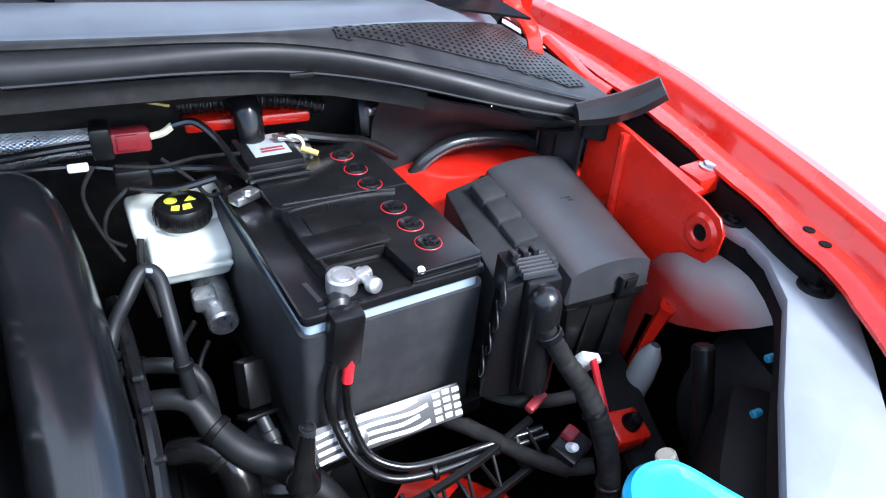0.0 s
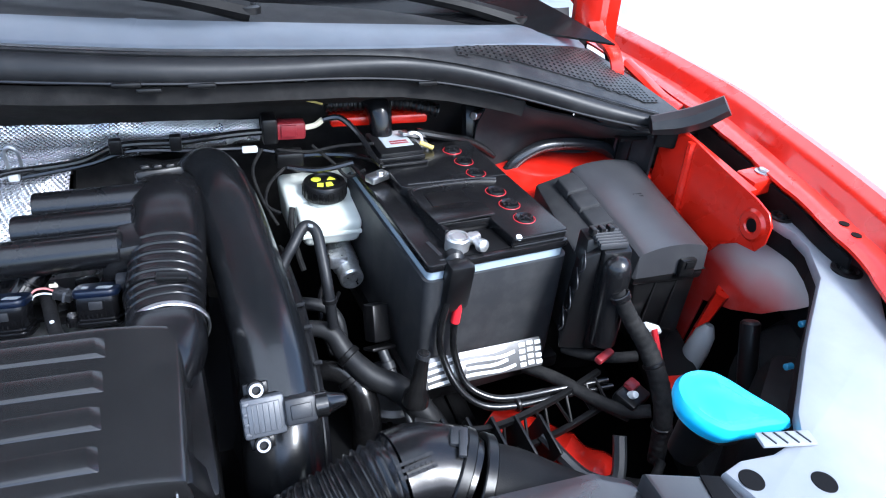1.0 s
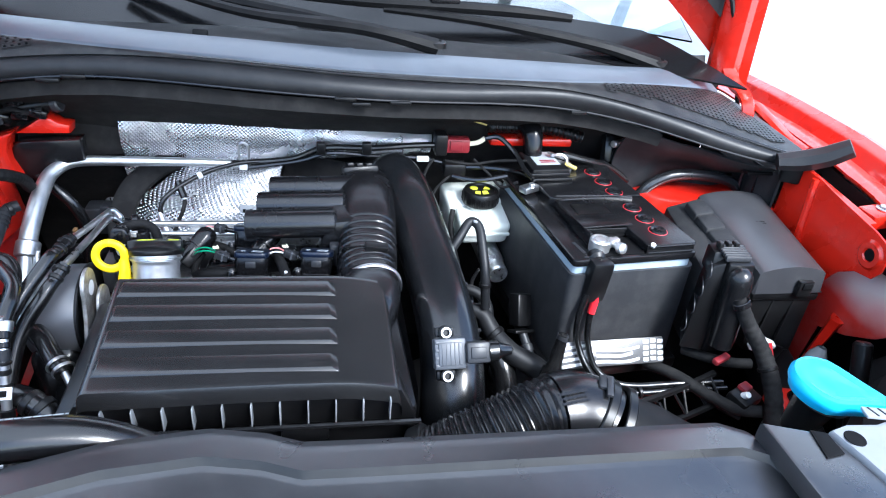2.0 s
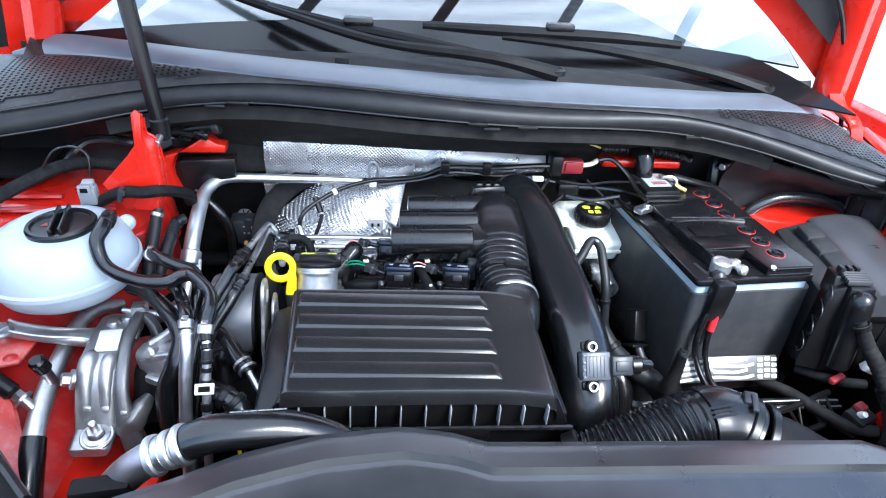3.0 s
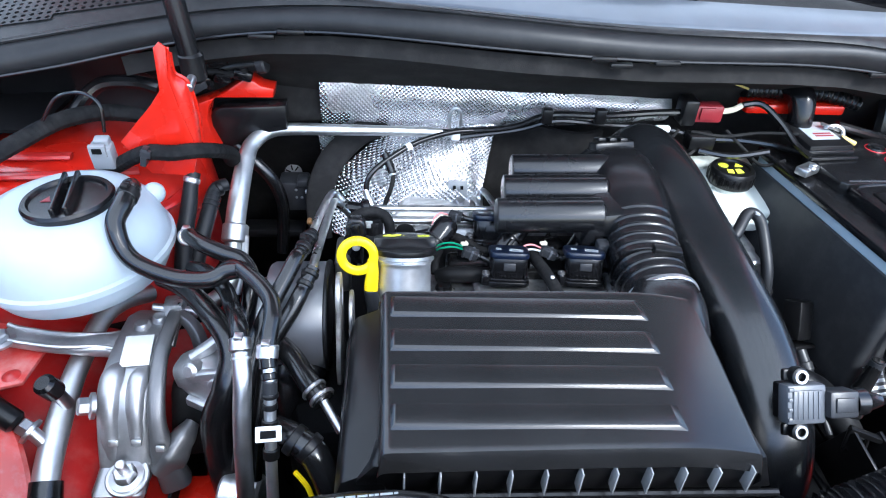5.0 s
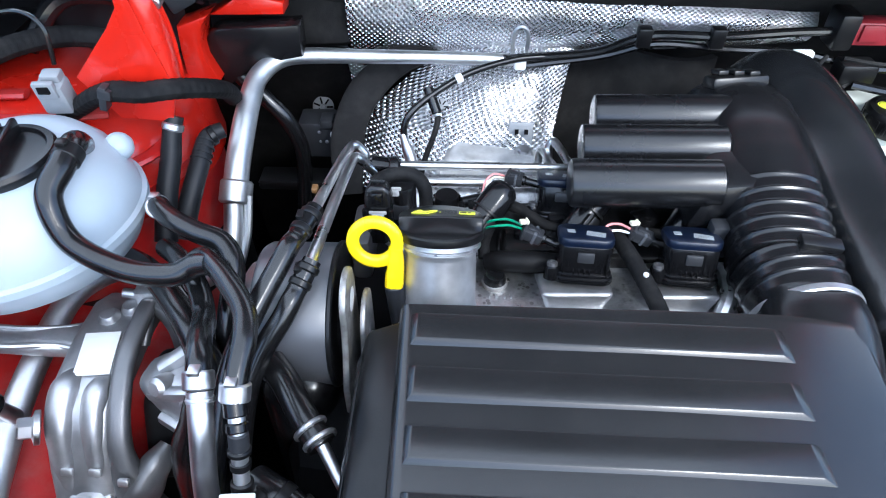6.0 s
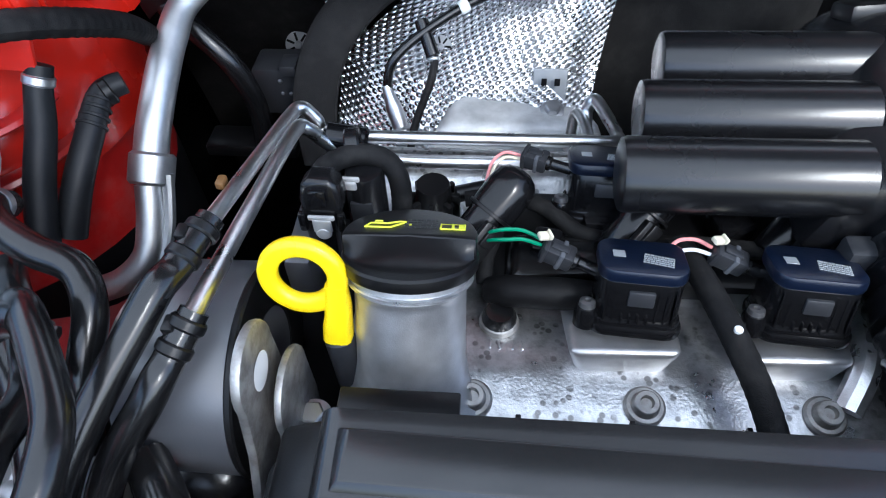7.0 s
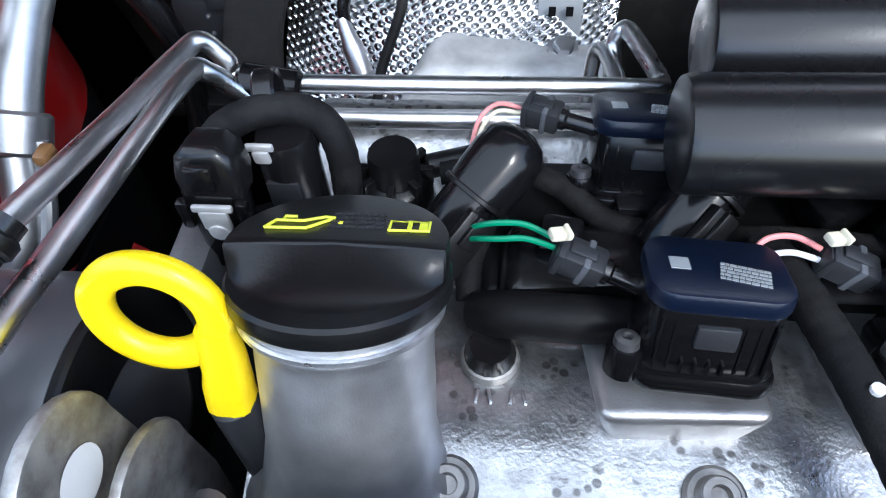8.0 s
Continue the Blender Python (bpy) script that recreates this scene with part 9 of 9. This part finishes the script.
    sweep(bm, [(-0.185, -0.20, 0.83), (-0.175, -0.205, 0.815), (-0.17, -0.21, 0.79)], 0.0022, 8)
    solo("orange_wire", bm, YELLOW, "thin orange wire by the coolant pipes", "wiring")


def stubs():
    for line, clamp in (([(-0.330, 0.045, 0.845), (-0.329, 0.066, 0.873), (-0.325, 0.086, 0.899), (-0.322, 0.098, 0.920), (-0.319, 0.105, 0.931)], True), ([(-0.322, 0.058, 0.838), (-0.315, 0.078, 0.864), (-0.310, 0.100, 0.882), (-0.306, 0.124, 0.897), (-0.294, 0.134, 0.900)], False)):
        root = thing("hose_stub", "black hose stub with bright clamp by the tank" if clamp else "grey-black hose stub bending beside the strut tower", "hose", line[0], group="hose stubs")
        bm = blank()
        sweep(bm, line, [0.0095, 0.0090, 0.0086, 0.0078, 0.0072], 18, 8)
        part("hose_wall", bm, SEALING, root)
        p, q = V(*line[3]), V(*line[4])
        bm = blank()
        ring_flat(bm, 0.0070, 0.0088, 0.006, aim(p.lerp(q, 0.1), q), 24)
        part("clamp", bm, STEEL if clamp else PLASTIC, root)
        if not clamp:
            bm = blank()
            for i in range(4):
                ring_flat(bm, 0.0078, 0.0094 - 0.0003 * i, 0.0022, aim(V(*line[2]).lerp(p, 0.25 + 0.2 * i), p + (p - V(*line[2])) * 0.2), 22, 0.0004)
            part("ribbed_sleeve", bm, SEALING, root)


def ac_pipe():
    root = thing("refrigerant_pipe", "dull aluminium refrigerant pipe bending along the firewall", "pipe", (-0.28, 0.12, 0.8))
    bm = blank()
    sweep(bm, [(-0.03, 0.262, 0.908), (-0.10, 0.252, 0.914), (-0.17, 0.243, 0.918), (-0.235, 0.238, 0.920), (-0.262, 0.232, 0.918), (-0.279, 0.213, 0.910), (-0.284, 0.19, 0.898), (-0.286, 0.165, 0.885), (-0.288, 0.135, 0.865), (-0.289, 0.118, 0.850)], [0.0058, 0.0064, 0.007, 0.0078, 0.0086, 0.0098, 0.0106, 0.0112, 0.0115, 0.0115], 18, 10)
    part("upper_pipe", bm, PIPE, root)
    bm = blank()
    ring_flat(bm, 0.008, 0.0150, 0.022, aim((-0.288, 0.122, 0.853), (-0.290, 0.102, 0.832)), 28, 0.002)
    part("collar", bm, PIPE, root)
    bm = blank()
    sweep(bm, [(-0.290, 0.106, 0.838), (-0.290, 0.09, 0.818), (-0.294, 0.075, 0.80), (-0.312, 0.065, 0.785), (-0.335, 0.062, 0.775)], 0.0095, 16, 8)
    part("lower_pipe", bm, PIPE, root)
    bm = blank()
    sweep(bm, [(-0.276, 0.11, 0.845), (-0.278, 0.09, 0.815), (-0.285, 0.07, 0.79)], 0.004, 10)
    part("thin_line", bm, PIPE, root)


def engine_mount():
    root = thing("engine_mount", "cast aluminium engine mount with open side arch", "engine mount", (-0.335, -0.09, 0.735))
    m = Matrix(((0, 0, 1, 0), (1, 0, 0, 0), (0, 1, 0, 0), (0, 0, 0, 1)))
    prof = [(-0.168, 0.745), (-0.168, 0.756), (-0.142, 0.762), (-0.133, 0.782), (-0.122, 0.802), (-0.106, 0.820), (-0.088, 0.829), (-0.050, 0.834), (-0.012, 0.832), (0.006, 0.822), (0.006, 0.80), (-0.02, 0.803), (-0.075, 0.800), (-0.100, 0.786), (-0.112, 0.745)]
    bm = blank()
    prism(bm, prof, -0.374, -0.327, 0.008, m, 5)
    part("saddle", bm, MOUNT, root)
    # two cast ridges that run down the front face
    for x, y1, r in ((-0.361, -0.090, 0.0105), (-0.338, -0.092, 0.0085)):
        bm = blank()
        sweep(bm, [(x + 0.004, y1 + 0.014, 0.824), (x, y1 - 0.002, 0.8245), (x - 0.001, -0.109, 0.811), (x, -0.122, 0.791), (x + 0.001, -0.131, 0.769), (x + 0.002, -0.137, 0.752)], [r * 0.6, r, r, r * 0.92, r * 0.75, r * 0.4], 20, 8, power=2.4)
        part("stiffening_rib", bm, MOUNT, root)
    for x in (-0.356, -0.336):
        bm = blank()
        box(bm, (x, -0.1345, 0.787), (0.009, 0.003, 0.006), 0.0012, (-28, 0, 0))
        part("cast_window", bm, PIPE, root)
    bm = blank()
    bolt(bm, pose(-0.344, -0.152, 0.7615, 12, 0, 0), 0.010, 0.012)
    rod(bm, (-0.344, -0.153, 0.772), (-0.344, -0.156, 0.786), 0.0045, 12, 0.001)
    part("stud_nut", bm, STEEL, root)
    bm = blank()
    ring_flat(bm, 0.008, 0.019, 0.004, pose(-0.344, -0.151, 0.7585, 12, 0, 0), 28)
    part("washer", bm, STEEL, root)
    bm = blank()
    box(bm, (-0.346, -0.066, 0.8345), (0.026, 0.036, 0.0012), 0.0003, (7, 0, 6))
    part("pale_label", bm, WHITE, root)
    for x, y in ((-0.352, -0.030), (-0.338, -0.020)):
        bm = blank()
        lathe(bm, [(0.0095, -0.02), (0.0085, 0.0), (0.006, 0.004), (0, 0.005)], pose(x, y, 0.834), 18)
        part("cast_lobe", bm, MOUNT, root)
    # the arch: a long leg to the front, a short one to the engine, open between; its darker metal stands for shade
    bm = blank()
    sweep(bm, [(-0.323, -0.048, 0.822), (-0.321, -0.024, 0.841), (-0.321, -0.040, 0.842), (-0.323, -0.070, 0.835), (-0.3215, -0.100, 0.819), (-0.320, -0.121, 0.795), (-0.315, -0.134, 0.764), (-0.308, -0.140, 0.735)], [0.004, 0.0050, 0.0056, 0.0060, 0.0062, 0.0068, 0.010, 0.012], 14, 8, power=3.5, wide=1.15)
    arch = part("side_arch", bm, DARKALU, root, "cast side arch, darkened for the mount's shaded side")
    bm = blank()
    sweep(bm, [(-0.321, -0.022, 0.840), (-0.312, -0.024, 0.837), (-0.302, -0.030, 0.824), (-0.296, -0.040, 0.802), (-0.293, -0.050, 0.770)], [0.005, 0.006, 0.0065, 0.007, 0.0075], 14, 8, power=3.5)
    part("short_leg", bm, DARKALU, arch)
    bm = blank()
    sweep(bm, [(-0.320, -0.136, 0.752), (-0.310, -0.131, 0.764), (-0.301, -0.122, 0.776), (-0.294, -0.108, 0.782)], [0.013, 0.014, 0.0105, 0.006], 16, 8, power=3)
    part("lower_web", bm, DARKALU, arch)
    bm = blank()
    box(bm, (-0.3135, -0.1405, 0.786), (0.008, 0.004, 0.006), 0.0012, (-28, 0, 0))
    part("cast_window", bm, PIPE, arch)
    bm = blank()
    arm = [(-0.358, -0.044, 0.820), (-0.382, -0.048, 0.825), (-0.415, -0.058, 0.835), (-0.450, -0.058, 0.842), (-0.464, -0.056, 0.846)]
    sweep(bm, arm, [0.0125, 0.0085, 0.0062, 0.0060, 0.0070], 16, 8, wide=1.5, power=3)
    beam = part("torque_arm", bm, MOUNT, root, "cast aluminium torque arm")
    for s in (-1, 1):
        bm = blank()
        sweep(bm, [(x, y + s * (0.0085 if i else 0.016), z + 0.0055) for i, (x, y, z) in enumerate(arm)], 0.0026, 10, 8)
        part("beam_edge", bm, MOUNT, beam)
    bm = blank()
    bolt(bm, pose(-0.464, -0.066, 0.847), 0.009, 0.010)
    part("arm_bolt", bm, STEEL, root)
    bm = blank()
    bolt(bm, aim((-0.370, -0.118, 0.818), (-0.41, -0.135, 0.834)), 0.008, 0.014)
    part("side_bolt", bm, STEEL, root)
    bm = blank()
    hexa(bm, [(-0.322, -0.118, 0.735), (-0.270, -0.112, 0.735), (-0.268, -0.030, 0.735), (-0.318, -0.030, 0.735)], [(-0.318, -0.088, 0.806), (-0.276, -0.088, 0.806), (-0.274, -0.040, 0.815), (-0.316, -0.040, 0.818)], 0.012, 4)
    part("rubber_core", bm, MATT, root, "black rubber core of the mount")
    root = thing("engine_bracket", "cast aluminium bracket between engine and mount", "bracket", (-0.26, -0.08, 0.77))
    bm = blank()
    sweep(bm, [(-0.306, -0.074, 0.816), (-0.290, -0.078, 0.818), (-0.272, -0.084, 0.818), (-0.258, -0.090, 0.812), (-0.246, -0.096, 0.800)], [0.014, 0.020, 0.022, 0.020, 0.012], 18, 8, power=3.5)
    part("casting", bm, MOUNT, root)
    for pts, r in (([(-0.292, -0.080, 0.838), (-0.270, -0.070, 0.850), (-0.256, -0.062, 0.868)], 0.006), ([(-0.300, -0.090, 0.820), (-0.278, -0.100, 0.836), (-0.258, -0.100, 0.838)], 0.005), ([(-0.296, -0.095, 0.800), (-0.275, -0.106, 0.800), (-0.256, -0.108, 0.790)], 0.006), ([(-0.272, -0.098, 0.836), (-0.266, -0.106, 0.815), (-0.264, -0.108, 0.790)], 0.005)):
        bm = blank()
        sweep(bm, pts, r, 10, 6, power=3)
        part("cast_rib", bm, MOUNT, root)
    for p, q, r in (((-0.284, -0.086, 0.832), (-0.291, -0.100, 0.840), 0.008), ((-0.262, -0.096, 0.826), (-0.268, -0.110, 0.832), 0.008)):
        bm = blank()
        rod(bm, p, q, r, 18, 0.003)
        part("cast_boss", bm, MOUNT, root)
    bm = blank()
    rod(bm, (-0.262, -0.16, 0.745), (-0.225, -0.165, 0.745), 0.020, 22, 0.003)
    part("tube_end", bm, ALU, root)
    root = thing("cable_holder", "small aluminium block with bolt behind the mount", "bracket", (-0.325, 0.0, 0.86))
    bm = blank()
    box(bm, (-0.324, -0.012, 0.838), (0.019, 0.018, 0.026), 0.003, (0, 0, 5))
    part("block", bm, ALU, root)
    bm = blank()
    rod(bm, (-0.346, -0.012, 0.842), (-0.302, -0.012, 0.836), 0.004, 14, 0.001)
    bolt(bm, aim((-0.305, -0.012, 0.836), (-0.25, -0.012, 0.830)), 0.0045, 0.007)
    part("cross_bolt", bm, STEEL, root)


def service_port():
    root = thing("service_line", "aluminium refrigerant line with black service cap", "pipe", (-0.40, -0.15, 0.78))
    bm = blank()
    sweep(bm, [(-0.378, 0.06, 0.80), (-0.392, 0.03, 0.815), (-0.403, 0.0, 0.818), (-0.409, -0.05, 0.808), (-0.411, -0.09, 0.796), (-0.410, -0.13, 0.783), (-0.408, -0.164, 0.767), (-0.404, -0.21, 0.73)], [0.010, 0.010, 0.010, 0.0102, 0.0108, 0.0115, 0.0115, 0.011], 16, 10)
    part("line", bm, PIPE, root)
    bm = blank()
    sweep(bm, [(-0.408, -0.160, 0.769), (-0.406, -0.185, 0.752), (-0.402, -0.22, 0.72)], [0.014, 0.016, 0.016], 14, 8)
    part("rubber_sleeve", bm, RUBBER, root)
    bm = blank()
    rod(bm, (-0.404, -0.100, 0.800), (-0.405, -0.108, 0.826), 0.006, 14, 0.001)
    part("port_stem", bm, STEEL, root)
    bm = blank()
    rod(bm, (-0.405, -0.107, 0.824), (-0.408, -0.115, 0.845), 0.0095, 18, 0.003)
    part("black_cap", bm, GLOSS, root)
    bm = blank()
    sweep(bm, [(-0.411, -0.135, 0.783), (-0.422, -0.130, 0.795), (-0.432, -0.126, 0.803)], 0.006, 12)
    part("side_stem", bm, STEEL, root)
    bm = blank()
    bolt(bm, aim((-0.424, -0.129, 0.797), (-0.445, -0.122, 0.812)), 0.008, 0.013)
    part("hex_nut", bm, STEEL, root)
    bm = blank()
    rod(bm, (-0.435, -0.126, 0.805), (-0.462, -0.117, 0.824), 0.0105, 16, 0.003)
    box(bm, (-0.466, -0.117, 0.829), (0.026, 0.014, 0.014), 0.003, (0, 30, -15))
    part("pressure_switch", bm, PLASTIC, root, "black pressure switch plug")
    bm = blank()
    sweep(bm, [(-0.474, -0.115, 0.834), (-0.50, -0.10, 0.84), (-0.53, -0.07, 0.86), (-0.545, -0.02, 0.88)], 0.0022, 8)
    part("switch_wire", bm, RUBBER, root)
    root = thing("red_centre_plug", "round black plug with red centre on the wing", "connector", (-0.53, -0.07, 0.85))
    bm = blank()
    lathe(bm, [(0.019, 0), (0.019, 0.010), (0.014, 0.014), (0.009, 0.014)], pose(-0.530, -0.075, 0.850, 25, -10, 0), 24)
    for k in range(8):
        a = k * math.pi / 4
        box(bm, (-0.530 + 0.018 * math.cos(a), -0.077 + 0.016 * math.sin(a), 0.857 + 0.006 * math.sin(a)), (0.008, 0.008, 0.010), 0.002, (25, 0, math.degrees(a)))
    part("plug_ring", bm, PLASTIC, root)
    bm = blank()
    lathe(bm, [(0.009, 0.0), (0.009, 0.013), (0.006, 0.016), (0, 0.016)], pose(-0.530, -0.075, 0.850, 25, -10, 0), 18)
    part("red_centre", bm, MAROON, root)
    bm = blank()
    sweep(bm, [(-0.535, -0.06, 0.86), (-0.548, -0.035, 0.882), (-0.552, -0.01, 0.90)], 0.002, 8)
    part("pale_wire", bm, CREAM, root)


def front_coolant_hose():
    root = thing("radiator_hose", "black radiator hose with clamped steel pipe at the front", "hose", (-0.15, -0.3, 0.87))
    bm = blank()
    sweep(bm, [(-0.196, -0.300, 0.900), (-0.172, -0.298, 0.909), (-0.140, -0.295, 0.911), (-0.105, -0.29, 0.905), (-0.075, -0.288, 0.893), (-0.045, -0.29, 0.874), (-0.01, -0.30, 0.84)], [0.0165, 0.017, 0.0175, 0.0175, 0.0175, 0.017, 0.017], 22, 10)
    part("hose_wall", bm, RUBBER, root)
    bm = blank()
    sweep(bm, [(-0.275, -0.30, 0.82), (-0.262, -0.302, 0.848), (-0.245, -0.303, 0.870), (-0.222, -0.302, 0.888), (-0.198, -0.301, 0.899)], [0.0165, 0.0165, 0.016, 0.0155, 0.0155], 20, 10)
    part("steel_pipe", bm, STEEL, root)
    for k, (p, r) in enumerate((((-0.224, -0.302, 0.887), 0.0190), ((-0.210, -0.3015, 0.894), 0.0180), ((-0.199, -0.301, 0.899), 0.0190))):
        bm = blank()
        ring_flat(bm, 0.015, r, 0.009, aim(p, (p[0] + 0.02, p[1], p[2] + 0.009)), 28, 0.002)
        part("hose_clamp", bm, PIPE, root)
    bm = blank()
    plate_bars(bm, pose(-0.13, -0.288, 0.9275, -20, 0, 4), 0.05, 0.003, 1, 3)
    part("printed_code", bm, SILVER_LABEL, root)
    bm = blank()
    box(bm, (-0.265, -0.318, 0.855), (0.05, 0.02, 0.04), 0.004, (0, 0, 8))
    solo("hose_bracket", bm, MATT, "black plastic bracket under the radiator hose", "bracket")
    bm = blank()
    sweep(bm, [(-0.42, -0.30, 0.80), (-0.40, -0.29, 0.76), (-0.39, -0.28, 0.70)], 0.03, 16, 8)
    solo("air_duct_hose", bm, MATT, "black flexible hose at the front corner", "hose")
    root = thing("lamp_lead", "white tape on a black lead at the headlamp", "wiring", (-0.5, -0.2, 0.9))
    bm = blank()
    sweep(bm, [(-0.60, -0.11, 0.90), (-0.53, -0.162, 0.906), (-0.458, -0.220, 0.908), (-0.412, -0.250, 0.908), (-0.37, -0.285, 0.895), (-0.35, -0.30, 0.86)], 0.007, 10)
    part("lead", bm, RUBBER, root)
    bm = blank()
    sweep(bm, [(-0.462, -0.217, 0.908), (-0.438, -0.235, 0.909), (-0.415, -0.248, 0.909)], 0.0085, 10, 3)
    part("white_tape", bm, WHITE, root)


coolant_tank()
taped_wires()
coolant_hoses()
stubs()
ac_pipe()
engine_mount()
service_port()
front_coolant_hose()
